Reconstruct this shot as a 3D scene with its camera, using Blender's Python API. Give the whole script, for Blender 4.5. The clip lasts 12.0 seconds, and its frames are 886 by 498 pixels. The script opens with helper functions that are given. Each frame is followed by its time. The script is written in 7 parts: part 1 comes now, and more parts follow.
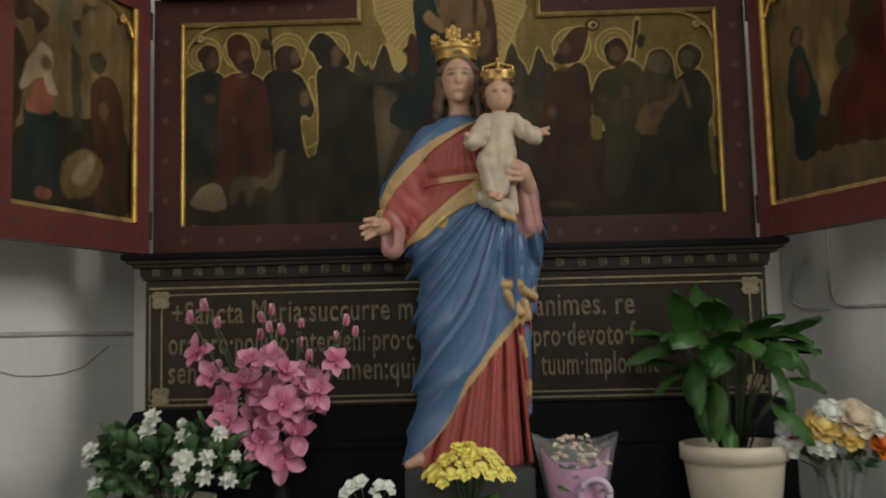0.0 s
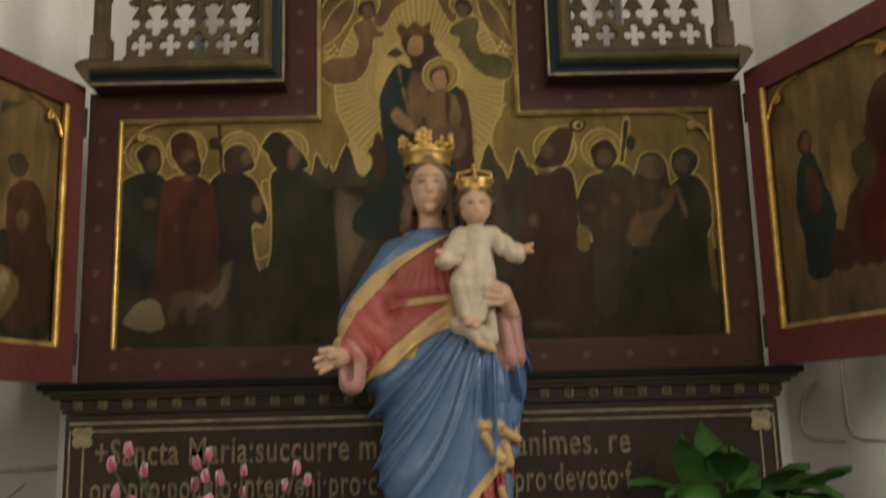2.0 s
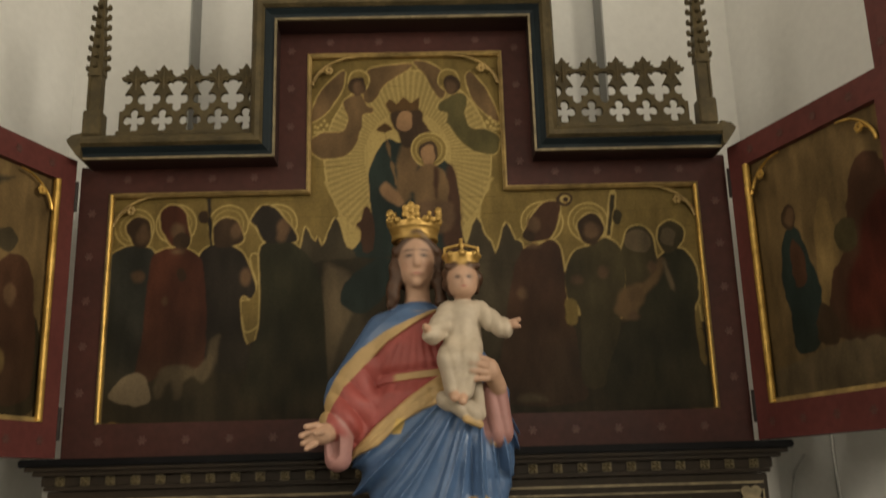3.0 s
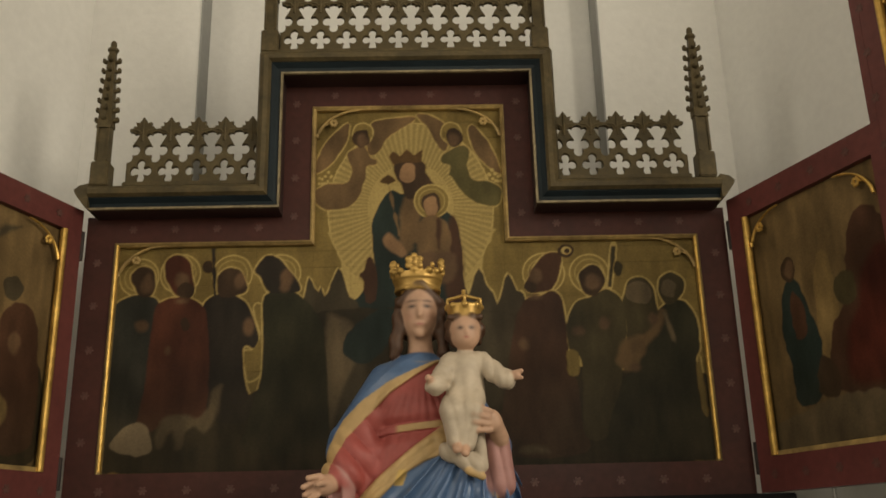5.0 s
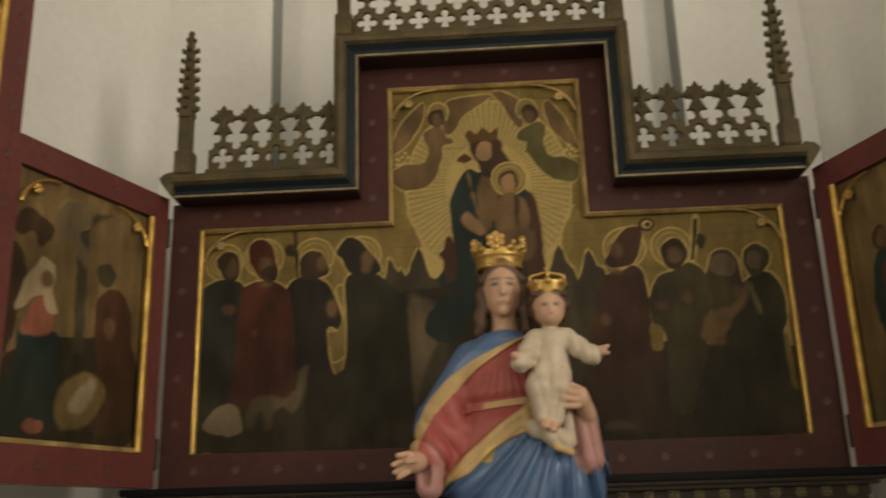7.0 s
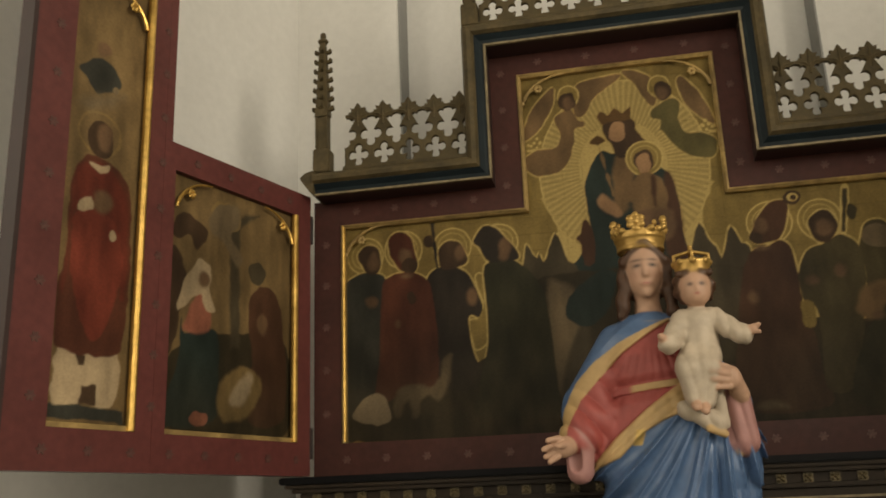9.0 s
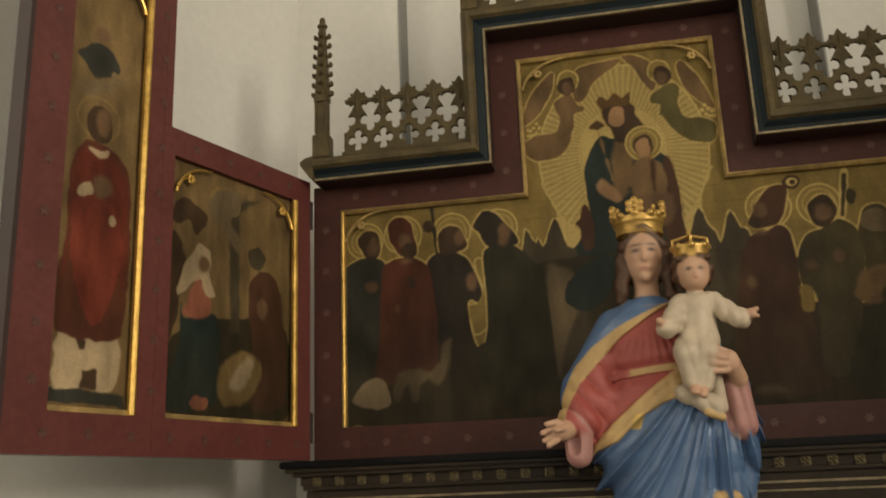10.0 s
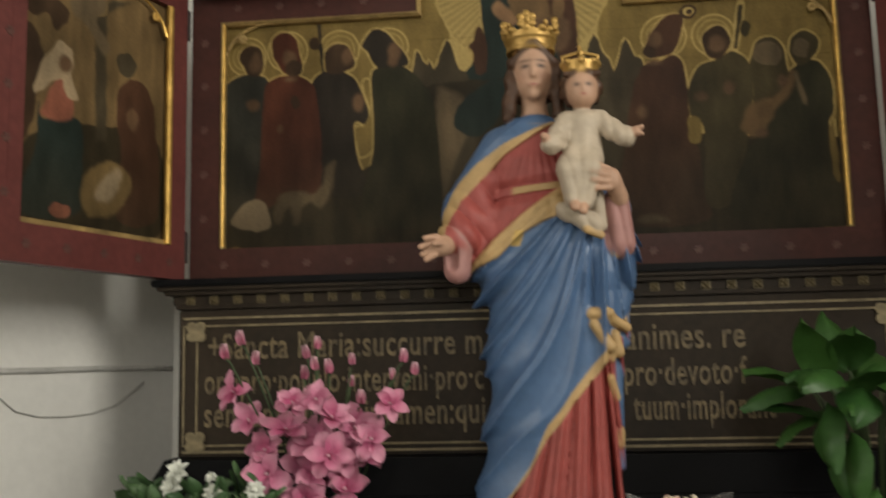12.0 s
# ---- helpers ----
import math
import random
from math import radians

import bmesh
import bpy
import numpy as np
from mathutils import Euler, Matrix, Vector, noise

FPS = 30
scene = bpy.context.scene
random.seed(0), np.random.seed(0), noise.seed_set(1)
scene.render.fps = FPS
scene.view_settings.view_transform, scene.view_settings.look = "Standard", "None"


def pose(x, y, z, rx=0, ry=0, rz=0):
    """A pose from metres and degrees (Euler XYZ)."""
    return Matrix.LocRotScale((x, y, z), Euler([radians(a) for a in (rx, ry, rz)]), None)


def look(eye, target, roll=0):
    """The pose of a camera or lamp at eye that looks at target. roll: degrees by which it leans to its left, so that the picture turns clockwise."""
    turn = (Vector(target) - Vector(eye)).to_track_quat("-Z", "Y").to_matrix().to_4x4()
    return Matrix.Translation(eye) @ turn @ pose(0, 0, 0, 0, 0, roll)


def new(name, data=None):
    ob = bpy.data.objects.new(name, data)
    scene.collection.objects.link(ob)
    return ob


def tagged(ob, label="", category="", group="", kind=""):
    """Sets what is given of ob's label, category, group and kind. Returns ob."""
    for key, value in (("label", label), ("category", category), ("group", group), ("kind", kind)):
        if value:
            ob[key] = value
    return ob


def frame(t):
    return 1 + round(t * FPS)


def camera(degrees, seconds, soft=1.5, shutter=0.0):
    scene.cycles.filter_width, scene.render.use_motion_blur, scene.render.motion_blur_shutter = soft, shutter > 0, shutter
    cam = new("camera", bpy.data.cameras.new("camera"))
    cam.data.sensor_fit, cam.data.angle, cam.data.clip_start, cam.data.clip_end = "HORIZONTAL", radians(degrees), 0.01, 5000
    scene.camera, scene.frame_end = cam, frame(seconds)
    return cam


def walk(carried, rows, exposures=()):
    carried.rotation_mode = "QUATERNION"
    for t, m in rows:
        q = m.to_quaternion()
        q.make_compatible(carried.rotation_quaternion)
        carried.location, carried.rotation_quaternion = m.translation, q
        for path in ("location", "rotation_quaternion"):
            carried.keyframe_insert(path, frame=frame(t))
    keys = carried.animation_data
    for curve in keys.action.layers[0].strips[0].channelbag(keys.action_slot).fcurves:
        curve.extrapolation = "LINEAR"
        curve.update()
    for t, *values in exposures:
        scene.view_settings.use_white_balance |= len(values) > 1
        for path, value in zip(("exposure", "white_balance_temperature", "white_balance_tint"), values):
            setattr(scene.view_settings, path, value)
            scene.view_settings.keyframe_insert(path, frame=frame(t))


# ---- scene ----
cam = camera(51.1, 12.0, soft=1.65, shutter=1.0)
PATH = [
    (0, (0.026, -2.365, 1.592), (-0.017, -0.375, 1.789), -1.4),
    (0.5, (0.018, -2.171, 1.626), (-0.021, -0.181, 1.828), -1.4),
    (1, (0.024, -2.066, 1.664), (-0.005, -0.08, 1.894), -1.4),
    (1.5, (0.025, -2.084, 1.681), (0.022, -0.106, 1.975), -1.4),
    (2, (0.03, -2.105, 1.721), (0.052, -0.139, 2.088), -1.5),
    (2.5, (0.045, -2.114, 1.733), (0.076, -0.163, 2.173), -1.6),
    (3, (0.041, -2.115, 1.735), (0.082, -0.181, 2.241), -1.6),
    (5, (0.033, -2.133, 1.736), (0.078, -0.228, 2.342), -1.4),
    (5.5, (0.033, -2.133, 1.737), (0.066, -0.225, 2.338), -1.4),
    (6, (0.034, -2.129, 1.739), (0.043, -0.217, 2.327), -1.5),
    (6.5, (0.022, -2.123, 1.728), (-0.01, -0.211, 2.312), -1.6),
    (7, (0.001, -2.135, 1.734), (-0.097, -0.22, 2.301), -1.7),
    (7.5, (-0.027, -2.144, 1.734), (-0.203, -0.232, 2.292), -1.9),
    (9.5, (-0.029, -2.15, 1.732), (-0.411, -0.263, 2.273), -2.2),
    (10, (-0.025, -2.151, 1.729), (-0.394, -0.255, 2.249), -2.2),
    (10.5, (-0.019, -2.139, 1.727), (-0.361, -0.225, 2.194), -2.2),
    (11, (-0.015, -2.1, 1.696), (-0.31, -0.156, 2.059), -2.2),
    (11.5, (-0.008, -2.056, 1.636), (-0.255, -0.095, 1.94), -1.7),
    (12, (0.011, -2.055, 1.616), (-0.18, -0.08, 1.873), -1.3),
]
walk(cam, [(t, look(eye, target, roll)) for t, eye, target, roll in PATH], [(0, -0.40, 6150, 10), (0.6, -0.30, 6250, 10), (1.2, -0.17, 6500, 10), (2.5, -0.22, 7050, 11), (5.0, -0.26, 7300, 11), (10.0, -0.18, 7350, 11), (11.0, -0.08, 6900, 10), (12.0, -0.02, 6500, 10)])

# ---- light ----
world = bpy.data.worlds.new("chapel_world")
scene.world = world
world.use_nodes = True
world.node_tree.nodes["Background"].inputs[0].default_value = (0.75, 0.82, 0.9, 1)
world.node_tree.nodes["Background"].inputs[1].default_value = 0.3


def area_lamp(name, at, aim, wide, high, watts, colour):
    d = bpy.data.lights.new(name, "AREA")
    d.shape, d.size, d.size_y, d.energy, d.color = "RECTANGLE", wide, high, watts, colour
    ob = new(name, d)
    ob.matrix_world = look(at, aim)
    return ob


# daylight by unseen, assumed windows; the west and rear lamps are added fill
area_lamp("daylight_east_window", (2.74, -2.6, 3.05), (-0.9, 0, 1.6), 1.3, 1.5, 82, (1.0, 0.955, 0.84))
area_lamp("fill_lamp_west", (-2.74, -2.6, 3.05), (0.9, 0, 1.6), 1.3, 1.5, 32, (1.0, 0.955, 0.84))
area_lamp("fill_lamp_rear", (0.5, -6.56, 3.2), (0.1, 0, 1.7), 2.3, 1.9, 72, (1.0, 0.955, 0.84))
scene.view_settings.exposure = 0.0


# ---- materials ----
def shader(name, colour, rough=0.5, metal=0.0, grain=30.0, vary=0.12, bump=0.15, blotch=4.0, second=None, spread=0.5, spec=0.5, coat=0.0, depth=0.002):
    """A surface with fine grain, broad blotches and relief."""
    m = bpy.data.materials.new(name)
    m.use_nodes = True
    nt = m.node_tree
    b = nt.nodes["Principled BSDF"]
    tc = nt.nodes.new("ShaderNodeTexCoord")
    fine = nt.nodes.new("ShaderNodeTexNoise")
    fine.inputs["Scale"].default_value, fine.inputs["Detail"].default_value = grain, 6
    broad = nt.nodes.new("ShaderNodeTexNoise")
    broad.inputs["Scale"].default_value, broad.inputs["Detail"].default_value = blotch, 4
    for n in (fine, broad):
        nt.links.new(tc.outputs["Object"], n.inputs["Vector"])
    ramp = nt.nodes.new("ShaderNodeMix")
    ramp.data_type = "RGBA"
    a = second or tuple(c * 0.6 for c in colour)
    ramp.inputs[6].default_value, ramp.inputs[7].default_value = (*a, 1), (*colour, 1)
    step = nt.nodes.new("ShaderNodeMapRange")
    step.inputs[1].default_value, step.inputs[2].default_value = 0.5 - spread / 2, 0.5 + spread / 4
    nt.links.new(broad.outputs["Fac"], step.inputs[0])
    nt.links.new(step.outputs[0], ramp.inputs[0])
    hsv = nt.nodes.new("ShaderNodeHueSaturation")
    val = nt.nodes.new("ShaderNodeMapRange")
    val.inputs[1].default_value, val.inputs[2].default_value = 0.25, 0.75
    val.inputs[3].default_value, val.inputs[4].default_value = 1 - vary, 1 + vary
    nt.links.new(fine.outputs["Fac"], val.inputs[0])
    nt.links.new(val.outputs[0], hsv.inputs["Value"])
    nt.links.new(ramp.outputs[2], hsv.inputs["Color"])
    nt.links.new(hsv.outputs[0], b.inputs["Base Color"])
    b.inputs["Roughness"].default_value, b.inputs["Metallic"].default_value = rough, metal
    b.inputs["Specular IOR Level"].default_value = spec
    b.inputs["Coat Weight"].default_value = coat
    rmap = nt.nodes.new("ShaderNodeMapRange")
    rmap.inputs[3].default_value, rmap.inputs[4].default_value = max(0.05, rough - 0.1), min(1, rough + 0.12)
    nt.links.new(broad.outputs["Fac"], rmap.inputs[0])
    nt.links.new(rmap.outputs[0], b.inputs["Roughness"])
    bp = nt.nodes.new("ShaderNodeBump")
    bp.inputs["Strength"].default_value, bp.inputs["Distance"].default_value = bump, depth
    nt.links.new(fine.outputs["Fac"], bp.inputs["Height"])
    nt.links.new(bp.outputs[0], b.inputs["Normal"])
    return m


PLASTER = shader("limewashed_plaster", (0.76, 0.75, 0.715), 0.9, grain=45, vary=0.035, bump=0.25, blotch=1.6, second=(0.68, 0.665, 0.63), spread=0.7, spec=0.2, depth=0.004)
STONE_FLOOR = shader("stone_floor", (0.48, 0.46, 0.42), 0.7, grain=20, blotch=2)
# one oxblood paint in two tones: the wing copy carries its brighter light
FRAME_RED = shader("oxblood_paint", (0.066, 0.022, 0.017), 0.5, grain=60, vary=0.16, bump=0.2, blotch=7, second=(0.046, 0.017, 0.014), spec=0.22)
WING_RED_LIT = shader("oxblood_paint_wing_lit", (0.125, 0.034, 0.030), 0.45, grain=60, vary=0.16, bump=0.2, blotch=7, second=(0.096, 0.027, 0.024), spec=0.35)
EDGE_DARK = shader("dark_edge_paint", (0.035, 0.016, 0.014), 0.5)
GILT = shader("burnished_gilding", (0.72, 0.46, 0.13), 0.34, 0.85, grain=70, vary=0.2, bump=0.2, blotch=14, second=(0.46, 0.27, 0.07))
GILT_DULL = shader("dull_gilding", (0.48, 0.33, 0.125), 0.5, 0.45, grain=60, vary=0.25, bump=0.3, blotch=12, second=(0.16, 0.11, 0.05))
OAK = shader("bronzed_oak", (0.102, 0.076, 0.036), 0.55, 0.1, grain=80, vary=0.25, bump=0.35, blotch=14, second=(0.052, 0.040, 0.020), spec=0.25)
TEAL = shader("teal_paint", (0.008, 0.016, 0.020), 0.5, grain=60, vary=0.2, blotch=9, spec=0.25)
BLACK = shader("black_varnished_wood", (0.0042, 0.0042, 0.0050), 0.5, grain=40, vary=0.2, blotch=5, spec=0.12)
BOARD = shader("umber_board", (0.031, 0.0215, 0.0135), 0.55, grain=55, vary=0.22, bump=0.25, blotch=6, second=(0.018, 0.013, 0.009), spec=0.2)
LETTER = shader("worn_gold_lettering", (0.19, 0.142, 0.075), 0.55, 0.2, grain=160, vary=0.35, blotch=45, second=(0.05, 0.038, 0.025))
ROSETTE = shader("worn_gilt_rosette", (0.13, 0.10, 0.05), 0.5, 0.3, grain=120, vary=0.3, bump=0.3, blotch=40, second=(0.06, 0.045, 0.025))
PALE_LINE = shader("pale_gilt_line", (0.26, 0.21, 0.12), 0.5, 0.3, grain=90, vary=0.3, blotch=20, second=(0.13, 0.10, 0.06))
STAR = shader("faded_star_stencil", (0.100, 0.043, 0.034), 0.6, grain=160, vary=0.35, blotch=40, second=(0.062, 0.021, 0.017))
REVEAL = shader("grey_reveal", (0.34, 0.34, 0.32), 0.9, grain=45, vary=0.05, blotch=3, second=(0.28, 0.28, 0.27), spec=0.2)
CABLE = shader("painted_cable", (0.60, 0.59, 0.56), 0.6, grain=60)
WIRE = shader("grey_wire", (0.44, 0.43, 0.40), 0.6)
PEDESTAL = shader("grey_pedestal_paint", (0.045, 0.042, 0.042), 0.55, grain=40, blotch=6)
HINGE = shader("black_iron", (0.03, 0.022, 0.02), 0.5, 0.6)


# ---- building helpers ----
def thing(name, label, category, at=(0, 0, 0), group="", kind=""):
    ob = new(name)
    ob.location = at
    ob.empty_display_size = 0.05
    return tagged(ob, label, category, group, kind)


def mesh_of(bm, name, material, smooth=False):
    me = bpy.data.meshes.new(name)
    bmesh.ops.recalc_face_normals(bm, faces=bm.faces[:])
    bm.to_mesh(me)
    bm.free()
    for m in material if isinstance(material, (list, tuple)) else [material]:
        me.materials.append(m)
    if smooth:
        me.polygons.foreach_set("use_smooth", [True] * len(me.polygons))
    return me


def put(name, me, parent=None, label="", m=None):
    ob = new(name, me)
    if parent:
        ob.parent = parent
        ob.matrix_basis = (Matrix() if m is None else m)
    elif m is not None:
        ob.matrix_basis = m
    return tagged(ob, label)


def part(name, bm, material, parent, label="", smooth=False, m=None):
    return put(name, mesh_of(bm, name, material, smooth), parent, label, m)


def box(bm, x0, x1, y0, y1, z0, z1, bevel=0.0):
    r = bmesh.ops.create_cube(bm, size=1, matrix=Matrix.LocRotScale(((x0 + x1) / 2, (y0 + y1) / 2, (z0 + z1) / 2), None, (abs(x1 - x0), abs(y1 - y0), abs(z1 - z0))))
    if bevel:
        es = {e for v in r["verts"] for e in v.link_edges}
        bmesh.ops.bevel(bm, geom=list(es), offset=bevel, segments=2, affect="EDGES")
    return bm


def boxed(*a, **k):
    return box(bmesh.new(), *a, **k)


def prism(bm, pts, y0, y1):
    """An upright slab: the outline pts (x, z) from depth y0 to y1."""
    n = len(pts)
    a = [bm.verts.new((x, y0, z)) for x, z in pts]
    b = [bm.verts.new((x, y1, z)) for x, z in pts]
    faces = [bm.faces.new(a), bm.faces.new(b[::-1])]
    for i in range(n):
        bm.faces.new((a[i], b[i], b[(i + 1) % n], a[(i + 1) % n]))
    return bm


def sweep(bm, path, profile, closed=False):
    """A mitred moulding along path (x, z); profile of (outward, y), outward to the left of the way."""
    P = [Vector(p) for p in path]
    n = len(P)
    rings = []
    for i, p in enumerate(P):
        before = (p - P[i - 1]).normalized() if (closed or i > 0) else None
        after = (P[(i + 1) % n] - p).normalized() if (closed or i < n - 1) else None
        before, after = before or after, after or before
        na, nb = Vector((-before.y, before.x)), Vector((-after.y, after.x))
        mitre = (na + nb) / max(0.2, 1 + na.dot(nb))
        rings.append([bm.verts.new((p.x + mitre.x * o, y, p.y + mitre.y * o)) for o, y in profile])
    k = len(profile)
    for i in range(n if closed else n - 1):
        a, b = rings[i], rings[(i + 1) % n]
        for j in range(k):
            bm.faces.new((a[j], a[(j + 1) % k], b[(j + 1) % k], b[j]))
    if not closed:
        bm.faces.new(rings[0])
        bm.faces.new(rings[-1][::-1])
    return bm


def smooth_loop(pts, steps=6):
    """A closed rounded outline through pts."""
    out, n = [], len(pts)
    for i in range(n):
        p0, p1, p2, p3 = (Vector(pts[(i + k - 1) % n]) for k in range(4))
        for s in range(steps):
            t = s / steps
            q = 0.5 * (2 * p1 + (p2 - p0) * t + (2 * p0 - 5 * p1 + 4 * p2 - p3) * t * t + (3 * p1 - p0 - 3 * p2 + p3) * t ** 3)
            out.append((q.x, q.y))
    return out


def tube(bm, pts, r, sides=8, taper=1.0, cap=True):
    """A round rod along 3D points."""
    P = [Vector(p) for p in pts]
    rings = []
    for i, p in enumerate(P):
        d = (P[min(i + 1, len(P) - 1)] - P[max(i - 1, 0)]).normalized()
        u = Vector((0, 0, 1)).cross(d) if abs(d.z) < 0.95 else Vector((1, 0, 0)).cross(d)
        u.normalize()
        w = d.cross(u)
        rr = r * (1 + (taper - 1) * i / max(1, len(P) - 1))
        rings.append([bm.verts.new(p + rr * (math.cos(a) * u + math.sin(a) * w)) for a in (2 * math.pi * j / sides for j in range(sides))])
    for a, b in zip(rings, rings[1:]):
        for j in range(sides):
            bm.faces.new((a[j], a[(j + 1) % sides], b[(j + 1) % sides], b[j]))
    if cap:
        bm.faces.new(rings[0][::-1])
        bm.faces.new(rings[-1])
    return bm


def lathe(bm, profile, sides=32, at=(0, 0, 0)):
    """A turned form: profile of (radius, z), about an upright axis."""
    rings = [[bm.verts.new((at[0] + r * math.cos(2 * math.pi * j / sides), at[1] + r * math.sin(2 * math.pi * j / sides), at[2] + z)) for j in range(sides)] for r, z in profile]
    for a, b in zip(rings, rings[1:]):
        for j in range(sides):
            bm.faces.new((a[j], a[(j + 1) % sides], b[(j + 1) % sides], b[j]))
    for ring in (rings[0], rings[-1]):
        bm.faces.new(ring)
    return bm


# ---- the chapel ----
CX, CY, TILTED = 0.93, 0.30, radians(66)
EX, EY = CX + 0.62, CY - 0.62 * math.tan(TILTED)


def wall(name, ground, height=6.0, z0=0.0):
    """A wall over a ground outline (x, y)."""
    bm = bmesh.new()
    a = [bm.verts.new((x, y, z0)) for x, y in ground]
    b = [bm.verts.new((x, y, height)) for x, y in ground]
    bm.faces.new(a), bm.faces.new(b[::-1])
    for i in range(len(a)):
        j = (i + 1) % len(a)
        bm.faces.new((a[i], a[j], b[j], b[i]))
    return tagged(put(name, mesh_of(bm, name, PLASTER)), "limewashed plaster chapel wall", "wall", kind="structure")


RL, RR, RD = -0.612, 0.572, 0.10
wall("wall_apse_niche", [(RL, CY + RD), (RR, CY + RD), (RR, CY + 0.5), (RL, CY + 0.5)])
wall("wall_apse_west", [(-CX, CY), (RL, CY), (RL, CY + 0.5), (-CX - 0.3, CY + 0.5)])
wall("wall_apse_east", [(RR, CY), (CX, CY), (CX + 0.3, CY + 0.5), (RR, CY + 0.5)])
wall("wall_slant_west", [(-CX, CY), (-CX - 0.3, CY + 0.5), (-EX - 0.4, EY + 0.1), (-EX, EY)])
wall("wall_slant_east", [(CX, CY), (EX, EY), (EX + 0.4, EY + 0.1), (CX + 0.3, CY + 0.5)])
wall("wall_return_west", [(-EX, EY), (-EX - 0.4, EY + 0.1), (-3.1, EY + 0.1), (-3.1, EY)])
wall("wall_return_east", [(EX, EY), (3.1, EY), (3.1, EY + 0.1), (EX + 0.4, EY + 0.1)])
# unseen side walls with an assumed window opening each
for name, x0, x1 in (("wall_side_west", -2.8, -3.1), ("wall_side_east", 2.8, 3.1)):
    for seg, z0, z1 in (((EY, -1.8), 0, 6), ((-3.4, -6.6), 0, 6), ((-1.8, -3.4), 0, 2.2), ((-1.8, -3.4), 4.0, 6)):
        wall(name, [(x0, seg[0]), (x1, seg[0]), (x1, seg[1]), (x0, seg[1])], z1, z0)
for x0, x1, z0, z1 in ((-3.1, -0.7, 0, 6), (1.7, 3.1, 0, 6), (-0.7, 1.7, 0, 2.2), (-0.7, 1.7, 4.2, 6)):
    wall("wall_rear", [(x0, -6.6), (x1, -6.6), (x1, -6.9), (x0, -6.9)], z1, z0)
tagged(put("floor", mesh_of(boxed(-3.2, 3.2, -7.0, 1.0, -0.2, 0), "floor", STONE_FLOOR)), "worn stone chapel floor", "floor", kind="structure")
tagged(put("ceiling", mesh_of(boxed(-3.2, 3.2, -7.0, 1.0, 6.0, 6.2), "ceiling", PLASTER)), "white plaster chapel ceiling", "ceiling", kind="structure")

# thin grey strips over the reveals of the shallow niche
for x0, x1 in ((RL, RL + 0.005), (RR - 0.005, RR)):
    tagged(put("trim_niche", mesh_of(boxed(x0, x1, CY - 0.004, CY + RD - 0.004, 1.0, 5.9), "trim_niche", REVEAL)), "grey strip along the edge of the shallow wall niche", "trim", kind="structure")

# surface cables on the slanted walls


def on_slant(side, s, z, off=0.006):
    """A place on a slanted wall: s metres from its inner corner, off proud of it."""
    return (side * (CX + s * math.cos(TILTED) - off * math.sin(TILTED)), CY - s * math.sin(TILTED) - off * math.cos(TILTED), z)


ob = put("wall_cable", mesh_of(tube(bmesh.new(), [on_slant(-1, s, 1.634 + 0.002 * math.sin(9 * s)) for s in (0.012, 0.1, 0.25, 0.4, 0.6, 0.9, 1.3)], 0.0065), "wall_cable", CABLE, True))
tagged(ob, "painted-over surface cable along the plaster wall", "cable")
ob = put("wall_wire", mesh_of(tube(bmesh.new(), [on_slant(-1, s, z, 0.003) for s, z in ((0.10, 1.60), (0.14, 1.575), (0.19, 1.545), (0.26, 1.53), (0.33, 1.527), (0.40, 1.53), (0.46, 1.545), (0.53, 1.60))], 0.0018, 6), "wall_wire", WIRE, True))
tagged(ob, "thin grey wire hanging loosely on the plaster wall", "wire")
ob = put("wall_cable", mesh_of(tube(bmesh.new(), [on_slant(1, s, z) for s, z in ((0.19, 2.15), (0.19, 1.78), (0.192, 1.69), (0.205, 1.665), (0.235, 1.655), (0.4, 1.652), (0.8, 1.65))], 0.0045), "wall_cable", CABLE, True))
tagged(ob, "painted-over surface cable bending round on the wall", "cable")
ob = put("wall_cable", mesh_of(tube(bmesh.new(), [on_slant(1, s, z) for s, z in ((0.1, 1.80), (0.06, 1.76), (0.045, 1.70), (0.055, 1.67), (0.09, 1.655), (0.18, 1.652))], 0.0045), "wall_cable", CABLE, True))
tagged(ob, "painted-over surface cable curving beside the altarpiece", "cable")

# ---- the altar and its steps ----
altar = thing("altar", "dark-painted wooden altar carrying flowers and statue", "altar")
part("body", boxed(-0.95, 0.95, -0.78, 0.25, 0, 1.11, bevel=0.004), BLACK, altar)
part("top", boxed(-0.92, 0.92, -0.82, 0.20, 1.112, 1.15, bevel=0.005), BLACK, altar)
gradine = thing("altar_step", "black wooden step below the inscribed board", "altar step")
part("riser", prism(bmesh.new(), [(-0.80, 1.152), (0.80, 1.152), (0.80, 1.40), (0.775, 1.438), (-0.775, 1.438), (-0.80, 1.40)], -0.13, 0.1), BLACK, gradine)
part("moulding", boxed(-0.83, 0.83, -0.155, -0.132, 1.345, 1.362, bevel=0.004), BLACK, gradine)


# ---- the inscribed predella ----
predella = thing("predella", "dark umber board with worn gold blackletter inscription", "predella")
PF = -0.09
part("body", boxed(-0.762, 0.762, PF, 0.12, 1.44, 1.756, bevel=0.002), BOARD, predella)
bm = bmesh.new()
box(bm, -0.815, 0.815, -0.125, 0.12, 1.806, 1.822, 0.003)
part("cornice", bm, BLACK, predella, "nearly black top edge of the cornice")
bm = bmesh.new()
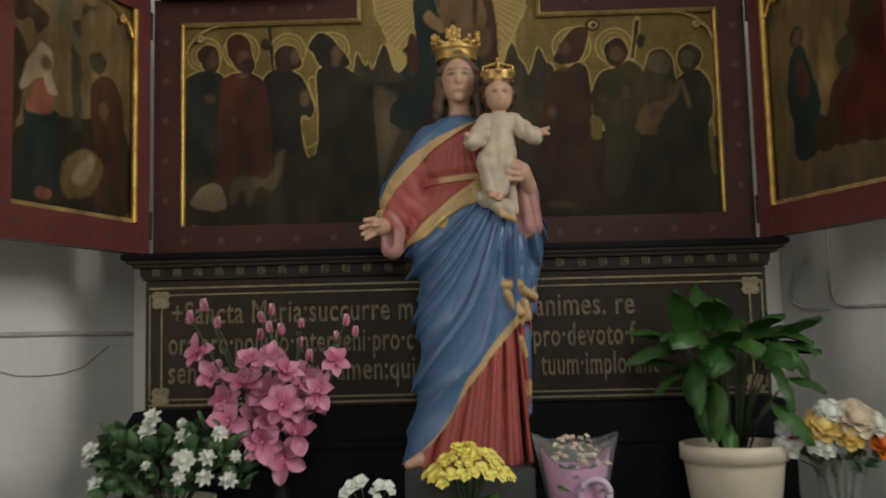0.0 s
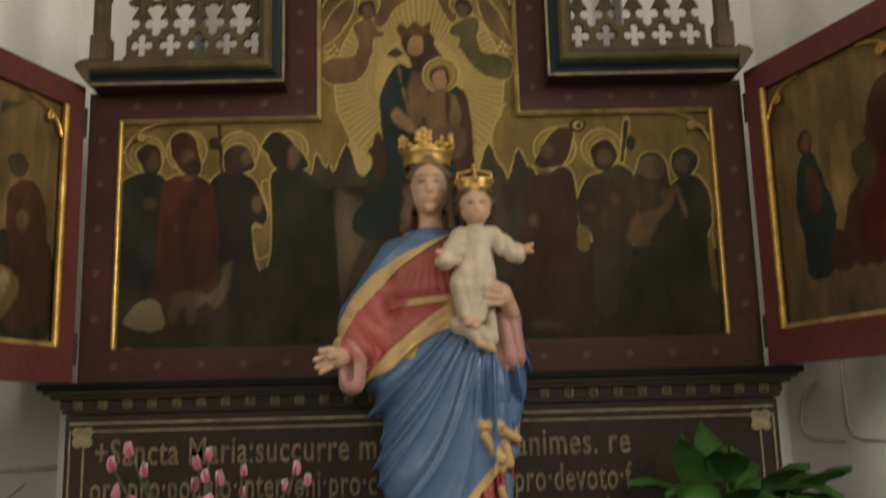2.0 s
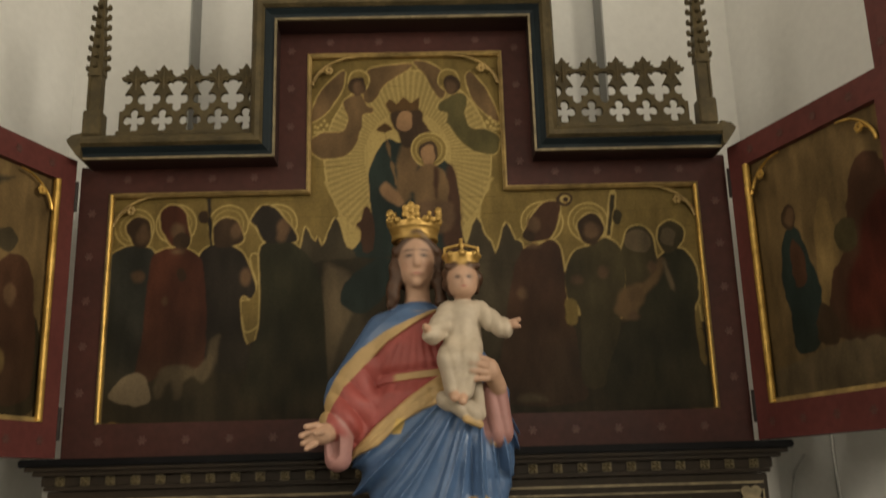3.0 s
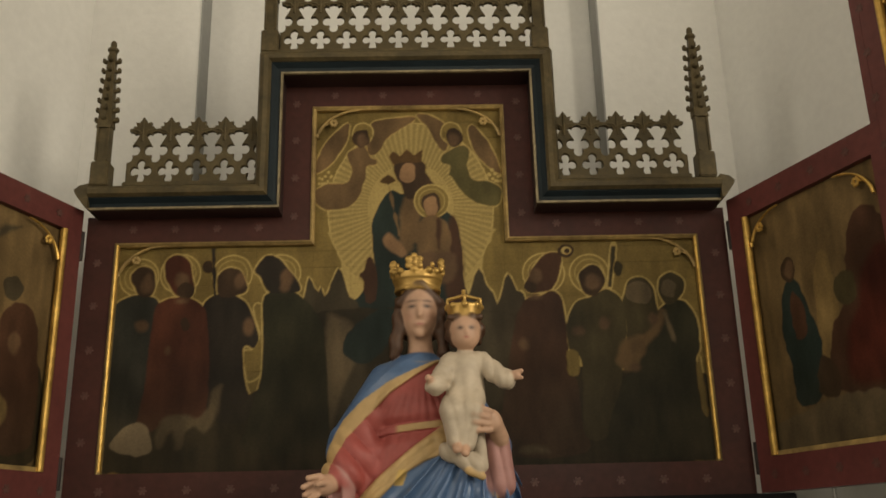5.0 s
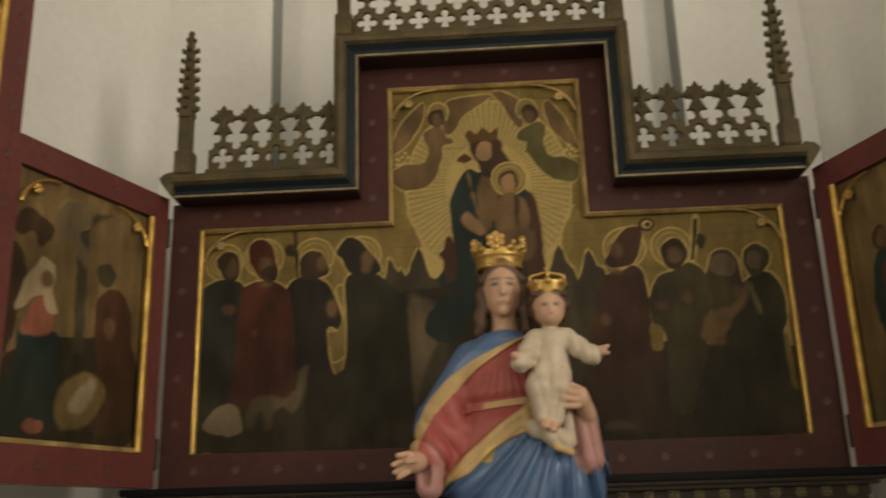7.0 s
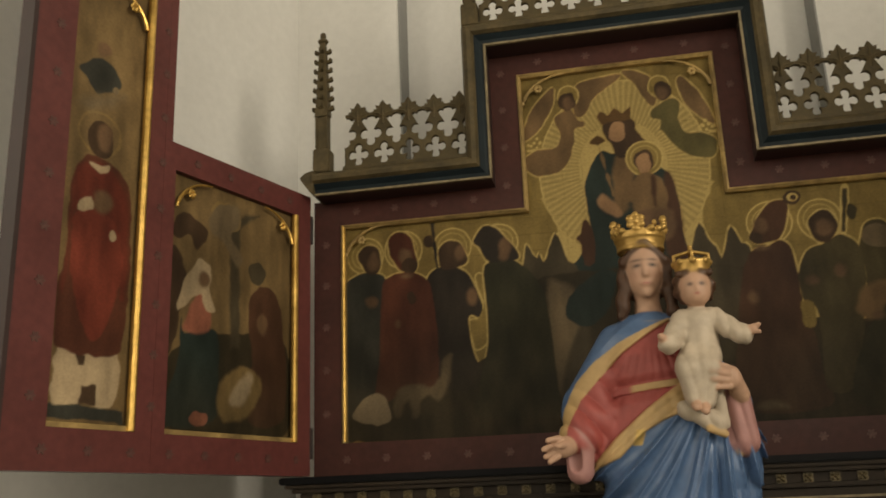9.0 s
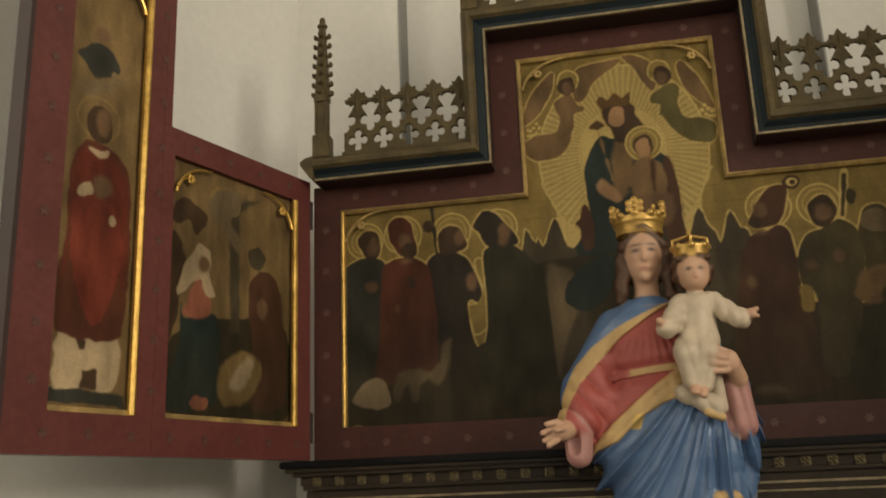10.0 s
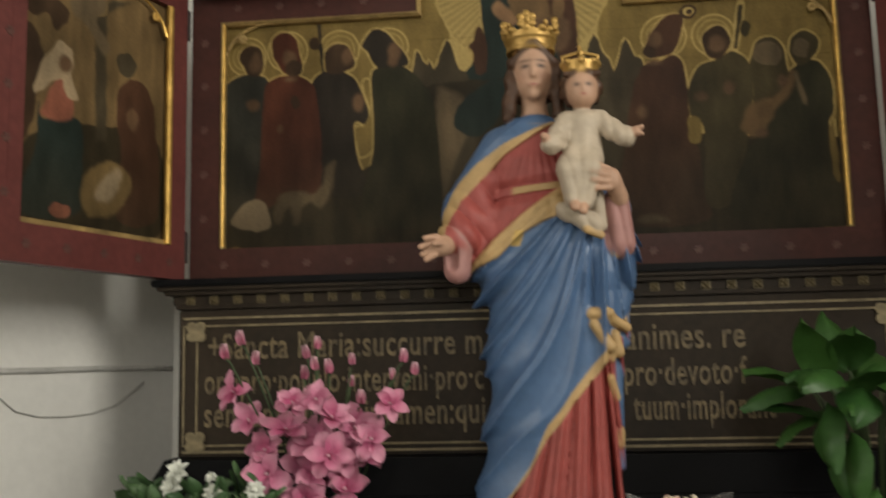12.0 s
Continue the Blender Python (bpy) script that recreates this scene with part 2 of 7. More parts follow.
for a, b, c, d in ((1.757, 1.7655, 0.768, 0.100), (1.766, 1.787, 0.775, 0.094), (1.7875, 1.7965, 0.790, 0.110), (1.797, 1.8055, 0.804, 0.118)):
    box(bm, -c, c, -d, 0.12, a, b, 0.002)
part("cornice_moulding", bm, BOARD, predella, "dark hollow moulding of the cornice")
# frame lines round the inscription
for name, z0, z1 in (("gilt_line", 1.7345, 1.7395), ("gilt_line", 1.718, 1.722), ("gilt_line", 1.462, 1.466), ("gilt_line", 1.448, 1.453)):
    part(name, boxed(-0.752, 0.752, PF - 0.004, PF, z0, z1), PALE_LINE, predella)
for x in (-0.752, -0.7225, 0.7185, 0.748):
    part("gilt_line", boxed(x, x + 0.004, PF - 0.0035, PF, 1.4665, 1.7175), PALE_LINE, predella)


def lobed(n, r, depth, amp=0.35, steps=48):
    return [(r * (1 - amp + amp * abs(math.cos(n * a / 2))) * math.cos(a), r * (1 - amp + amp * abs(math.cos(n * a / 2))) * math.sin(a)) for a in (2 * math.pi * i / steps for i in range(steps))]


me = mesh_of(prism(bmesh.new(), lobed(4, 0.026, 0), -0.005, 0), "corner_rosette", PALE_LINE)
for x in (-0.722, 0.722):
    for z in (1.708, 1.472):
        put("corner_rosette", me, predella, "gilded foliate corner rosette", Matrix.Translation((x, PF - 0.002, z)) @ Matrix.Rotation(radians(45), 4, "Y"))
bm = prism(bmesh.new(), lobed(4, 0.0125, 0, 0.30), -0.004, 0)
for k in range(4):
    a = k * math.pi / 2
    bmesh.ops.create_icosphere(bm, subdivisions=1, radius=0.0042, matrix=Matrix.Translation((0.0062 * math.cos(a), -0.005, 0.0062 * math.sin(a))))
bmesh.ops.create_icosphere(bm, subdivisions=1, radius=0.0038, matrix=Matrix.Translation((0, -0.006, 0)))
me = mesh_of(bm, "cornice_rosette", ROSETTE)
for i in range(29):
    put("cornice_rosette", me, predella, "", Matrix.Translation((-0.7345 + i * 0.05245, -0.0945, 1.7765)) @ Matrix.Rotation(radians(45), 4, "Y"))


def lettering(body, x0, x1, z, high, y=PF):
    """A line of condensed raised letters between x0 and x1, on the base line z."""
    cu = bpy.data.curves.new("lettering", "FONT")
    cu.body, cu.extrude, cu.offset, cu.resolution_u = body, 0.01, 0.012, 3
    cu.space_character = 1.08
    tmp = new("lettering", cu)
    bpy.context.view_layer.update()
    me = bpy.data.meshes.new_from_object(tmp.evaluated_get(bpy.context.evaluated_depsgraph_get()))
    bpy.data.objects.remove(tmp)
    me.materials.clear()
    me.materials.append(LETTER)
    xs = [v.co.x for v in me.vertices]
    sx = (x1 - x0) / (max(xs) - min(xs))
    m = Matrix.Translation((x0, y - 0.002, z)) @ Matrix.Diagonal((sx, 1, 1, 1)) @ Matrix.Rotation(radians(90), 4, "X") @ Matrix.Diagonal((1, high / 0.7, 0.12, 1)) @ Matrix.Translation((-min(xs), 0, 0))
    me.transform(m)
    return put("lettering", me, predella, "worn gold inscription letters")


for z, left, l0, l1, right, r0, r1 in (
    (1.648, "+Sancta Maria:succurre m", -0.695, -0.100, "animes. re", 0.198, 0.440),
    (1.574, "ora·pro·populo·interveni·pro·c", -0.703, -0.100, "pro·devoto·f", 0.192, 0.440),
    (1.504, "sentiant·omnes·iuvamen:qui", -0.703, -0.098, "tuum·implorant", 0.208, 0.492),
):
    lettering(left, l0, l1, z, 0.055)
    lettering(right, r0, r1, z, 0.055)

# ---- the altarpiece: centre panel ----
retable = thing("altarpiece", "painted gothic altarpiece panel with oxblood frame and gilded mouldings", "altarpiece")
XO, ZB, ZS, XS, ZT = 0.7705, 1.8235, 2.505, 0.3095, 2.853
part("backboard", prism(bmesh.new(), [(-XO, ZB), (XO, ZB), (XO, ZS), (XS, ZS), (XS, ZT), (-XS, ZT), (-XS, ZS), (-XO, ZS)], 0.012, 0.09), EDGE_DARK, retable)
IX, IB, IS, IL, IR, IT = 0.70, 1.90, 2.438, -0.236, 0.244, 2.791
inner = [(-IX, IB), (IX, IB), (IX, IS), (IR, IS), (IR, IT), (IL, IT), (IL, IS), (-IX, IS)]
outer = [(-XO, ZB), (XO, ZB), (XO, ZS), (XS + 0.004, ZS), (XS + 0.004, ZT), (-XS, ZT), (-XS, ZS), (-XO, ZS)]
bm = bmesh.new()
va, vb = [[[bm.verts.new((x, y, z)) for x, z in loop] for y in (-0.012, 0.011)] for loop in (inner, outer)]
for i in range(8):
    j = (i + 1) % 8
    bm.faces.new((va[0][i], va[0][j], vb[0][j], vb[0][i]))
    bm.faces.new((va[1][i], vb[1][i], vb[1][j], va[1][j]))
    bm.faces.new((va[0][i], va[1][i], va[1][j], va[0][j]))
    bm.faces.new((vb[0][i], vb[0][j], vb[1][j], vb[1][i]))
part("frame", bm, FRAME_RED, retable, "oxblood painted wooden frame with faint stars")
# gilded inner slip: profile stands inside the frame, outward is to the right of the way
part("gilt_slip", sweep(bmesh.new(), inner[1:] + inner[:1], [(0, -0.016), (0.004, -0.018), (0.0095, -0.012), (0.0095, 0.004), (0, 0.004)]), GILT_DULL, retable, "narrow gilded slip round the picture")
for x in (-IX + 0.006, IX - 0.006):
    part("gilt_colonnette", tube(bmesh.new(), [(x, -0.012, IB + 0.004), (x, -0.012, IS - 0.002)], 0.0055, 10), GILT, retable, "bright gilded colonnette")


def star_mesh(material):
    return mesh_of(prism(bmesh.new(), lobed(6, 0.0105, 0, 0.55), -0.001, 0), "painted_star", material)


STARS = star_mesh(STAR)
spots = [(-0.72 + i * 0.0965 + 0.03, 1.862) for i in range(15)]
spots += [(s * 0.739, 1.97 + i * 0.105) for s in (-1, 1) for i in range(5)]
spots += [(s * (0.66 - i * 0.1), 2.472) for s in (-1, 1) for i in range(4)]
spots += [(s * 0.276, 2.50 + i * 0.1) for s in (-1, 1) for i in range(4)] + [(-0.18 + i * 0.12, 2.822) for i in range(4)]
for x, z in spots:
    put("painted_star", STARS, retable, "", Matrix.Translation((x, -0.0125, z)))

# stepped cornice over the frame; its way runs from right to left so that outward is up
way = [(0.742, ZS), (XS + 0.004, ZS), (XS + 0.004, ZT), (-XS, ZT), (-XS, ZS), (-0.742, ZS)][::-1]
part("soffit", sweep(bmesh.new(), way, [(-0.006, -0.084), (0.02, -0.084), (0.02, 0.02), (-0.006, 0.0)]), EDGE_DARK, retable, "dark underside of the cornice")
part("gilt_fillet", sweep(bmesh.new(), way, [(-0.010, -0.086), (-0.009, -0.092), (-0.004, -0.092), (-0.004, -0.0845), (-0.007, -0.0845)]), PALE_LINE, retable, "thin pale gilded fillet")
part("teal_cove", sweep(bmesh.new(), way, [(-0.004, -0.087), (0.006, -0.090), (0.016, -0.100), (0.018, -0.100), (0.018, -0.0845), (-0.004, -0.0845)]), TEAL, retable, "dark teal painted cove")
part("oak_moulding", sweep(bmesh.new(), way, [(0.018, -0.103), (0.024, -0.112), (0.034, -0.114), (0.044, -0.106), (0.052, -0.080), (0.052, 0.05), (0.0205, 0.05), (0.0205, -0.0845), (0.018, -0.0845)]), OAK, retable, "bronzed oak moulding")
# projecting returns at both ends
for s in (-1, 1):
    part("cornice_end", prism(bmesh.new(), [(s * 0.742, ZS - 0.008), (s * 0.750, ZS - 0.004), (s * 0.772, ZS + 0.026), (s * 0.776, ZS + 0.036), (s * 0.764, ZS + 0.047), (s * 0.742, ZS + 0.052)], -0.105, 0.05), OAK, retable)

# pierced cresting: a lattice of quatrefoils under a row of fleurons
PITCH = 0.0675


def cresting_plate():
    """One bay of tracery: a plate pierced by a small and a large quatrefoil, cut at the middle of the large ones."""
    cu = bpy.data.curves.new("tracery", "CURVE")
    cu.dimensions, cu.fill_mode, cu.extrude, cu.bevel_depth, cu.bevel_resolution = "2D", "BOTH", 0.004, 0.0022, 1
    h = PITCH / 2

    def loop(pts):
        sp = cu.splines.new("POLY")
        sp.points.add(len(pts) - 1)
        for p, (x, y) in zip(sp.points, pts):
            p.co = (x, y, 0, 1)
        sp.use_cyclic_u = True

    def foil(cx, cy, r, lobe, half=None):
        pts = []
        for i in range(48):
            a = 2 * math.pi * i / 48
            rr = r * (0.52 + 0.48 * abs(math.cos(2 * a)) ** lobe)
            pts.append((cx + rr * math.cos(a), cy + rr * math.sin(a)))
        return pts

    bite = []
    for i in range(25):
        a = radians(-90 - i * 5.6)
        f = 0.60 + 0.40 * abs(math.cos(2 * a)) ** 0.8
        bite.append((h + 0.0305 * f * math.cos(a), 0.079 + 0.0305 * f * math.sin(a)))
    loop([(-h, 0), (h, 0)] + bite + [(0.0075, 0.112), (-0.0075, 0.112)] + [(-x, z) for x, z in bite[::-1]])
    loop(foil(0, 0.0300, 0.0285, 0.7)[::-1])
    tmp = new("tracery", cu)
    bpy.context.view_layer.update()
    me = bpy.data.meshes.new_from_object(tmp.evaluated_get(bpy.context.evaluated_depsgraph_get()))
    bpy.data.objects.remove(tmp)
    me.transform(Matrix.Diagonal((1, 1, 1.1, 1)) @ Matrix.Rotation(radians(90), 4, "X"))
    me.materials.clear()
    me.materials.append(OAK)
    return me


def blob(bm, at, size, turn=0.0, sub=2):
    bmesh.ops.create_icosphere(bm, subdivisions=sub, radius=1, matrix=Matrix.Translation(at) @ Matrix.Rotation(turn, 4, "Y") @ Matrix.Diagonal((*size, 1)))


def leaf_plate(bm, at, long, wide, turn, thick=0.004):
    """A small carved leaf that points along turn in the upright plane."""
    pts = smooth_loop([(0, 0), (wide * 0.5, long * 0.35), (wide * 0.28, long * 0.62), (0, long), (-wide * 0.28, long * 0.62), (-wide * 0.5, long * 0.35)], 3)
    c, s = math.cos(turn), math.sin(turn)
    pts = [(at[0] + x * c + z * s, at[2] - x * s + z * c) for x, z in pts]
    prism(bm, pts, at[1] - thick, at[1] + thick)


def fleuron():
    """A carved lily-like finial: one outline with stepped leaves, a raised rib and boss."""
    half = [(0.005, -0.020), (0.013, -0.014), (0.012, -0.009), (0.007, -0.004), (0.014, 0.002), (0.021, -0.001), (0.023, 0.004), (0.0325, 0.006), (0.0325, 0.012), (0.024, 0.013), (0.024, 0.018), (0.016, 0.018), (0.019, 0.028), (0.010, 0.026), (0.005, 0.034), (0, 0.040)]
    bm = prism(bmesh.new(), half + [(-x, z) for x, z in half[-2::-1]], -0.006, 0.006)
    for s in (-1, 1):
        tube(bm, [(0, -0.006, -0.004), (s * 0.010, -0.008, 0.006), (s * 0.024, -0.0065, 0.009)], 0.003, 6, 0.6)
    tube(bm, [(0, -0.006, -0.018), (0, -0.009, 0.006), (0, -0.0065, 0.034)], 0.004, 6, 0.4)
    return mesh_of(bm, "fleuron", OAK)


PLATE, FLEURON = cresting_plate(), fleuron()


def cresting(name, x0, bays, z, label, pitch=PITCH):
    ob = thing(name, label, "cresting", group="pierced crestings of the altarpiece")
    wide = bays * pitch
    part("rail", boxed(x0 - 0.004, x0 + wide + 0.004, -0.088, -0.048, z - 0.004, z + 0.008, bevel=0.002), OAK, ob)
    for i in range(bays):
        m = Matrix.Translation((x0 + (i + 0.5) * pitch, -0.068, z + 0.007)) @ Matrix.Diagonal((pitch / PITCH, 1, 1, 1))
        put("tracery_bay", PLATE, ob, "", m)
        put("fleuron", FLEURON, ob, "", Matrix.Translation((x0 + (i + 0.5) * pitch, -0.068, z + 0.137)) @ Matrix.Diagonal((1.0, 1, 1.1, 1)))
    return ob


cresting("cresting", -0.668, 5, ZS + 0.054, "pierced bronzed-oak quatrefoil cresting with carved fleurons", 0.0655)
cresting("cresting", 0.350, 5, ZS + 0.054, "pierced bronzed-oak quatrefoil cresting with carved fleurons", 0.0655)
cresting("cresting", -0.312, 10, ZT + 0.054, "tall central pierced oak cresting with carved fleurons", 0.0655)


def pinnacle(x, z, label):
    ob = thing("pinnacle", label, "pinnacle", (x, -0.070, z), group="pinnacles of the altarpiece")
    bm = boxed(-0.0215, 0.0215, -0.0215, 0.0215, 0, 0.062, bevel=0.003)
    part("base", bm, OAK, ob)
    bm = boxed(-0.0145, 0.0145, -0.0145, 0.0145, 0.062, 0.158, bevel=0.002)
    for s in (-1, 1):
        box(bm, s * 0.0130 - 0.0025, s * 0.0130 + 0.0025, -0.0185, -0.0147, 0.066, 0.150)
    prism(bm, [(-0.018, 0.150), (0.018, 0.150), (0, 0.200)], -0.0205, -0.0150)
    part("shaft", bm, OAK, ob)
    bm = bmesh.new()
    bmesh.ops.create_cone(bm, cap_ends=True, segments=4, radius1=0.0235, radius2=0.010, depth=0.205, matrix=Matrix.Translation((0, 0, 0.260)) @ Matrix.Rotation(radians(45), 4, "Z"))
    part("spire", bm, OAK, ob)
    bm = bmesh.new()
    box(bm, -0.010, 0.007, -0.0050, 0.0050, -0.005, 0.003, 0.0015)
    box(bm, 0.003, 0.0105, -0.0058, 0.0058, -0.004, 0.0085, 0.002)
    crocket = mesh_of(bm, "crocket", OAK)
    for k in range(7):
        for q in range(4):
            r = 0.0185 - k * 0.0011
            put("crocket", crocket, ob, "", Matrix.Rotation(q * math.pi / 2, 4, "Z") @ Matrix.Translation((r, 0, 0.175 + k * 0.0268)))
    bm = bmesh.new()
    blob(bm, (0, 0, 0.368), (0.014, 0.014, 0.008))
    blob(bm, (0, 0, 0.383), (0.008, 0.008, 0.012))
    part("finial", bm, OAK, ob)
    return ob


pinnacle(-0.727, ZS + 0.053, "crocketed bronzed-oak pinnacle on the cornice")
pinnacle(0.720, ZS + 0.053, "crocketed bronzed-oak pinnacle on the cornice").scale.z = 1.05
for x in (-0.337, 0.337):
    pinnacle(x, ZT + 0.053, "crocketed bronzed-oak pinnacle beside the central cresting")

# ---- the altarpiece: wings ----
WA, HX, HY = radians(70), 0.776, -0.053
WH, WS, WOUT, WTOP, WBOT = 2.505, 0.452, 0.786, 3.25, 1.826


def wing_frame(side):
    """Frame coordinates of a wing: x runs from the hinge outward, y back from its painted face."""
    c, s = math.cos(WA), math.sin(WA)
    return Matrix(((side * c, side * s, 0, side * HX), (-s, c, 0, HY), (0, 0, 1, 0), (0, 0, 0, 1)))


def ring(bm, inner, outer, y0, y1):
    n = len(inner)
    va, vb = [[[bm.verts.new((x, y, z)) for x, z in loop] for y in (y0, y1)] for loop in (inner, outer)]
    for i in range(n):
        j = (i + 1) % n
        bm.faces.new((va[0][i], va[0][j], vb[0][j], vb[0][i]))
        bm.faces.new((va[1][i], vb[1][i], vb[1][j], va[1][j]))
        bm.faces.new((va[0][i], va[1][i], va[1][j], va[0][j]))
        bm.faces.new((vb[0][i], vb[0][j], vb[1][j], vb[1][i]))
    return bm


def wing(side, label):
    ob = thing("altarpiece_wing", label, "altarpiece wing", group="wings of the altarpiece")
    ob.matrix_basis = Matrix.Translation((side * HX, HY, 0)) @ Matrix.Rotation(side * -WA, 4, "Z")
    e = lambda pts: [(side * x, z) for x, z in pts]
    part("backboard", prism(bmesh.new(), e([(0, WBOT), (WOUT, WBOT), (WOUT, WTOP), (WS, WTOP), (WS, WH), (0, WH)]), 0.004, 0.022), EDGE_DARK, ob)
    bm = bmesh.new()
    ring(bm, e([(0.047, 1.90), (0.440, 1.90), (0.440, 2.445), (0.047, 2.445)]), e([(0, WBOT), (WS + 0.02, WBOT), (WS + 0.02, WH), (0, WH)]), -0.012, 0.003)
    part("inner_frame", bm, WING_RED_LIT, ob)
    bm = bmesh.new()
    ring(bm, e([(0.513, 1.90), (0.702, 1.90), (0.702, 3.17), (0.513, 3.17)]), e([(WS + 0.0205, WBOT), (WOUT, WBOT), (WOUT, WTOP), (WS + 0.0205, WTOP)]), -0.012, 0.003)
    box(bm, side * WS, side * (WS + 0.02), -0.012, 0.003, WH + 0.0005, WTOP)
    part("outer_frame", bm, WING_RED_LIT, ob)
    part("edge", boxed(side * (WOUT + 0.0005), side * (WOUT + 0.010), -0.014, 0.024, WBOT, WTOP), EDGE_DARK, ob, "dark worn outer edge")
    for a, b, z0, z1 in ((0.047, 0.440, 1.90, 2.445), (0.513, 0.702, 1.90, 3.17)):
        part("gilt_colonnette", tube(bmesh.new(), [(side * (a + 0.0085), -0.010, z0 + 0.001), (side * (a + 0.0085), -0.010, z1 - 0.001)], 0.0085, 12), GILT, ob, "bright gilded colonnette")
        part("gilt_sill", boxed(side * a, side * b, -0.010, 0.003, z0 + 0.0005, z0 + 0.010), GILT_DULL, ob)
    for z in (1.862, ):
        for i in range(8):
            put("painted_star", STARS, ob, "", Matrix.Translation((side * (0.05 + i * 0.094), -0.0125, z)))
    for i in range(13):
        put("painted_star", STARS, ob, "", Matrix.Translation((side * 0.477, -0.0125, 1.95 + i * 0.1)))
        put("painted_star", STARS, ob, "", Matrix.Translation((side * 0.737, -0.0125, 1.95 + i * 0.1)))
    for i in range(4):
        put("painted_star", STARS, ob, "", Matrix.Translation((side * (0.08 + i * 0.1), -0.0125, 2.475)))
    for z in (1.90, 2.42):
        part("hinge", tube(bmesh.new(), [(side * -0.004, -0.008, z - 0.035), (side * -0.004, -0.008, z + 0.035)], 0.007, 8), HINGE, ob, "black iron barrel hinge")
    return ob


WL = wing(-1, "open painted altarpiece wing with oxblood starred frame")
WR = wing(1, "open painted altarpiece wing with oxblood frame, paler picture")

# ---- the painted pictures: plain flat shapes on gold grounds ----


PAINTED = shader("old_oil_painting", (0.5, 0.5, 0.5), 0.56, grain=210, vary=0.13, bump=0.14, blotch=6, second=(0.40, 0.40, 0.40), spread=0.9, spec=0.15)


def attribute_colour(material, metal, scale=2.0, tooled=False):
    """Takes the base colour and the gilding of a material from the mesh's paint layer."""
    nt = material.node_tree
    vc = nt.nodes.new("ShaderNodeVertexColor")
    vc.layer_name = "paint"
    hsv = next(n for n in nt.nodes if n.bl_idname == "ShaderNodeHueSaturation")
    old = hsv.inputs["Color"].links[0].from_socket
    gain = nt.nodes.new("ShaderNodeVectorMath")
    gain.operation, gain.inputs[3].default_value = "SCALE", scale
    nt.links.new(old, gain.inputs[0])
    wear = nt.nodes.new("ShaderNodeVectorMath")
    wear.operation = "MULTIPLY"
    nt.links.new(gain.outputs[0], wear.inputs[0])
    nt.links.new(vc.outputs["Color"], wear.inputs[1])
    nt.links.new(wear.outputs[0], hsv.inputs["Color"])
    sc = nt.nodes.new("ShaderNodeMath")
    sc.operation, sc.inputs[1].default_value = "MULTIPLY", metal
    nt.links.new(vc.outputs["Alpha"], sc.inputs[0])
    b = nt.nodes["Principled BSDF"]
    nt.links.new(sc.outputs[0], b.inputs["Metallic"])
    if tooled:
        tc = next(n for n in nt.nodes if n.bl_idname == "ShaderNodeTexCoord")
        mp = nt.nodes.new("ShaderNodeMapping")
        mp.inputs["Rotation"].default_value = (radians(90), 0, 0)
        nt.links.new(tc.outputs["Object"], mp.inputs["Vector"])
        br = nt.nodes.new("ShaderNodeTexBrick")
        br.offset = 0.0
        br.inputs["Scale"].default_value, br.inputs["Mortar Size"].default_value = 24.0, 0.02
        br.inputs["Brick Width"].default_value, br.inputs["Row Height"].default_value = 1.1, 1.0
        nt.links.new(mp.outputs[0], br.inputs["Vector"])
        ht = nt.nodes.new("ShaderNodeMath")
        ht.operation = "MULTIPLY"
        nt.links.new(br.outputs["Fac"], ht.inputs[0])
        nt.links.new(vc.outputs["Alpha"], ht.inputs[1])
        bp = nt.nodes.new("ShaderNodeBump")
        bp.invert = True
        bp.inputs["Strength"].default_value, bp.inputs["Distance"].default_value = 0.9, 0.002
        nt.links.new(ht.outputs[0], bp.inputs["Height"])
        first = b.inputs["Normal"].links[0].from_node
        nt.links.new(first.outputs[0], bp.inputs["Normal"])
        nt.links.new(bp.outputs[0], b.inputs["Normal"])


attribute_colour(PAINTED, 0.3, 1.45, True)


def value_noise(x, z, seed):
    """Smooth lattice noise in 0..1."""
    rng = np.random.RandomState(seed)
    lattice = rng.rand(64, 64)
    i, j = np.floor(x).astype(int), np.floor(z).astype(int)
    u, v = x - i, z - j
    u, v = u * u * (3 - 2 * u), v * v * (3 - 2 * v)
    g = lambda a, b: lattice[(i + a) % 64, (j + b) % 64]
    return (g(0, 0) * (1 - u) + g(1, 0) * u) * (1 - v) + (g(0, 1) * (1 - u) + g(1, 1) * u) * v


def paint(r, g, b, fold=0.55, gold=0.0):
    return (np.array((r, g, b)), fold, gold)


GOLD = paint(0.245, 0.170, 0.055, 0.42, 1.0)
RAYS = paint(0.50, 0.365, 0.135, 0.10, 1.0)
HALO = paint(0.28, 0.195, 0.062, 0.15, 1.0)
RIM = paint(0.60, 0.44, 0.165, 0.1, 1.0)
P_NAVY = paint(0.026, 0.029, 0.026, 0.4)
P_RUST = paint(0.066, 0.024, 0.015, 0.4)
P_BLACK = paint(0.022, 0.019, 0.016, 0.4)
P_GREEN = paint(0.026, 0.027, 0.016, 0.4)
P_OLIVE = paint(0.050, 0.044, 0.022, 0.4)
P_BROWN = paint(0.052, 0.027, 0.017, 0.4)
P_SKIN = paint(0.105, 0.068, 0.041, 0.4)
P_FACE = paint(0.24, 0.155, 0.090, 0.2)
P_GREY = paint(0.115, 0.094, 0.060, 0.5)
P_SHADE = paint(0.046, 0.040, 0.026, 0.45)
P_WHITE = paint(0.29, 0.245, 0.17, 0.35)
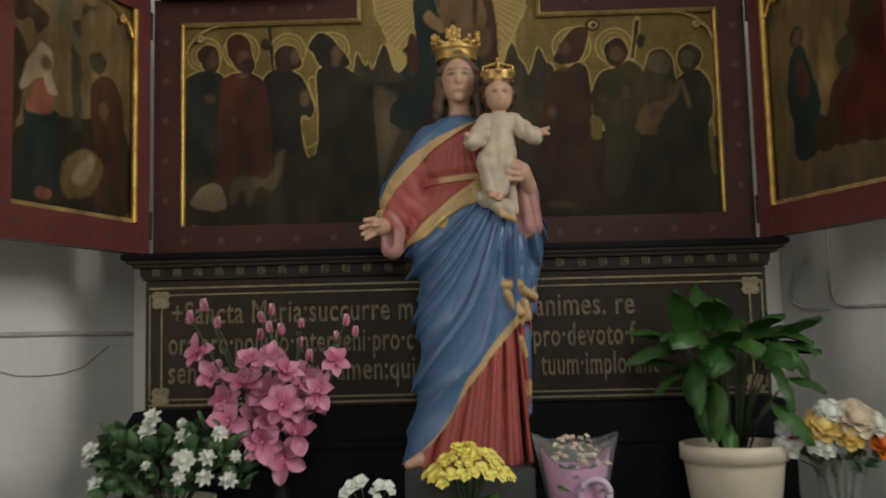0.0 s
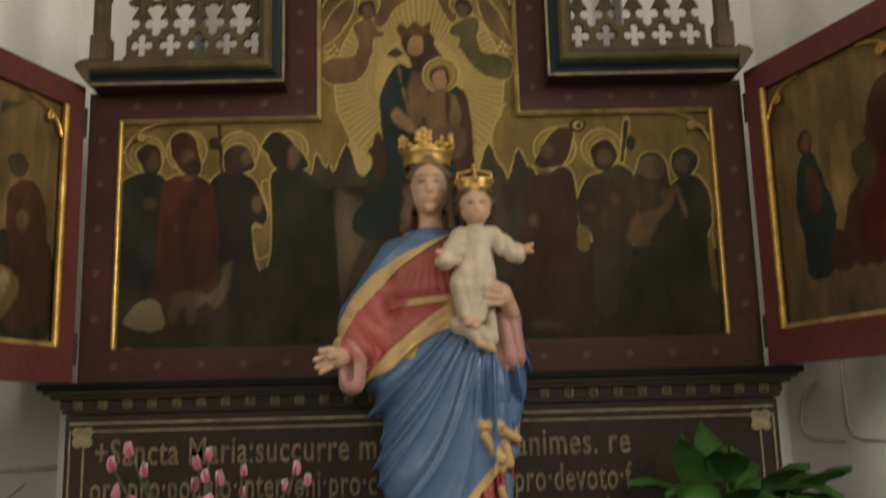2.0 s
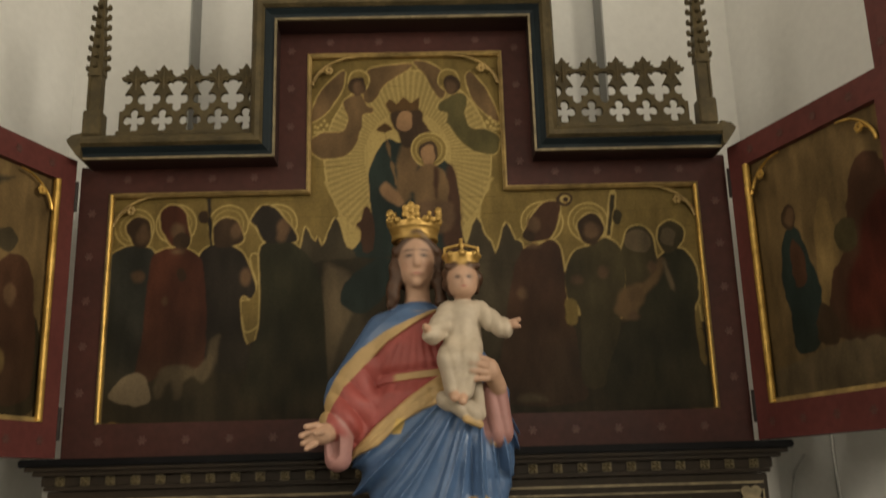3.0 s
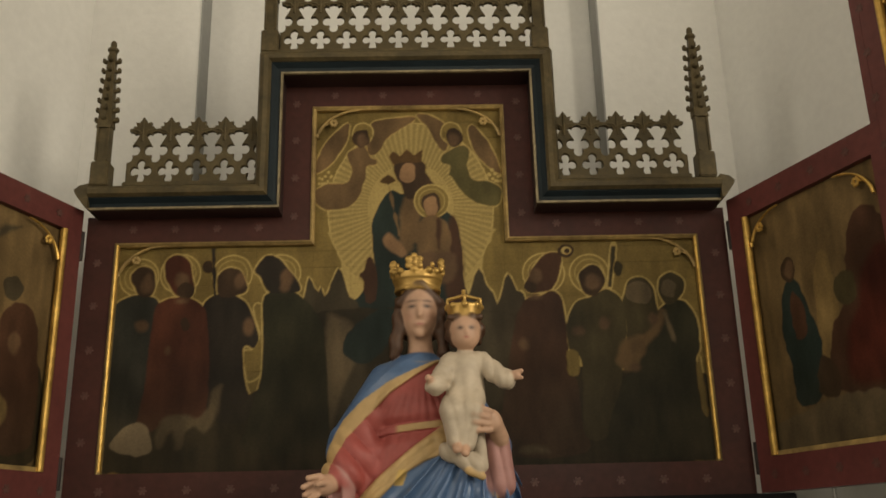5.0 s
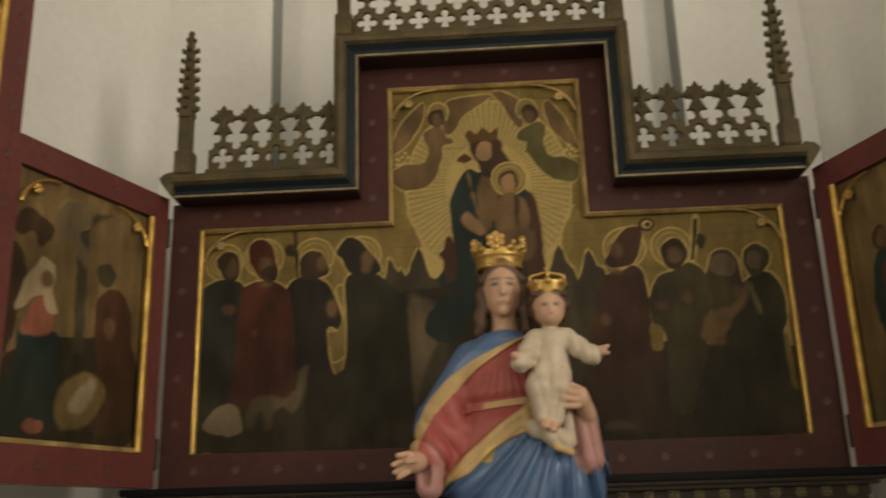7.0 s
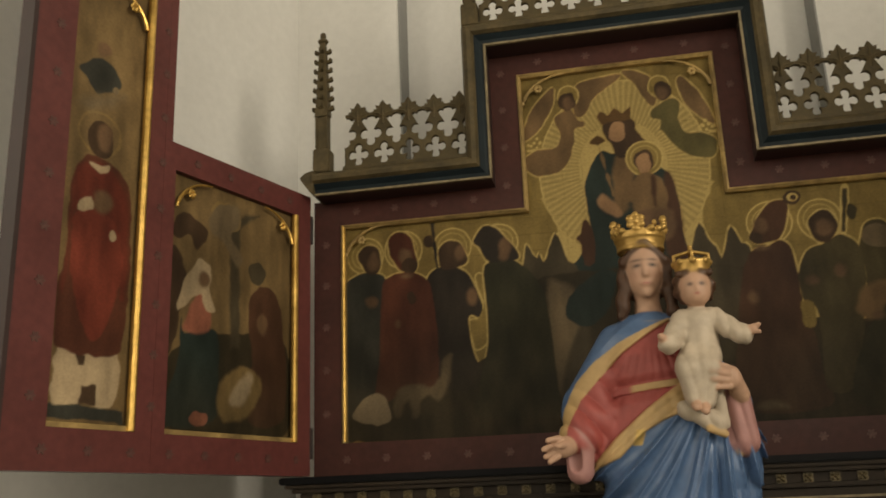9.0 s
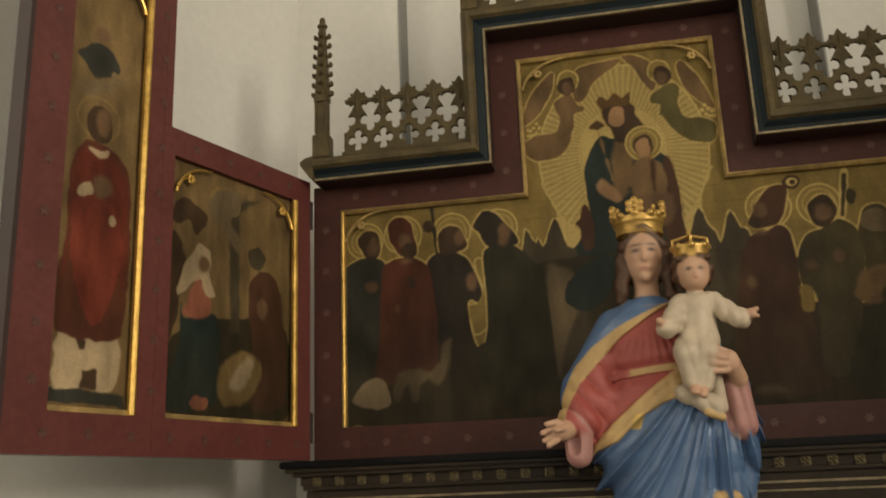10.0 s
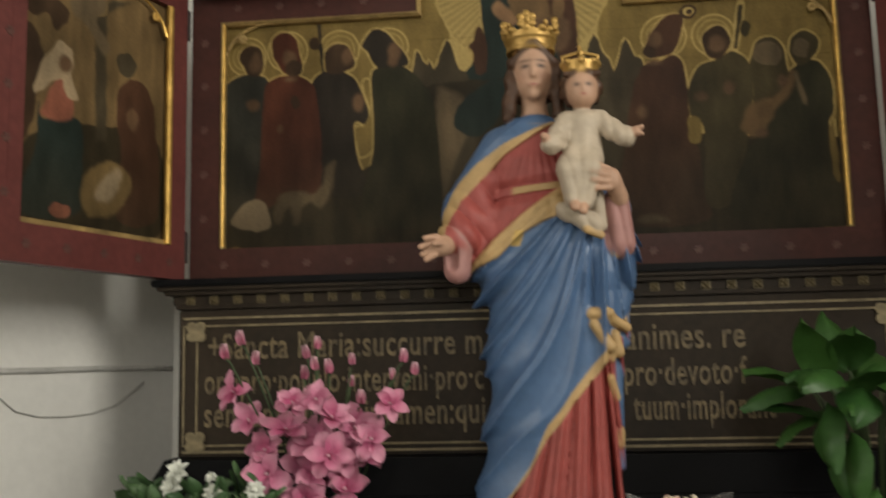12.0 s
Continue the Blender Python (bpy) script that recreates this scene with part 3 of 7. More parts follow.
P_TEAL = paint(0.015, 0.026, 0.025, 0.4)
P_MAUVE = paint(0.135, 0.092, 0.048, 0.4)
P_SAGE = paint(0.088, 0.082, 0.034, 0.4)
P_GROUND = paint(0.026, 0.022, 0.013, 0.5)
P_RED = paint(0.118, 0.028, 0.019)
P_ROSE = paint(0.21, 0.085, 0.060)
P_STRAW = paint(0.165, 0.122, 0.055)
P_UMBER = paint(0.040, 0.026, 0.016, 0.4)
P_DUSK = paint(0.125, 0.092, 0.046, 0.6)
P_CROWN = paint(0.075, 0.045, 0.018, 0.3)


class Picture:
    """A painted board: soft-edged plain shapes laid over a ground, kept in the board's paint layer. flip mirrors x for a wing."""

    def __init__(self, x0, x1, z0, z1, ground, flip=1, cell=0.0026):
        self.flip, self.cell = flip, cell
        self.xs, self.zs = np.arange(x0, x1 + cell, cell), np.arange(z0, z1 + cell, cell)
        self.xs, self.zs = np.linspace(x0, x1, len(self.xs)), np.linspace(z0, z1, len(self.zs))
        self.X, self.Z = np.meshgrid(self.xs, self.zs, indexing="ij")
        self.strokes = 0.6 * value_noise(self.X * 42, self.Z * 11, 3) + 0.4 * value_noise(self.X * 95, self.Z * 30, 4)
        self.mottle = value_noise(self.X * 14, self.Z * 14, 5)
        self.wobble = 0.004 * (value_noise(self.X * 60, self.Z * 60, 6) - 0.5)
        self.rgb = np.zeros((*self.X.shape, 4))
        self.lay(np.ones(self.X.shape), ground, (slice(None), slice(None)))

    def lay(self, cover, material, at):
        colour, fold, gold = material
        tone = (1 - fold + 2 * fold * (0.65 * self.strokes + 0.35 * self.mottle)[at])[..., None]
        layer = np.concatenate([colour * tone, np.full((*tone.shape[:2], 1), gold)], -1)
        self.rgb[at] = self.rgb[at] * (1 - cover[..., None]) + layer * cover[..., None]

    def shape(self, pts, material, steps=5, soft=0.0045, rough=1.6):
        pts = np.array(smooth_loop(pts, steps) if steps else pts)
        pad = 0.02
        i0, i1 = np.searchsorted(self.xs, (pts[:, 0].min() - pad, pts[:, 0].max() + pad))
        j0, j1 = np.searchsorted(self.zs, (pts[:, 1].min() - pad, pts[:, 1].max() + pad))
        at = (slice(i0, i1), slice(j0, j1))
        x, z = self.X[at], self.Z[at]
        if not x.size:
            return
        near, odd = np.full(x.shape, 1e9), np.zeros(x.shape, bool)
        for (ax, az), (bx, bz) in zip(pts, np.roll(pts, -1, 0)):
            ex, ez = bx - ax, bz - az
            t = np.clip(((x - ax) * ex + (z - az) * ez) / max(ex * ex + ez * ez, 1e-12), 0, 1)
            near = np.minimum(near, (x - ax - t * ex) ** 2 + (z - az - t * ez) ** 2)
            if az != bz:
                odd ^= ((az > z) != (bz > z)) & (x < ex * (z - az) / ez + ax)
        d = np.sqrt(near) * np.where(odd, -1, 1) + rough * self.wobble[at]
        t = np.clip(0.5 - d / soft, 0, 1)
        self.lay(t * t * (3 - 2 * t), material, at)

    def disc(self, x, z, r, material, rz=None, n=24, soft=0.003):
        rz = rz or r
        self.shape([(x + r * math.cos(2 * math.pi * i / n), z + rz * math.sin(2 * math.pi * i / n)) for i in range(n)], material, 0, 0.012 if material is P_SKIN else soft, 0.5 if material[2] else 1.6)

    def halo(self, x, z, r):
        self.disc(x, z, r, RIM)
        self.disc(x, z, r - 0.0035, HALO)
        self.disc(x, z, r * 0.74, (RIM[0] * 0.88, 0.1, 1.0))
        self.disc(x, z, r * 0.74 - 0.0022, HALO)

    def lined(self, pts, material, steps=4, soft=0.005):
        """A plain silhouette with a thin gold contour where it meets the gilded ground."""
        before = self.rgb[..., 3].copy()
        kept = self.rgb.copy()
        ring = np.array(smooth_loop(pts, 3))
        d = ring - np.roll(ring, 1, 0)
        n = np.stack([d[:, 1], -d[:, 0]], 1)
        n /= np.maximum(np.linalg.norm(n, axis=1, keepdims=True), 1e-9)
        turn = np.sign(np.sum(np.roll(ring, 1, 0)[:, 0] * ring[:, 1] - ring[:, 0] * np.roll(ring, 1, 0)[:, 1]))
        self.shape((ring + n * 0.0032 * (turn or 1)).tolist(), RIM, 0, 0.003, 0.3)
        self.rgb = np.where((before > 0.5)[..., None], self.rgb, kept)
        self.shape(pts, material, steps, soft, 0.8)

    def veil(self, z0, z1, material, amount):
        """Lays a material over the whole board, thickening from z1 down to z0."""
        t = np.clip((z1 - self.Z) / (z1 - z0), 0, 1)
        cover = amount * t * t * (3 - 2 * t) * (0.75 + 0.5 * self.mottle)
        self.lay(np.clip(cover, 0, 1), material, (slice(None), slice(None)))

    def board(self, parent, label, inside=None, gain=1.0):
        nx, nz = self.X.shape
        dull = self.rgb[..., 3:] < 0.5
        grime = 0.72 + 0.56 * value_noise(self.X * 24, self.Z * 17, 8)[..., None]
        self.rgb[..., :3] *= np.where(dull, grime * np.array((1.14, 1.0, 0.86)) * gain, 1.0)
        index = np.arange(nx * nz).reshape(nx, nz)
        q = np.stack([index[:-1, :-1], index[1:, :-1], index[1:, 1:], index[:-1, 1:]], -1).reshape(-1, 4)
        if inside is not None:
            mx, mz = (self.X[:-1, :-1] + self.X[1:, 1:]).ravel() / 2, (self.Z[:-1, :-1] + self.Z[1:, 1:]).ravel() / 2
            q = q[inside(mx, mz)]
        if self.flip < 0:
            q = q[:, ::-1]
        verts = np.stack([self.flip * self.X.ravel(), np.full(nx * nz, 0.0022), self.Z.ravel()], 1)
        me = bpy.data.meshes.new("painting")
        me.from_pydata(verts.tolist(), [], q.tolist())
        me.update()
        layer = me.color_attributes.new("paint", "FLOAT_COLOR", "POINT")
        layer.data.foreach_set("color", self.rgb.reshape(-1, 4).astype(np.float32).ravel())
        me.materials.append(PAINTED)
        return put("painting", me, parent, label)


pic = Picture(-IX, IX, IB, IT, GOLD)
# rayed glory
pic.disc(0.007, 2.52, 0.204, RIM, 0.232, 48)
pic.disc(0.007, 2.52, 0.201, RAYS, 0.229, 48)
pic.shape([(-0.17, 2.48), (-0.165, 2.40), (-0.115, 2.27), (0.13, 2.27), (0.18, 2.40), (0.185, 2.48)], RAYS, 3)
# hovering side forms in the upper corners
pic.lined([(-0.102, 2.692), (-0.089, 2.751), (-0.043, 2.763), (0.022, 2.766), (-0.014, 2.734), (-0.045, 2.715), (-0.071, 2.674), (-0.093, 2.665)], P_MAUVE)
pic.lined([(-0.23, 2.619), (-0.219, 2.669), (-0.188, 2.718), (-0.147, 2.754), (-0.15, 2.707), (-0.176, 2.659), (-0.205, 2.628)], P_MAUVE)
pic.disc(-0.111, 2.724, 0.0280, RIM, 0.0310)
pic.disc(-0.111, 2.724, 0.0240, HALO, 0.0270)
pic.lined([(-0.144, 2.676), (-0.107, 2.689), (-0.092, 2.659), (-0.076, 2.653), (-0.078, 2.638), (-0.101, 2.634), (-0.105, 2.6), (-0.126, 2.543), (-0.158, 2.523), (-0.203, 2.522), (-0.23, 2.545), (-0.229, 2.57), (-0.195, 2.59), (-0.151, 2.591), (-0.137, 2.627), (-0.148, 2.653)], P_MAUVE)
pic.disc(-0.115, 2.711, 0.0220, P_UMBER, 0.0250)
pic.disc(-0.111, 2.705, 0.0130, P_SKIN, 0.0180)
pic.lined([(0.024, 2.775), (0.066, 2.769), (0.098, 2.742), (0.108, 2.712), (0.093, 2.671), (0.068, 2.703), (0.051, 2.738)], P_MAUVE)
pic.lined([(0.154, 2.719), (0.166, 2.743), (0.2, 2.701), (0.222, 2.651), (0.233, 2.61), (0.206, 2.625), (0.172, 2.665)], P_MAUVE)
pic.disc(0.111, 2.722, 0.0280, RIM, 0.0310)
pic.disc(0.111, 2.722, 0.0250, HALO, 0.0270)
pic.lined([(0.109, 2.676), (0.138, 2.688), (0.156, 2.672), (0.149, 2.631), (0.162, 2.595), (0.198, 2.59), (0.231, 2.569), (0.226, 2.534), (0.207, 2.523), (0.167, 2.535), (0.131, 2.565), (0.107, 2.603), (0.098, 2.603), (0.106, 2.632), (0.084, 2.64), (0.085, 2.66)], P_SAGE)
pic.disc(0.118, 2.71, 0.0210, P_UMBER, 0.0260)
pic.disc(0.115, 2.704, 0.0130, P_SKIN, 0.0180)
for s in (-1, 1):
    for k in range(9):
        pic.disc(0.007 + s * (0.165 + 0.0075 * k), 2.628 - 0.004 * k + 0.012 * math.sin(1.5 * k), 0.0042, RIM)
    for k in range(6):
        pic.disc(0.007 + s * (0.19 + 0.007 * k), 2.598 + 0.008 * math.sin(1.7 * k), 0.0036, RIM)
# seated central form
pic.lined([(-0.007, 2.56), (-0.046, 2.568), (-0.078, 2.514), (-0.089, 2.468), (-0.086, 2.358), (-0.124, 2.297), (-0.166, 2.263), (-0.157, 2.193), (-0.09, 2.124), (0.111, 2.12), (0.14, 2.256), (0.13, 2.354), (0.13, 2.417), (0.118, 2.487), (0.096, 2.511), (0.058, 2.573)], P_TEAL)
pic.shape([(0.104, 2.492), (0.12, 2.484), (0.13, 2.417), (0.131, 2.345), (0.14, 2.256), (0.098, 2.257), (0.088, 2.382)], P_BROWN, 4, 0.012)
pic.shape([(-0.011, 2.548), (0.035, 2.559), (0.031, 2.512), (0.02, 2.447), (-0.003, 2.402), (-0.019, 2.439)], P_MAUVE, 4, 0.014)
pic.shape([(-0.031, 2.642), (0.033, 2.647), (0.051, 2.606), (0.066, 2.575), (0.035, 2.555), (-0.001, 2.546), (-0.02, 2.588)], P_UMBER, 4, 0.006)
pic.disc(0, 2.615, 0.0190, P_FACE, 0.0290)
pic.shape([(-0.035, 2.639), (-0.046, 2.66), (-0.035, 2.672), (-0.019, 2.664), (-0.001, 2.679), (0.017, 2.665), (0.037, 2.674), (0.034, 2.645)], P_CROWN, 0, 0.004)
pic.halo(0.059, 2.539, 0.0450)
pic.disc(0.058, 2.532, 0.0240, P_UMBER, 0.0290)
pic.disc(0.057, 2.526, 0.0180, P_FACE, 0.0250)
pic.shape([(0.023, 2.482), (0.06, 2.502), (0.092, 2.481), (0.103, 2.436), (0.089, 2.386), (0.032, 2.381), (0.02, 2.427), (-0.002, 2.427), (0.007, 2.447)], P_MAUVE, 4, 0.008)
pic.shape([(0.029, 2.401), (0.067, 2.41), (0.11, 2.4), (0.113, 2.345), (0.065, 2.328), (0.024, 2.347)], P_SKIN, 4, 0.014)
pic.shape([(0.069, 2.488), (0.079, 2.488), (0.078, 2.418), (0.069, 2.419)], P_BROWN, 2, 0.01)
pic.shape([(-0.063, 2.44), (-0.045, 2.458), (-0.02, 2.43), (-0.003, 2.402), (-0.029, 2.402), (-0.053, 2.421)], P_FACE, 4, 0.01)
pic.shape([(-0.051, 2.589), (-0.046, 2.589), (-0.019, 2.452), (-0.024, 2.451)], P_MAUVE, 0)
pic.shape([(-0.066, 2.593), (-0.049, 2.614), (-0.03, 2.594), (-0.048, 2.581)], P_CROWN, 0)
# spires of a low skyline
pic.lined([(-0.251, 2.252), (-0.25, 2.297), (-0.243, 2.334), (-0.237, 2.352), (-0.225, 2.324), (-0.214, 2.313), (-0.209, 2.327), (-0.2, 2.302), (-0.187, 2.329), (-0.168, 2.372), (-0.154, 2.341), (-0.141, 2.299), (-0.121, 2.286), (-0.123, 2.225), (-0.211, 2.219)], P_SHADE, 2)
pic.lined([(0.136, 2.24), (0.141, 2.298), (0.168, 2.366), (0.186, 2.323), (0.201, 2.304), (0.21, 2.275), (0.223, 2.312), (0.239, 2.353), (0.257, 2.308), (0.274, 2.3), (0.27, 2.221), (0.143, 2.215)], P_SHADE, 2)
pic.shape([(-0.121, 2.348), (-0.117, 2.361), (-0.105, 2.365), (-0.099, 2.394), (-0.089, 2.398), (-0.077, 2.373), (-0.077, 2.289), (-0.105, 2.286), (-0.107, 2.336)], P_BROWN, 2)
# dim ground and middle distance
pic.shape([(-0.69, 2.10), (-0.69, 1.905), (0.69, 1.905), (0.69, 2.10), (0.4, 2.12), (0.26, 2.245), (0.0, 2.27), (-0.245, 2.255), (-0.29, 2.12), (-0.45, 2.06)], P_GROUND)
pic.shape([(-0.197, 2.235), (-0.164, 2.25), (-0.132, 2.225), (-0.12, 2.145), (-0.155, 2.076), (-0.177, 1.985), (-0.193, 1.947)], P_GREY, 4, 0.02)
pic.shape([(-0.132, 2.13), (-0.101, 2.145), (-0.116, 2.044), (-0.162, 1.947), (-0.177, 1.985)], P_SHADE, 4, 0.02)
pic.shape([(0.144, 2.24), (0.233, 2.255), (0.259, 2.213), (0.236, 2.14), (0.199, 2.03), (0.161, 2.063)], P_SHADE, 4, 0.02)
pic.shape([(-0.061, 2.273), (-0.093, 2.257), (-0.132, 2.225), (-0.154, 2.198), (-0.149, 2.158), (-0.113, 2.137), (-0.081, 2.152), (-0.054, 2.184), (-0.03, 2.248)], P_TEAL)
# halos
pic.halo(-0.641, 2.357, 0.0480)
pic.halo(-0.544, 2.364, 0.0500)
pic.halo(-0.421, 2.361, 0.0490)
pic.halo(-0.305, 2.362, 0.0480)
pic.halo(0.324, 2.35, 0.0520)
pic.halo(0.435, 2.347, 0.0500)
# draped forms beside the statue, from the outer frame inwards
pic.lined([(-0.702, 2.282), (-0.679, 2.302), (-0.649, 2.313), (-0.61, 2.31), (-0.589, 2.293), (-0.581, 2.259), (-0.589, 2.179), (-0.595, 2.101), (-0.609, 2.024), (-0.691, 1.959), (-0.706, 2.027), (-0.702, 2.182), (-0.704, 2.262)], P_NAVY)
pic.lined([(-0.659, 2.368), (-0.637, 2.384), (-0.612, 2.377), (-0.602, 2.354), (-0.604, 2.323), (-0.616, 2.307), (-0.638, 2.313), (-0.652, 2.333), (-0.66, 2.351)], P_UMBER, 3)
pic.disc(-0.621, 2.34, 0.0160, P_SKIN, 0.0240)
pic.disc(-0.627, 2.24, 0.0160, P_SKIN, 0.0140)
pic.lined([(-0.489, 2.278), (-0.473, 2.304), (-0.442, 2.313), (-0.407, 2.306), (-0.382, 2.286), (-0.363, 2.24), (-0.352, 2.208), (-0.362, 2.179), (-0.381, 2.186), (-0.388, 2.167), (-0.378, 2.096), (-0.361, 2.049), (-0.384, 2.01), (-0.452, 2.018), (-0.483, 2.098), (-0.496, 2.193)], P_BLACK)
pic.lined([(-0.455, 2.357), (-0.432, 2.378), (-0.404, 2.372), (-0.392, 2.35), (-0.383, 2.327), (-0.389, 2.314), (-0.41, 2.308), (-0.435, 2.303), (-0.454, 2.315)], P_UMBER, 3)
pic.disc(-0.403, 2.344, 0.0130, P_SKIN, 0.0200)
pic.disc(-0.379, 2.232, 0.0130, P_SKIN, 0.0230)
pic.lined([(-0.598, 2.282), (-0.57, 2.303), (-0.53, 2.307), (-0.489, 2.287), (-0.475, 2.249), (-0.465, 2.137), (-0.467, 2.029), (-0.49, 2.013), (-0.558, 2.007), (-0.595, 1.992), (-0.621, 2.008), (-0.609, 2.101), (-0.606, 2.195)], P_RUST)
pic.lined([(-0.581, 2.358), (-0.581, 2.395), (-0.556, 2.413), (-0.526, 2.398), (-0.518, 2.365), (-0.509, 2.327), (-0.522, 2.303), (-0.554, 2.312), (-0.57, 2.337)], P_RUST, 3)
pic.disc(-0.54, 2.347, 0.0170, P_SKIN, 0.0200)
pic.disc(-0.531, 2.322, 0.0210, P_UMBER, 0.0200)
pic.disc(-0.538, 2.297, 0.0160, P_SKIN, 0.0080)
pic.disc(-0.562, 2.179, 0.0070, P_SKIN, 0.0100)
pic.disc(-0.526, 2.242, 0.0110, P_UMBER, 0.0160)
pic.shape([(-0.474, 2.427), (-0.465, 2.427), (-0.456, 2.307), (-0.464, 2.306)], P_BLACK, 0)
pic.disc(-0.481, 2.381, 0.0140, P_UMBER, 0.0180)
pic.lined([(-0.367, 2.279), (-0.351, 2.285), (-0.345, 2.23), (-0.34, 2.134), (-0.35, 2.113), (-0.372, 2.102), (-0.38, 2.12), (-0.385, 2.173), (-0.367, 2.176), (-0.35, 2.202), (-0.355, 2.234)], GOLD, 2)
pic.lined([(-0.347, 2.285), (-0.336, 2.313), (-0.3, 2.324), (-0.26, 2.306), (-0.226, 2.272), (-0.203, 2.227), (-0.193, 2.131), (-0.187, 2.015), (-0.19, 1.94), (-0.373, 1.944), (-0.37, 2.004), (-0.362, 2.049), (-0.346, 2.103), (-0.342, 2.174)], P_GREEN)
pic.lined([(-0.369, 2.37), (-0.343, 2.406), (-0.31, 2.399), (-0.291, 2.377), (-0.261, 2.335), (-0.26, 2.316), (-0.292, 2.314), (-0.332, 2.313), (-0.345, 2.332), (-0.357, 2.355)], P_BLACK, 2)
pic.disc(-0.292, 2.352, 0.0160, P_SKIN, 0.0220)
pic.disc(-0.296, 2.325, 0.0110, P_SKIN, 0.0110)
# pale kerchief and dim lambs near the ground
pic.shape([(-0.676, 1.957), (-0.665, 1.986), (-0.636, 2.011), (-0.604, 2.006), (-0.585, 1.973), (-0.588, 1.946), (-0.637, 1.941)], P_WHITE)
pic.shape([(-0.578, 1.982), (-0.561, 2.022), (-0.514, 2.03), (-0.485, 2.02), (-0.463, 2.044), (-0.453, 2.081), (-0.432, 2.094), (-0.437, 2.051), (-0.449, 2.004), (-0.472, 1.99), (-0.49, 2.005), (-0.512, 1.991), (-0.516, 1.953), (-0.532, 1.955), (-0.539, 1.991), (-0.555, 1.984), (-0.561, 1.956), (-0.573, 1.956)], P_GREY, 4, 0.012)
# forms on the farther side
pic.lined([(0.277, 2.286), (0.308, 2.293), (0.341, 2.307), (0.362, 2.29), (0.37, 2.244), (0.372, 2.178), (0.37, 2.106), (0.388, 2.089), (0.393, 1.995), (0.396, 1.926), (0.207, 1.93), (0.222, 2.077), (0.235, 2.157), (0.252, 2.238)], P_BROWN)
pic.lined([(0.301, 2.367), (0.33, 2.398), (0.365, 2.398), (0.366, 2.362), (0.349, 2.319), (0.33, 2.305), (0.302, 2.302), (0.281, 2.308), (0.279, 2.324), (0.291, 2.346)], P_BROWN, 3)
pic.disc(0.304, 2.344, 0.0150, P_SKIN, 0.0190)
pic.disc(0.29, 2.316, 0.0140, P_UMBER, 0.0140)
pic.disc(0.301, 2.29, 0.0200, P_SKIN, 0.0070)
pic.disc(0.268, 2.176, 0.0110, P_SKIN, 0.0150)
pic.disc(0.382, 2.407, 0.0200, P_UMBER, 0.0170)
pic.disc(0.382, 2.407, 0.0120, RIM, 0.0100)
pic.disc(0.384, 2.407, 0.0060, P_UMBER, 0.0060)
pic.lined([(0.372, 2.227), (0.395, 2.275), (0.43, 2.289), (0.472, 2.308), (0.496, 2.294), (0.511, 2.266), (0.514, 2.208), (0.501, 2.151), (0.487, 2.071), (0.453, 1.963), (0.398, 1.964), (0.4, 2.073), (0.4, 2.137), (0.373, 2.165)], P_OLIVE)
pic.lined([(0.408, 2.344), (0.434, 2.369), (0.461, 2.361), (0.471, 2.332), (0.464, 2.313), (0.446, 2.29), (0.422, 2.296), (0.411, 2.318)], P_UMBER, 3)
pic.disc(0.441, 2.328, 0.0190, P_SKIN, 0.0220)
pic.disc(0.401, 2.206, 0.0150, P_SKIN, 0.0120)
pic.disc(0.462, 2.225, 0.0120, P_SKIN, 0.0170)
pic.lined([(0.492, 2.416), (0.504, 2.416), (0.484, 2.312), (0.476, 2.313)], P_OLIVE, 0)
pic.disc(0.504, 2.357, 0.0110, P_OLIVE, 0.0190)
pic.lined([(0.369, 2.16), (0.395, 2.156), (0.395, 2.121), (0.389, 2.1), (0.369, 2.103), (0.367, 2.13)], GOLD, 2)
pic.lined([(0.505, 2.262), (0.511, 2.287), (0.527, 2.328), (0.56, 2.335), (0.585, 2.311), (0.588, 2.272), (0.592, 2.231), (0.564, 2.15), (0.528, 2.11), (0.498, 2.135), (0.513, 2.208)], P_OLIVE, 4)
pic.disc(0.549, 2.297, 0.0340, P_GREY, 0.0280)
pic.lined([(0.578, 2.231), (0.607, 2.267), (0.649, 2.279), (0.671, 2.258), (0.684, 2.221), (0.682, 2.163), (0.671, 2.131), (0.672, 2.067), (0.687, 1.989), (0.687, 1.92), (0.458, 1.925), (0.489, 2.071), (0.529, 2.118), (0.559, 2.182)], P_GREEN)
pic.lined([(0.604, 2.334), (0.631, 2.347), (0.658, 2.33), (0.659, 2.305), (0.643, 2.28), (0.615, 2.266), (0.601, 2.284), (0.596, 2.31)], P_OLIVE, 3)
pic.disc(0.621, 2.307, 0.0180, P_GREY, 0.0240)
pic.shape([(0.483, 2.142), (0.502, 2.182), (0.536, 2.194), (0.569, 2.206), (0.596, 2.256), (0.608, 2.239), (0.589, 2.204), (0.557, 2.164), (0.529, 2.118), (0.504, 2.109), (0.485, 2.121)], P_MAUVE, 4, 0.014)
pic.shape([(0.602, 2.245), (0.613, 2.24), (0.628, 2.187), (0.618, 2.179)], P_GREY, 2, 0.008)
pic.disc(0.576, 2.235, 0.0100, P_SKIN, 0.0140)
pic.disc(0.526, 2.118, 0.0120, P_SKIN, 0.0110)
pic.lined([(0.67, 2.121), (0.68, 2.139), (0.684, 2.023), (0.684, 1.998), (0.671, 2.02)], GOLD, 2)
pic.shape([(0.245, 1.937), (0.273, 1.946), (0.304, 1.939), (0.311, 1.927), (0.249, 1.926)], P_GREY, 4, 0.014)

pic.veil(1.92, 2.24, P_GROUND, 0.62)
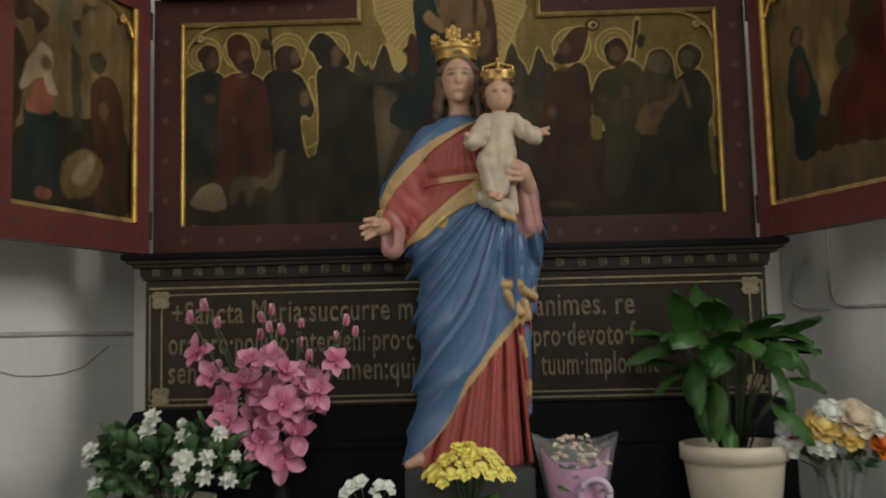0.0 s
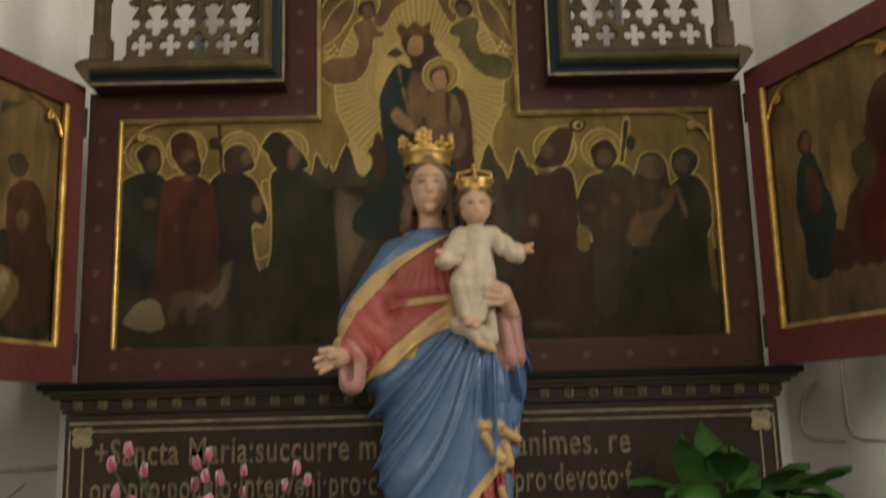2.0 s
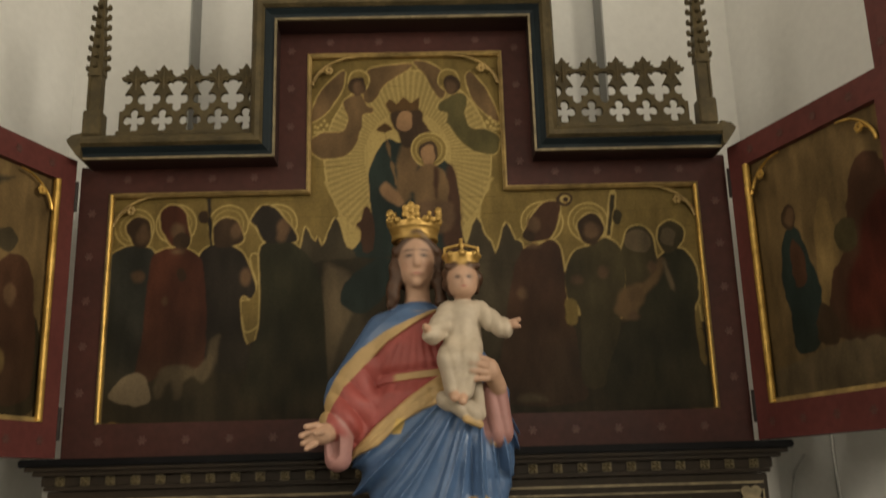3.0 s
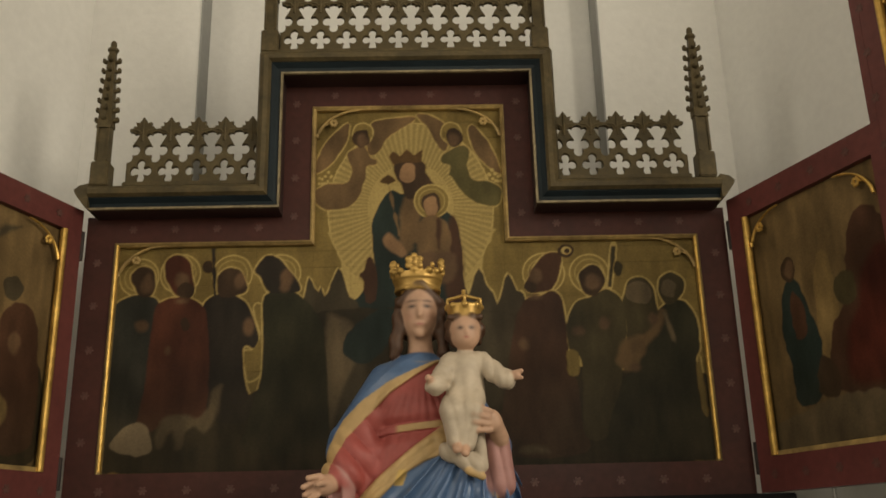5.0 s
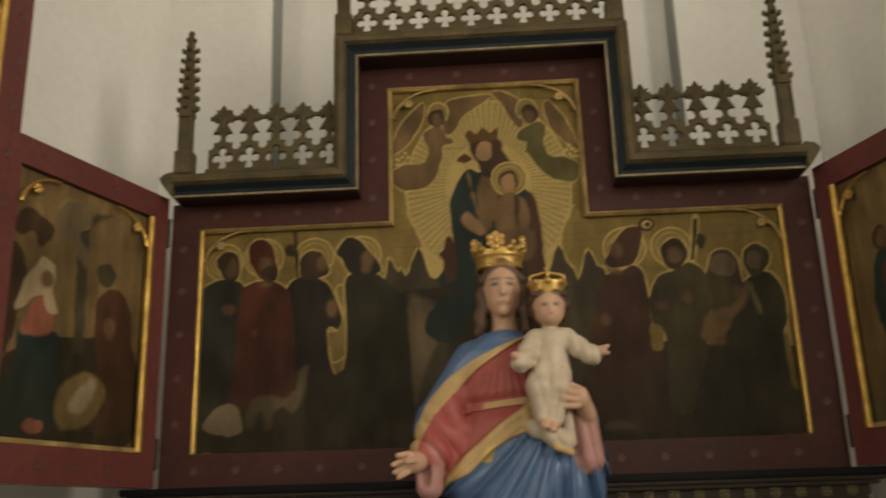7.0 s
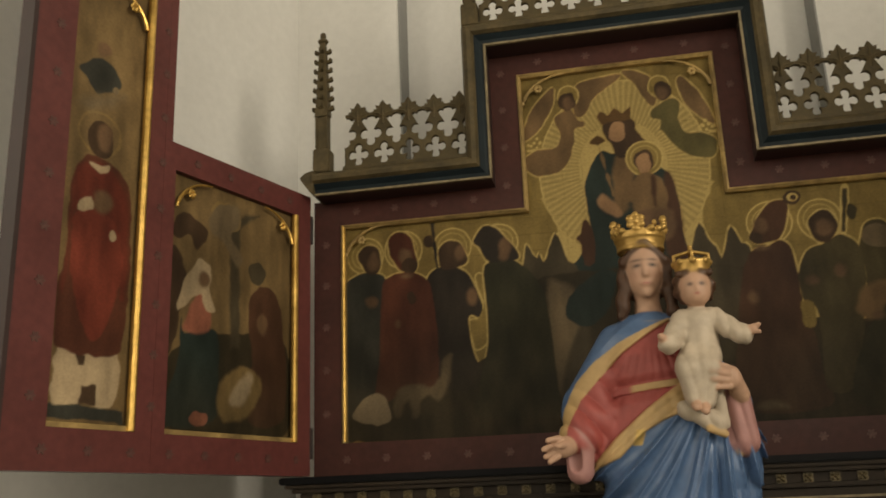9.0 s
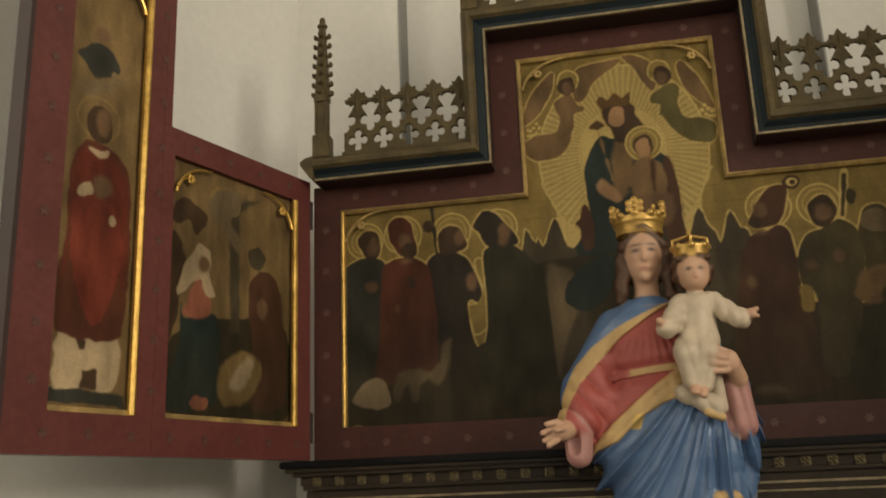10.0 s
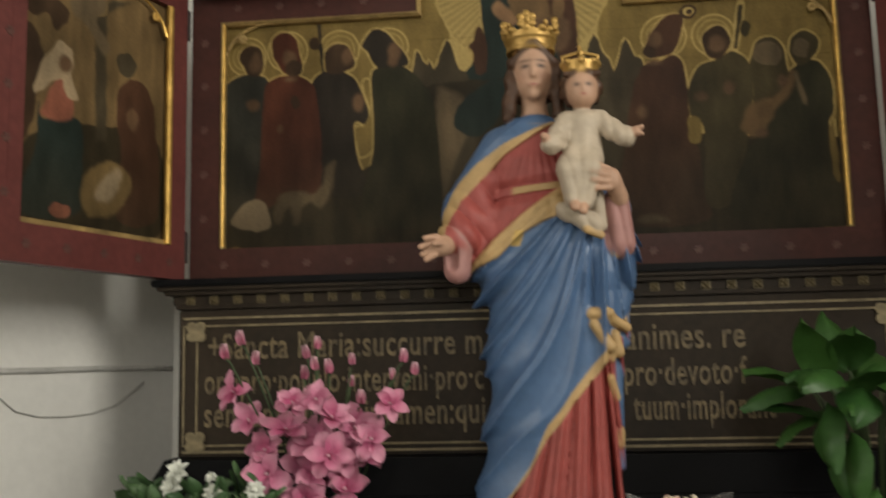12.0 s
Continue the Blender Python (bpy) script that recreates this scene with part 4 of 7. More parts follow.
# tooled rays of the glory
glory = ((pic.X - 0.007) / 0.2) ** 2 + ((pic.Z - 2.52) / 0.228) ** 2
tooth = 0.86 + 0.14 * np.sin(84 * np.arctan2(pic.X - 0.007, pic.Z - 2.53))
pic.rgb[..., :3] *= np.where((glory < 1) & (glory > 0.28) & (pic.rgb[..., 3] > 0.6), tooth, 1)[..., None]
pic.board(retable, "old dark painting of draped forms on tooled gold ground", lambda x, z: (z < IS) | ((x > IL) & (x < IR)), 1.18)

# pictures of the open wings
for side, holder in ((-1, WL), (1, WR)):
    a = Picture(0.048, 0.439, 1.901, 2.444, P_DUSK, side)
    b = Picture(0.514, 0.701, 1.901, 3.169, P_DUSK, side)
    if side < 0:
        a.shape([(0.434, 1.918), (0.44, 2.031), (0.367, 2.098), (0.196, 2.132), (0.07, 2.116), (0.068, 1.918), (0.277, 1.907)], P_GROUND)
        a.shape([(0.438, 2.268), (0.408, 2.275), (0.382, 2.208), (0.402, 2.143), (0.411, 2.092), (0.437, 2.06)], P_UMBER)
        a.shape([(0.433, 2.321), (0.406, 2.362), (0.365, 2.359), (0.329, 2.338), (0.359, 2.291), (0.382, 2.321), (0.41, 2.306)], P_UMBER)
        a.shape([(0.263, 2.351), (0.219, 2.408), (0.171, 2.414), (0.233, 2.37), (0.225, 2.096), (0.255, 2.093)], P_SHADE, 0, 0.012)
        a.disc(0.276, 2.386, 0.0470, P_STRAW, 0.0350)
        a.disc(0.276, 2.386, 0.0390, P_GREY, 0.0290)
        a.shape([(0.33, 2.366), (0.295, 2.406), (0.242, 2.418), (0.233, 2.381), (0.26, 2.343), (0.222, 2.302), (0.24, 2.276), (0.277, 2.323), (0.313, 2.337)], P_GREY, 4, 0.012)
        a.shape([(0.2, 2.186), (0.173, 2.24), (0.122, 2.247), (0.087, 2.182), (0.075, 1.96), (0.191, 1.94), (0.185, 2.069)], P_BROWN)
        a.disc(0.174, 2.276, 0.0290, P_SHADE, 0.0260)
        a.disc(0.153, 2.161, 0.0160, P_SKIN, 0.0240)
        a.shape([(0.395, 2.144), (0.386, 2.11), (0.306, 2.127), (0.288, 2.088), (0.289, 2.006), (0.298, 1.934), (0.437, 1.916), (0.436, 1.955), (0.405, 2.034), (0.398, 2.094)], P_TEAL)
        a.shape([(0.36, 2.189), (0.33, 2.207), (0.315, 2.168), (0.319, 2.123), (0.389, 2.113), (0.377, 2.155)], P_ROSE, 4, 0.010)
        a.shape([(0.35, 2.274), (0.316, 2.256), (0.319, 2.203), (0.301, 2.168), (0.329, 2.165), (0.344, 2.198), (0.376, 2.176), (0.409, 2.15), (0.398, 2.205), (0.376, 2.244)], P_WHITE, 4)
        a.disc(0.336, 2.23, 0.0170, P_SKIN, 0.0200)
        a.disc(0.338, 1.937, 0.0250, P_ROSE, 0.0140)
        a.shape([(0.288, 1.966), (0.276, 2.018), (0.224, 2.056), (0.163, 2.042), (0.159, 1.995), (0.203, 1.946), (0.264, 1.936)], P_STRAW, 5, 0.012)
        a.shape([(0.251, 1.971), (0.238, 2.011), (0.194, 2.045), (0.181, 2.025), (0.213, 1.976)], P_WHITE, 5, 0.014)
    else:
        a.shape([(0.05, 1.96), (0.05, 1.905), (0.435, 1.905), (0.435, 2.02), (0.25, 2.0)], P_GREY)
        a.shape([(0.22, 2.06), (0.23, 2.26), (0.27, 2.30), (0.285, 2.19), (0.28, 2.10), (0.25, 2.05)], P_STRAW)
        a.shape([(0.245, 2.02), (0.255, 2.13), (0.30, 2.18), (0.33, 2.30), (0.37, 2.36), (0.435, 2.30), (0.435, 2.02), (0.34, 2.0)], P_BROWN)
        a.shape([(0.29, 2.03), (0.30, 2.12), (0.34, 2.17), (0.36, 2.24), (0.43, 2.26), (0.435, 2.04), (0.36, 2.01)], (P_RED[0] * 0.5, 0.6, 0.0), 5, 0.02)
        a.disc(0.31, 2.21, 0.030, P_OLIVE, 0.036)
        a.shape([(0.115, 2.15), (0.13, 2.24), (0.155, 2.27), (0.18, 2.255), (0.20, 2.20), (0.225, 2.12), (0.215, 2.05), (0.195, 2.0), (0.135, 2.0), (0.13, 2.08)], P_TEAL)
        a.shape([(0.15, 2.22), (0.165, 2.24), (0.19, 2.19), (0.185, 2.14), (0.155, 2.14)], P_BROWN)
        a.disc(0.157, 2.290, 0.021, P_UMBER, 0.030)
        a.disc(0.160, 2.290, 0.014, P_SKIN, 0.021)
        a.shape([(0.20, 2.02), (0.22, 2.09), (0.26, 2.05), (0.25, 2.0)], P_UMBER)
    b.shape([(0.694, 1.918), (0.693, 1.944), (0.529, 1.939), (0.53, 1.914)], P_NAVY, 0)
    b.disc(0.622, 2.469, 0.0520, P_STRAW, 0.0460)
    b.disc(0.622, 2.469, 0.0460, P_DUSK, 0.0410)
    b.shape([(0.681, 2.04), (0.643, 2.041), (0.552, 2.042), (0.55, 1.954), (0.584, 1.941), (0.626, 1.948), (0.665, 1.94), (0.688, 1.951)], P_WHITE)
    b.shape([(0.628, 1.98), (0.595, 1.98), (0.594, 1.943), (0.628, 1.946)], P_UMBER, 0)
    b.shape([(0.641, 2.033), (0.62, 2.034), (0.621, 2.013), (0.637, 2.012)], P_UMBER, 0)
    b.shape([(0.663, 2.396), (0.635, 2.421), (0.595, 2.414), (0.564, 2.399), (0.54, 2.345), (0.533, 2.209), (0.537, 2.094), (0.552, 2.044), (0.606, 2.034), (0.676, 2.039), (0.691, 2.063), (0.692, 2.141), (0.679, 2.234), (0.681, 2.326)], P_RUST)
    b.shape([(0.67, 2.377), (0.636, 2.407), (0.595, 2.405), (0.565, 2.378), (0.546, 2.333), (0.54, 2.207), (0.55, 2.148), (0.572, 2.278), (0.605, 2.308), (0.638, 2.309), (0.668, 2.292), (0.675, 2.18), (0.682, 2.143), (0.677, 2.271)], (P_RED[0] * 0.75, 0.5, 0.0), 5, 0.012)
    b.shape([(0.669, 2.286), (0.643, 2.308), (0.599, 2.31), (0.568, 2.288), (0.551, 2.205), (0.572, 2.116), (0.597, 2.065), (0.623, 2.071), (0.651, 2.131), (0.668, 2.2)], P_RED)
    b.shape([(0.645, 2.404), (0.612, 2.404), (0.595, 2.409), (0.6, 2.393), (0.622, 2.389)], P_WHITE, 3)
    b.disc(0.619, 2.455, 0.0300, P_UMBER, 0.0390)
    b.disc(0.61, 2.462, 0.0180, P_SKIN, 0.0280)
    b.disc(0.605, 2.331, 0.0240, P_SKIN, 0.0230)
    b.shape([(0.66, 2.303), (0.657, 2.321), (0.632, 2.338), (0.628, 2.312)], P_WHITE, 2)
    b.disc(0.579, 2.27, 0.0070, P_WHITE, 0.0120)
    b.shape([(0.678, 2.592), (0.628, 2.626), (0.591, 2.607), (0.581, 2.577), (0.634, 2.55), (0.658, 2.57)], P_NAVY)
    b.disc(0.626, 2.648, 0.0160, P_SKIN, 0.0170)
    b.disc(0.592, 2.57, 0.0090, P_GREY, 0.0100)
    b.shape([(0.676, 2.517), (0.633, 2.543), (0.571, 2.567), (0.598, 2.536), (0.642, 2.51)], P_GREY, 4, 0.03)
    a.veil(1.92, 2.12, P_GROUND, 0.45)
    a.board(holder, "dim old painting of draped forms on dusky gold", gain=1.3)
    b.board(holder, "tall narrow painting of one red-draped form", gain=1.55)


def corner_spray(parent, x, z, sx, label="", y=-0.011, r=0.060):
    """Gilded carved branch bending across an upper picture corner, with a rosette."""
    bm = bmesh.new()
    arc = [(x + sx * (0.004 + r * 1.5 * (1 - math.cos(a))), y, z - r * 1.25 + r * 1.2 * math.sin(a)) for a in (radians(8 + 9 * i) for i in range(10))]
    tube(bm, arc, 0.0042, 7, 0.5)
    arc = [(x + sx * (0.004 + 0.5 * r * (1 - math.cos(a))), y, z - r * 1.1 + 0.55 * r * math.sin(a)) for a in (radians(15 * i) for i in range(7))]
    tube(bm, arc, 0.0034, 7, 0.6)
    tip = (x + sx * r * 0.62, y - 0.003, z - r * 0.55)
    for k in range(6):
        a = k * math.pi / 3
        blob(bm, (tip[0] + 0.0065 * math.cos(a), tip[1], tip[2] + 0.0065 * math.sin(a)), (0.0055, 0.004, 0.0055), 0, 1)
    return part("corner_spray", bm, GILT_DULL if parent is retable else GILT, parent, label or "gilded carved corner spray")


for x, z, sx in ((-IX + 0.008, IS - 0.004, 1), (IX - 0.008, IS - 0.004, -1), (IL + 0.008, IT - 0.006, 1), (IR - 0.008, IT - 0.006, -1)):
    corner_spray(retable, x, z, sx, r=0.072)
for side, holder in ((-1, WL), (1, WR)):
    for x, z, sx in ((0.064, 2.44, 1), (0.436, 2.44, -1), (0.53, 3.165, 1), (0.70, 3.165, -1), (0.53, 2.80, 1), (0.70, 2.80, -1)):
        corner_spray(holder, side * x, z, side * sx, r=0.066)

# ---- the statue: one plain sculpted mesh ----
pedestal = thing("statue_pedestal", "dark grey painted wooden block under the statue", "pedestal")
part("block", boxed(-0.112, 0.168, -0.345, -0.165, 1.151, 1.318, bevel=0.004), PEDESTAL, pedestal)


def capsule(p, a, b, ra, rb):
    a, b = np.array(a), np.array(b)
    ab = b - a
    t = np.clip(((p - a) @ ab) / (ab @ ab), 0, 1)
    return np.linalg.norm(p - a - t[..., None] * ab, axis=-1) - (ra + (rb - ra) * t)


def ellipsoid(p, c, r):
    q = (p - np.array(c)) / np.array(r)
    k = np.linalg.norm(q, axis=-1)
    return (k - 1) * min(r) * (0.6 + 0.4 * k / np.maximum(k, 1))


def soft_min(a, b, k):
    h = np.clip(0.5 + 0.5 * (b - a) / k, 0, 1)
    return b * (1 - h) + a * h - k * h * (1 - h)


def ease(x, a, b):
    t = np.clip((x - a) / (b - a), 0, 1)
    return t * t * (3 - 2 * t)


def ridge(t):
    return 1 - np.abs(np.sin(t))


def hem(x):
    return np.interp(x, (-0.13, -0.08, -0.041, -0.008, 0.025, 0.051, 0.078, 0.111, 0.144, 0.165, 0.2), (1.315, 1.343, 1.380, 1.424, 1.482, 1.511, 1.548, 1.586, 1.622, 1.66, 1.70))


def band_top(x):
    """Upper edge of the mantle's turned-back border over the shoulder and arm."""
    return np.interp(x, (-0.170, -0.155, -0.131, -0.093, -0.041, 0.011, 0.060), (1.870, 1.926, 1.974, 2.012, 2.046, 2.070, 2.092))


def band_low(x):
    return np.interp(x, (-0.160, -0.149, -0.122, -0.085, -0.035, 0.020, 0.060), (1.830, 1.885, 1.936, 1.976, 2.024, 2.061, 2.086))


def lap_top(x):
    """Upper edge of the ochre lining that crosses the waist."""
    return np.interp(x, (-0.120, -0.102, -0.064, 0.001, 0.058, 0.10), (1.795, 1.818, 1.858, 1.911, 1.951, 1.97))


def lap_low(x):
    return np.interp(x, (-0.110, -0.096, -0.055, -0.030, 0.0, 0.032, 0.057, 0.12), (1.795, 1.806, 1.822, 1.845, 1.870, 1.888, 1.897, 1.90))


def crease(t, sharp=1.5):
    """Sparse thin ridges with broad hollows between."""
    return ridge(t) ** sharp


def fold_field(p):
    """Relief of the drapery: mantle folds sweep down from the held hip, gown folds fall straight."""
    x, z = p[..., 0], p[..., 2]
    fan = np.arctan2(x - 0.152, 2.0 - z)
    bow = fan + 0.55 * (1.80 - z) * ease(x, 0.14, -0.05)
    m = 0.017 * crease(bow * 13.5 + 0.55, 1.8) + 0.009 * crease(bow * 23.0 + 1.3 + 0.8 * np.sin(7 * z), 1.8) - 0.006 + 0.0016 * crease(fan * 27 + 5 * z, 1.2)
    m += 0.008 * ease(x, 0.09, 0.12) * np.abs(np.sin(118 * x + 2.5 * z)) * ease(z, 1.66, 1.74)
    m *= 0.35 + 0.65 * ease(z, 1.90, 1.80)
    m *= 0.55 + 0.45 * ease(z, 1.34, 1.44)
    down = np.arctan2(x - 0.115, 1.92 - z)
    g = 0.017 * np.abs(np.sin(down * 37 + 0.5 + 0.4 * np.sin(6 * z))) ** 0.7 + 0.006 * np.abs(np.sin(down * 83 + 1)) - 0.010
    over = ease(z - hem(x), -0.003, 0.003)
    low = over * (m + 0.006) + (1 - over) * g
    # bodice: fine gathers meeting at the girdle
    gather = np.arctan2(x - 0.025, 2.12 - z)
    up = 0.0022 * np.abs(np.sin(gather * 26)) * ease(np.abs(z - 1.956), 0.004, 0.02) * ease(z, 2.06, 2.0)
    up -= 0.007 * ease(np.abs(z - 1.955 - 0.1 * (x - 0.02)), 0.030, 0.006)
    up += 0.005 * ease(np.abs(z - 1.957 - 0.1 * (x - 0.02)), 0.009, 0.007)
    # the mantle lies over the gown; both borders stand proud
    cover = ease(z - band_low(x), -0.002, 0.002)
    up = up * (1 - cover) + cover * (0.006 + 0.003 * crease(70 * (z - band_low(x)) + 8 * x, 1.2))
    lap = ease(z - lap_top(x), 0.002, -0.002) * ease(z - lap_low(x), -0.002, 0.002)
    up += lap * (0.009 + 0.003 * np.abs(np.sin(150 * (z - lap_top(x)))))
    high = ease(z - lap_low(x), -0.003, 0.003)
    return low * (1 - high) + up * high


def drapery(p):
    z = p[..., 2]
    zs = (1.315, 1.36, 1.41, 1.486, 1.617, 1.683, 1.756, 1.79, 1.835, 1.88, 1.95, 2.02, 2.065, 2.092, 2.110)
    lo = np.interp(z, zs, (-0.120, -0.108, -0.096, -0.073, -0.076, -0.070, -0.078, -0.100, -0.098, -0.085, -0.070, -0.080, -0.066, -0.036, -0.010))
    hi = np.interp(z, zs, (0.160, 0.154, 0.151, 0.154, 0.160, 0.178, 0.176, 0.194, 0.198, 0.180, 0.140, 0.130, 0.105, 0.075, 0.052))
    deep = np.interp(z, zs, (0.084, 0.080, 0.078, 0.078, 0.080, 0.080, 0.081, 0.083, 0.080, 0.074, 0.066, 0.064, 0.054, 0.042, 0.030))
    cx, a = (lo + hi) / 2, (hi - lo) / 2
    q = (np.abs((p[..., 0] - cx) / a) ** 2.2 + np.abs((p[..., 1] + 0.235) / deep) ** 2.2) ** (1 / 2.2)
    front = 0.35 + 0.65 * ease(p[..., 1], -0.20, -0.25)
    d = (q - 1) * np.minimum(a, deep) - fold_field(p) * front
    return np.maximum(np.maximum(d, 1.317 - z), (z - 2.105) * 0.8)


def sleeve_folds(p):
    return 0.009 * np.abs(np.sin(58 * p[..., 2] + 62 * p[..., 0] + 20 * p[..., 1])) ** 0.8


def ring_band(p, at, r, flare, z0, z1, thick):
    """A flared hoop of a crown."""
    rr = np.linalg.norm(p[..., :2] - np.array(at), axis=-1)
    return np.maximum(np.abs(rr - r - flare * (p[..., 2] - z0)) - thick, np.maximum(z0 - p[..., 2], p[..., 2] - z1))


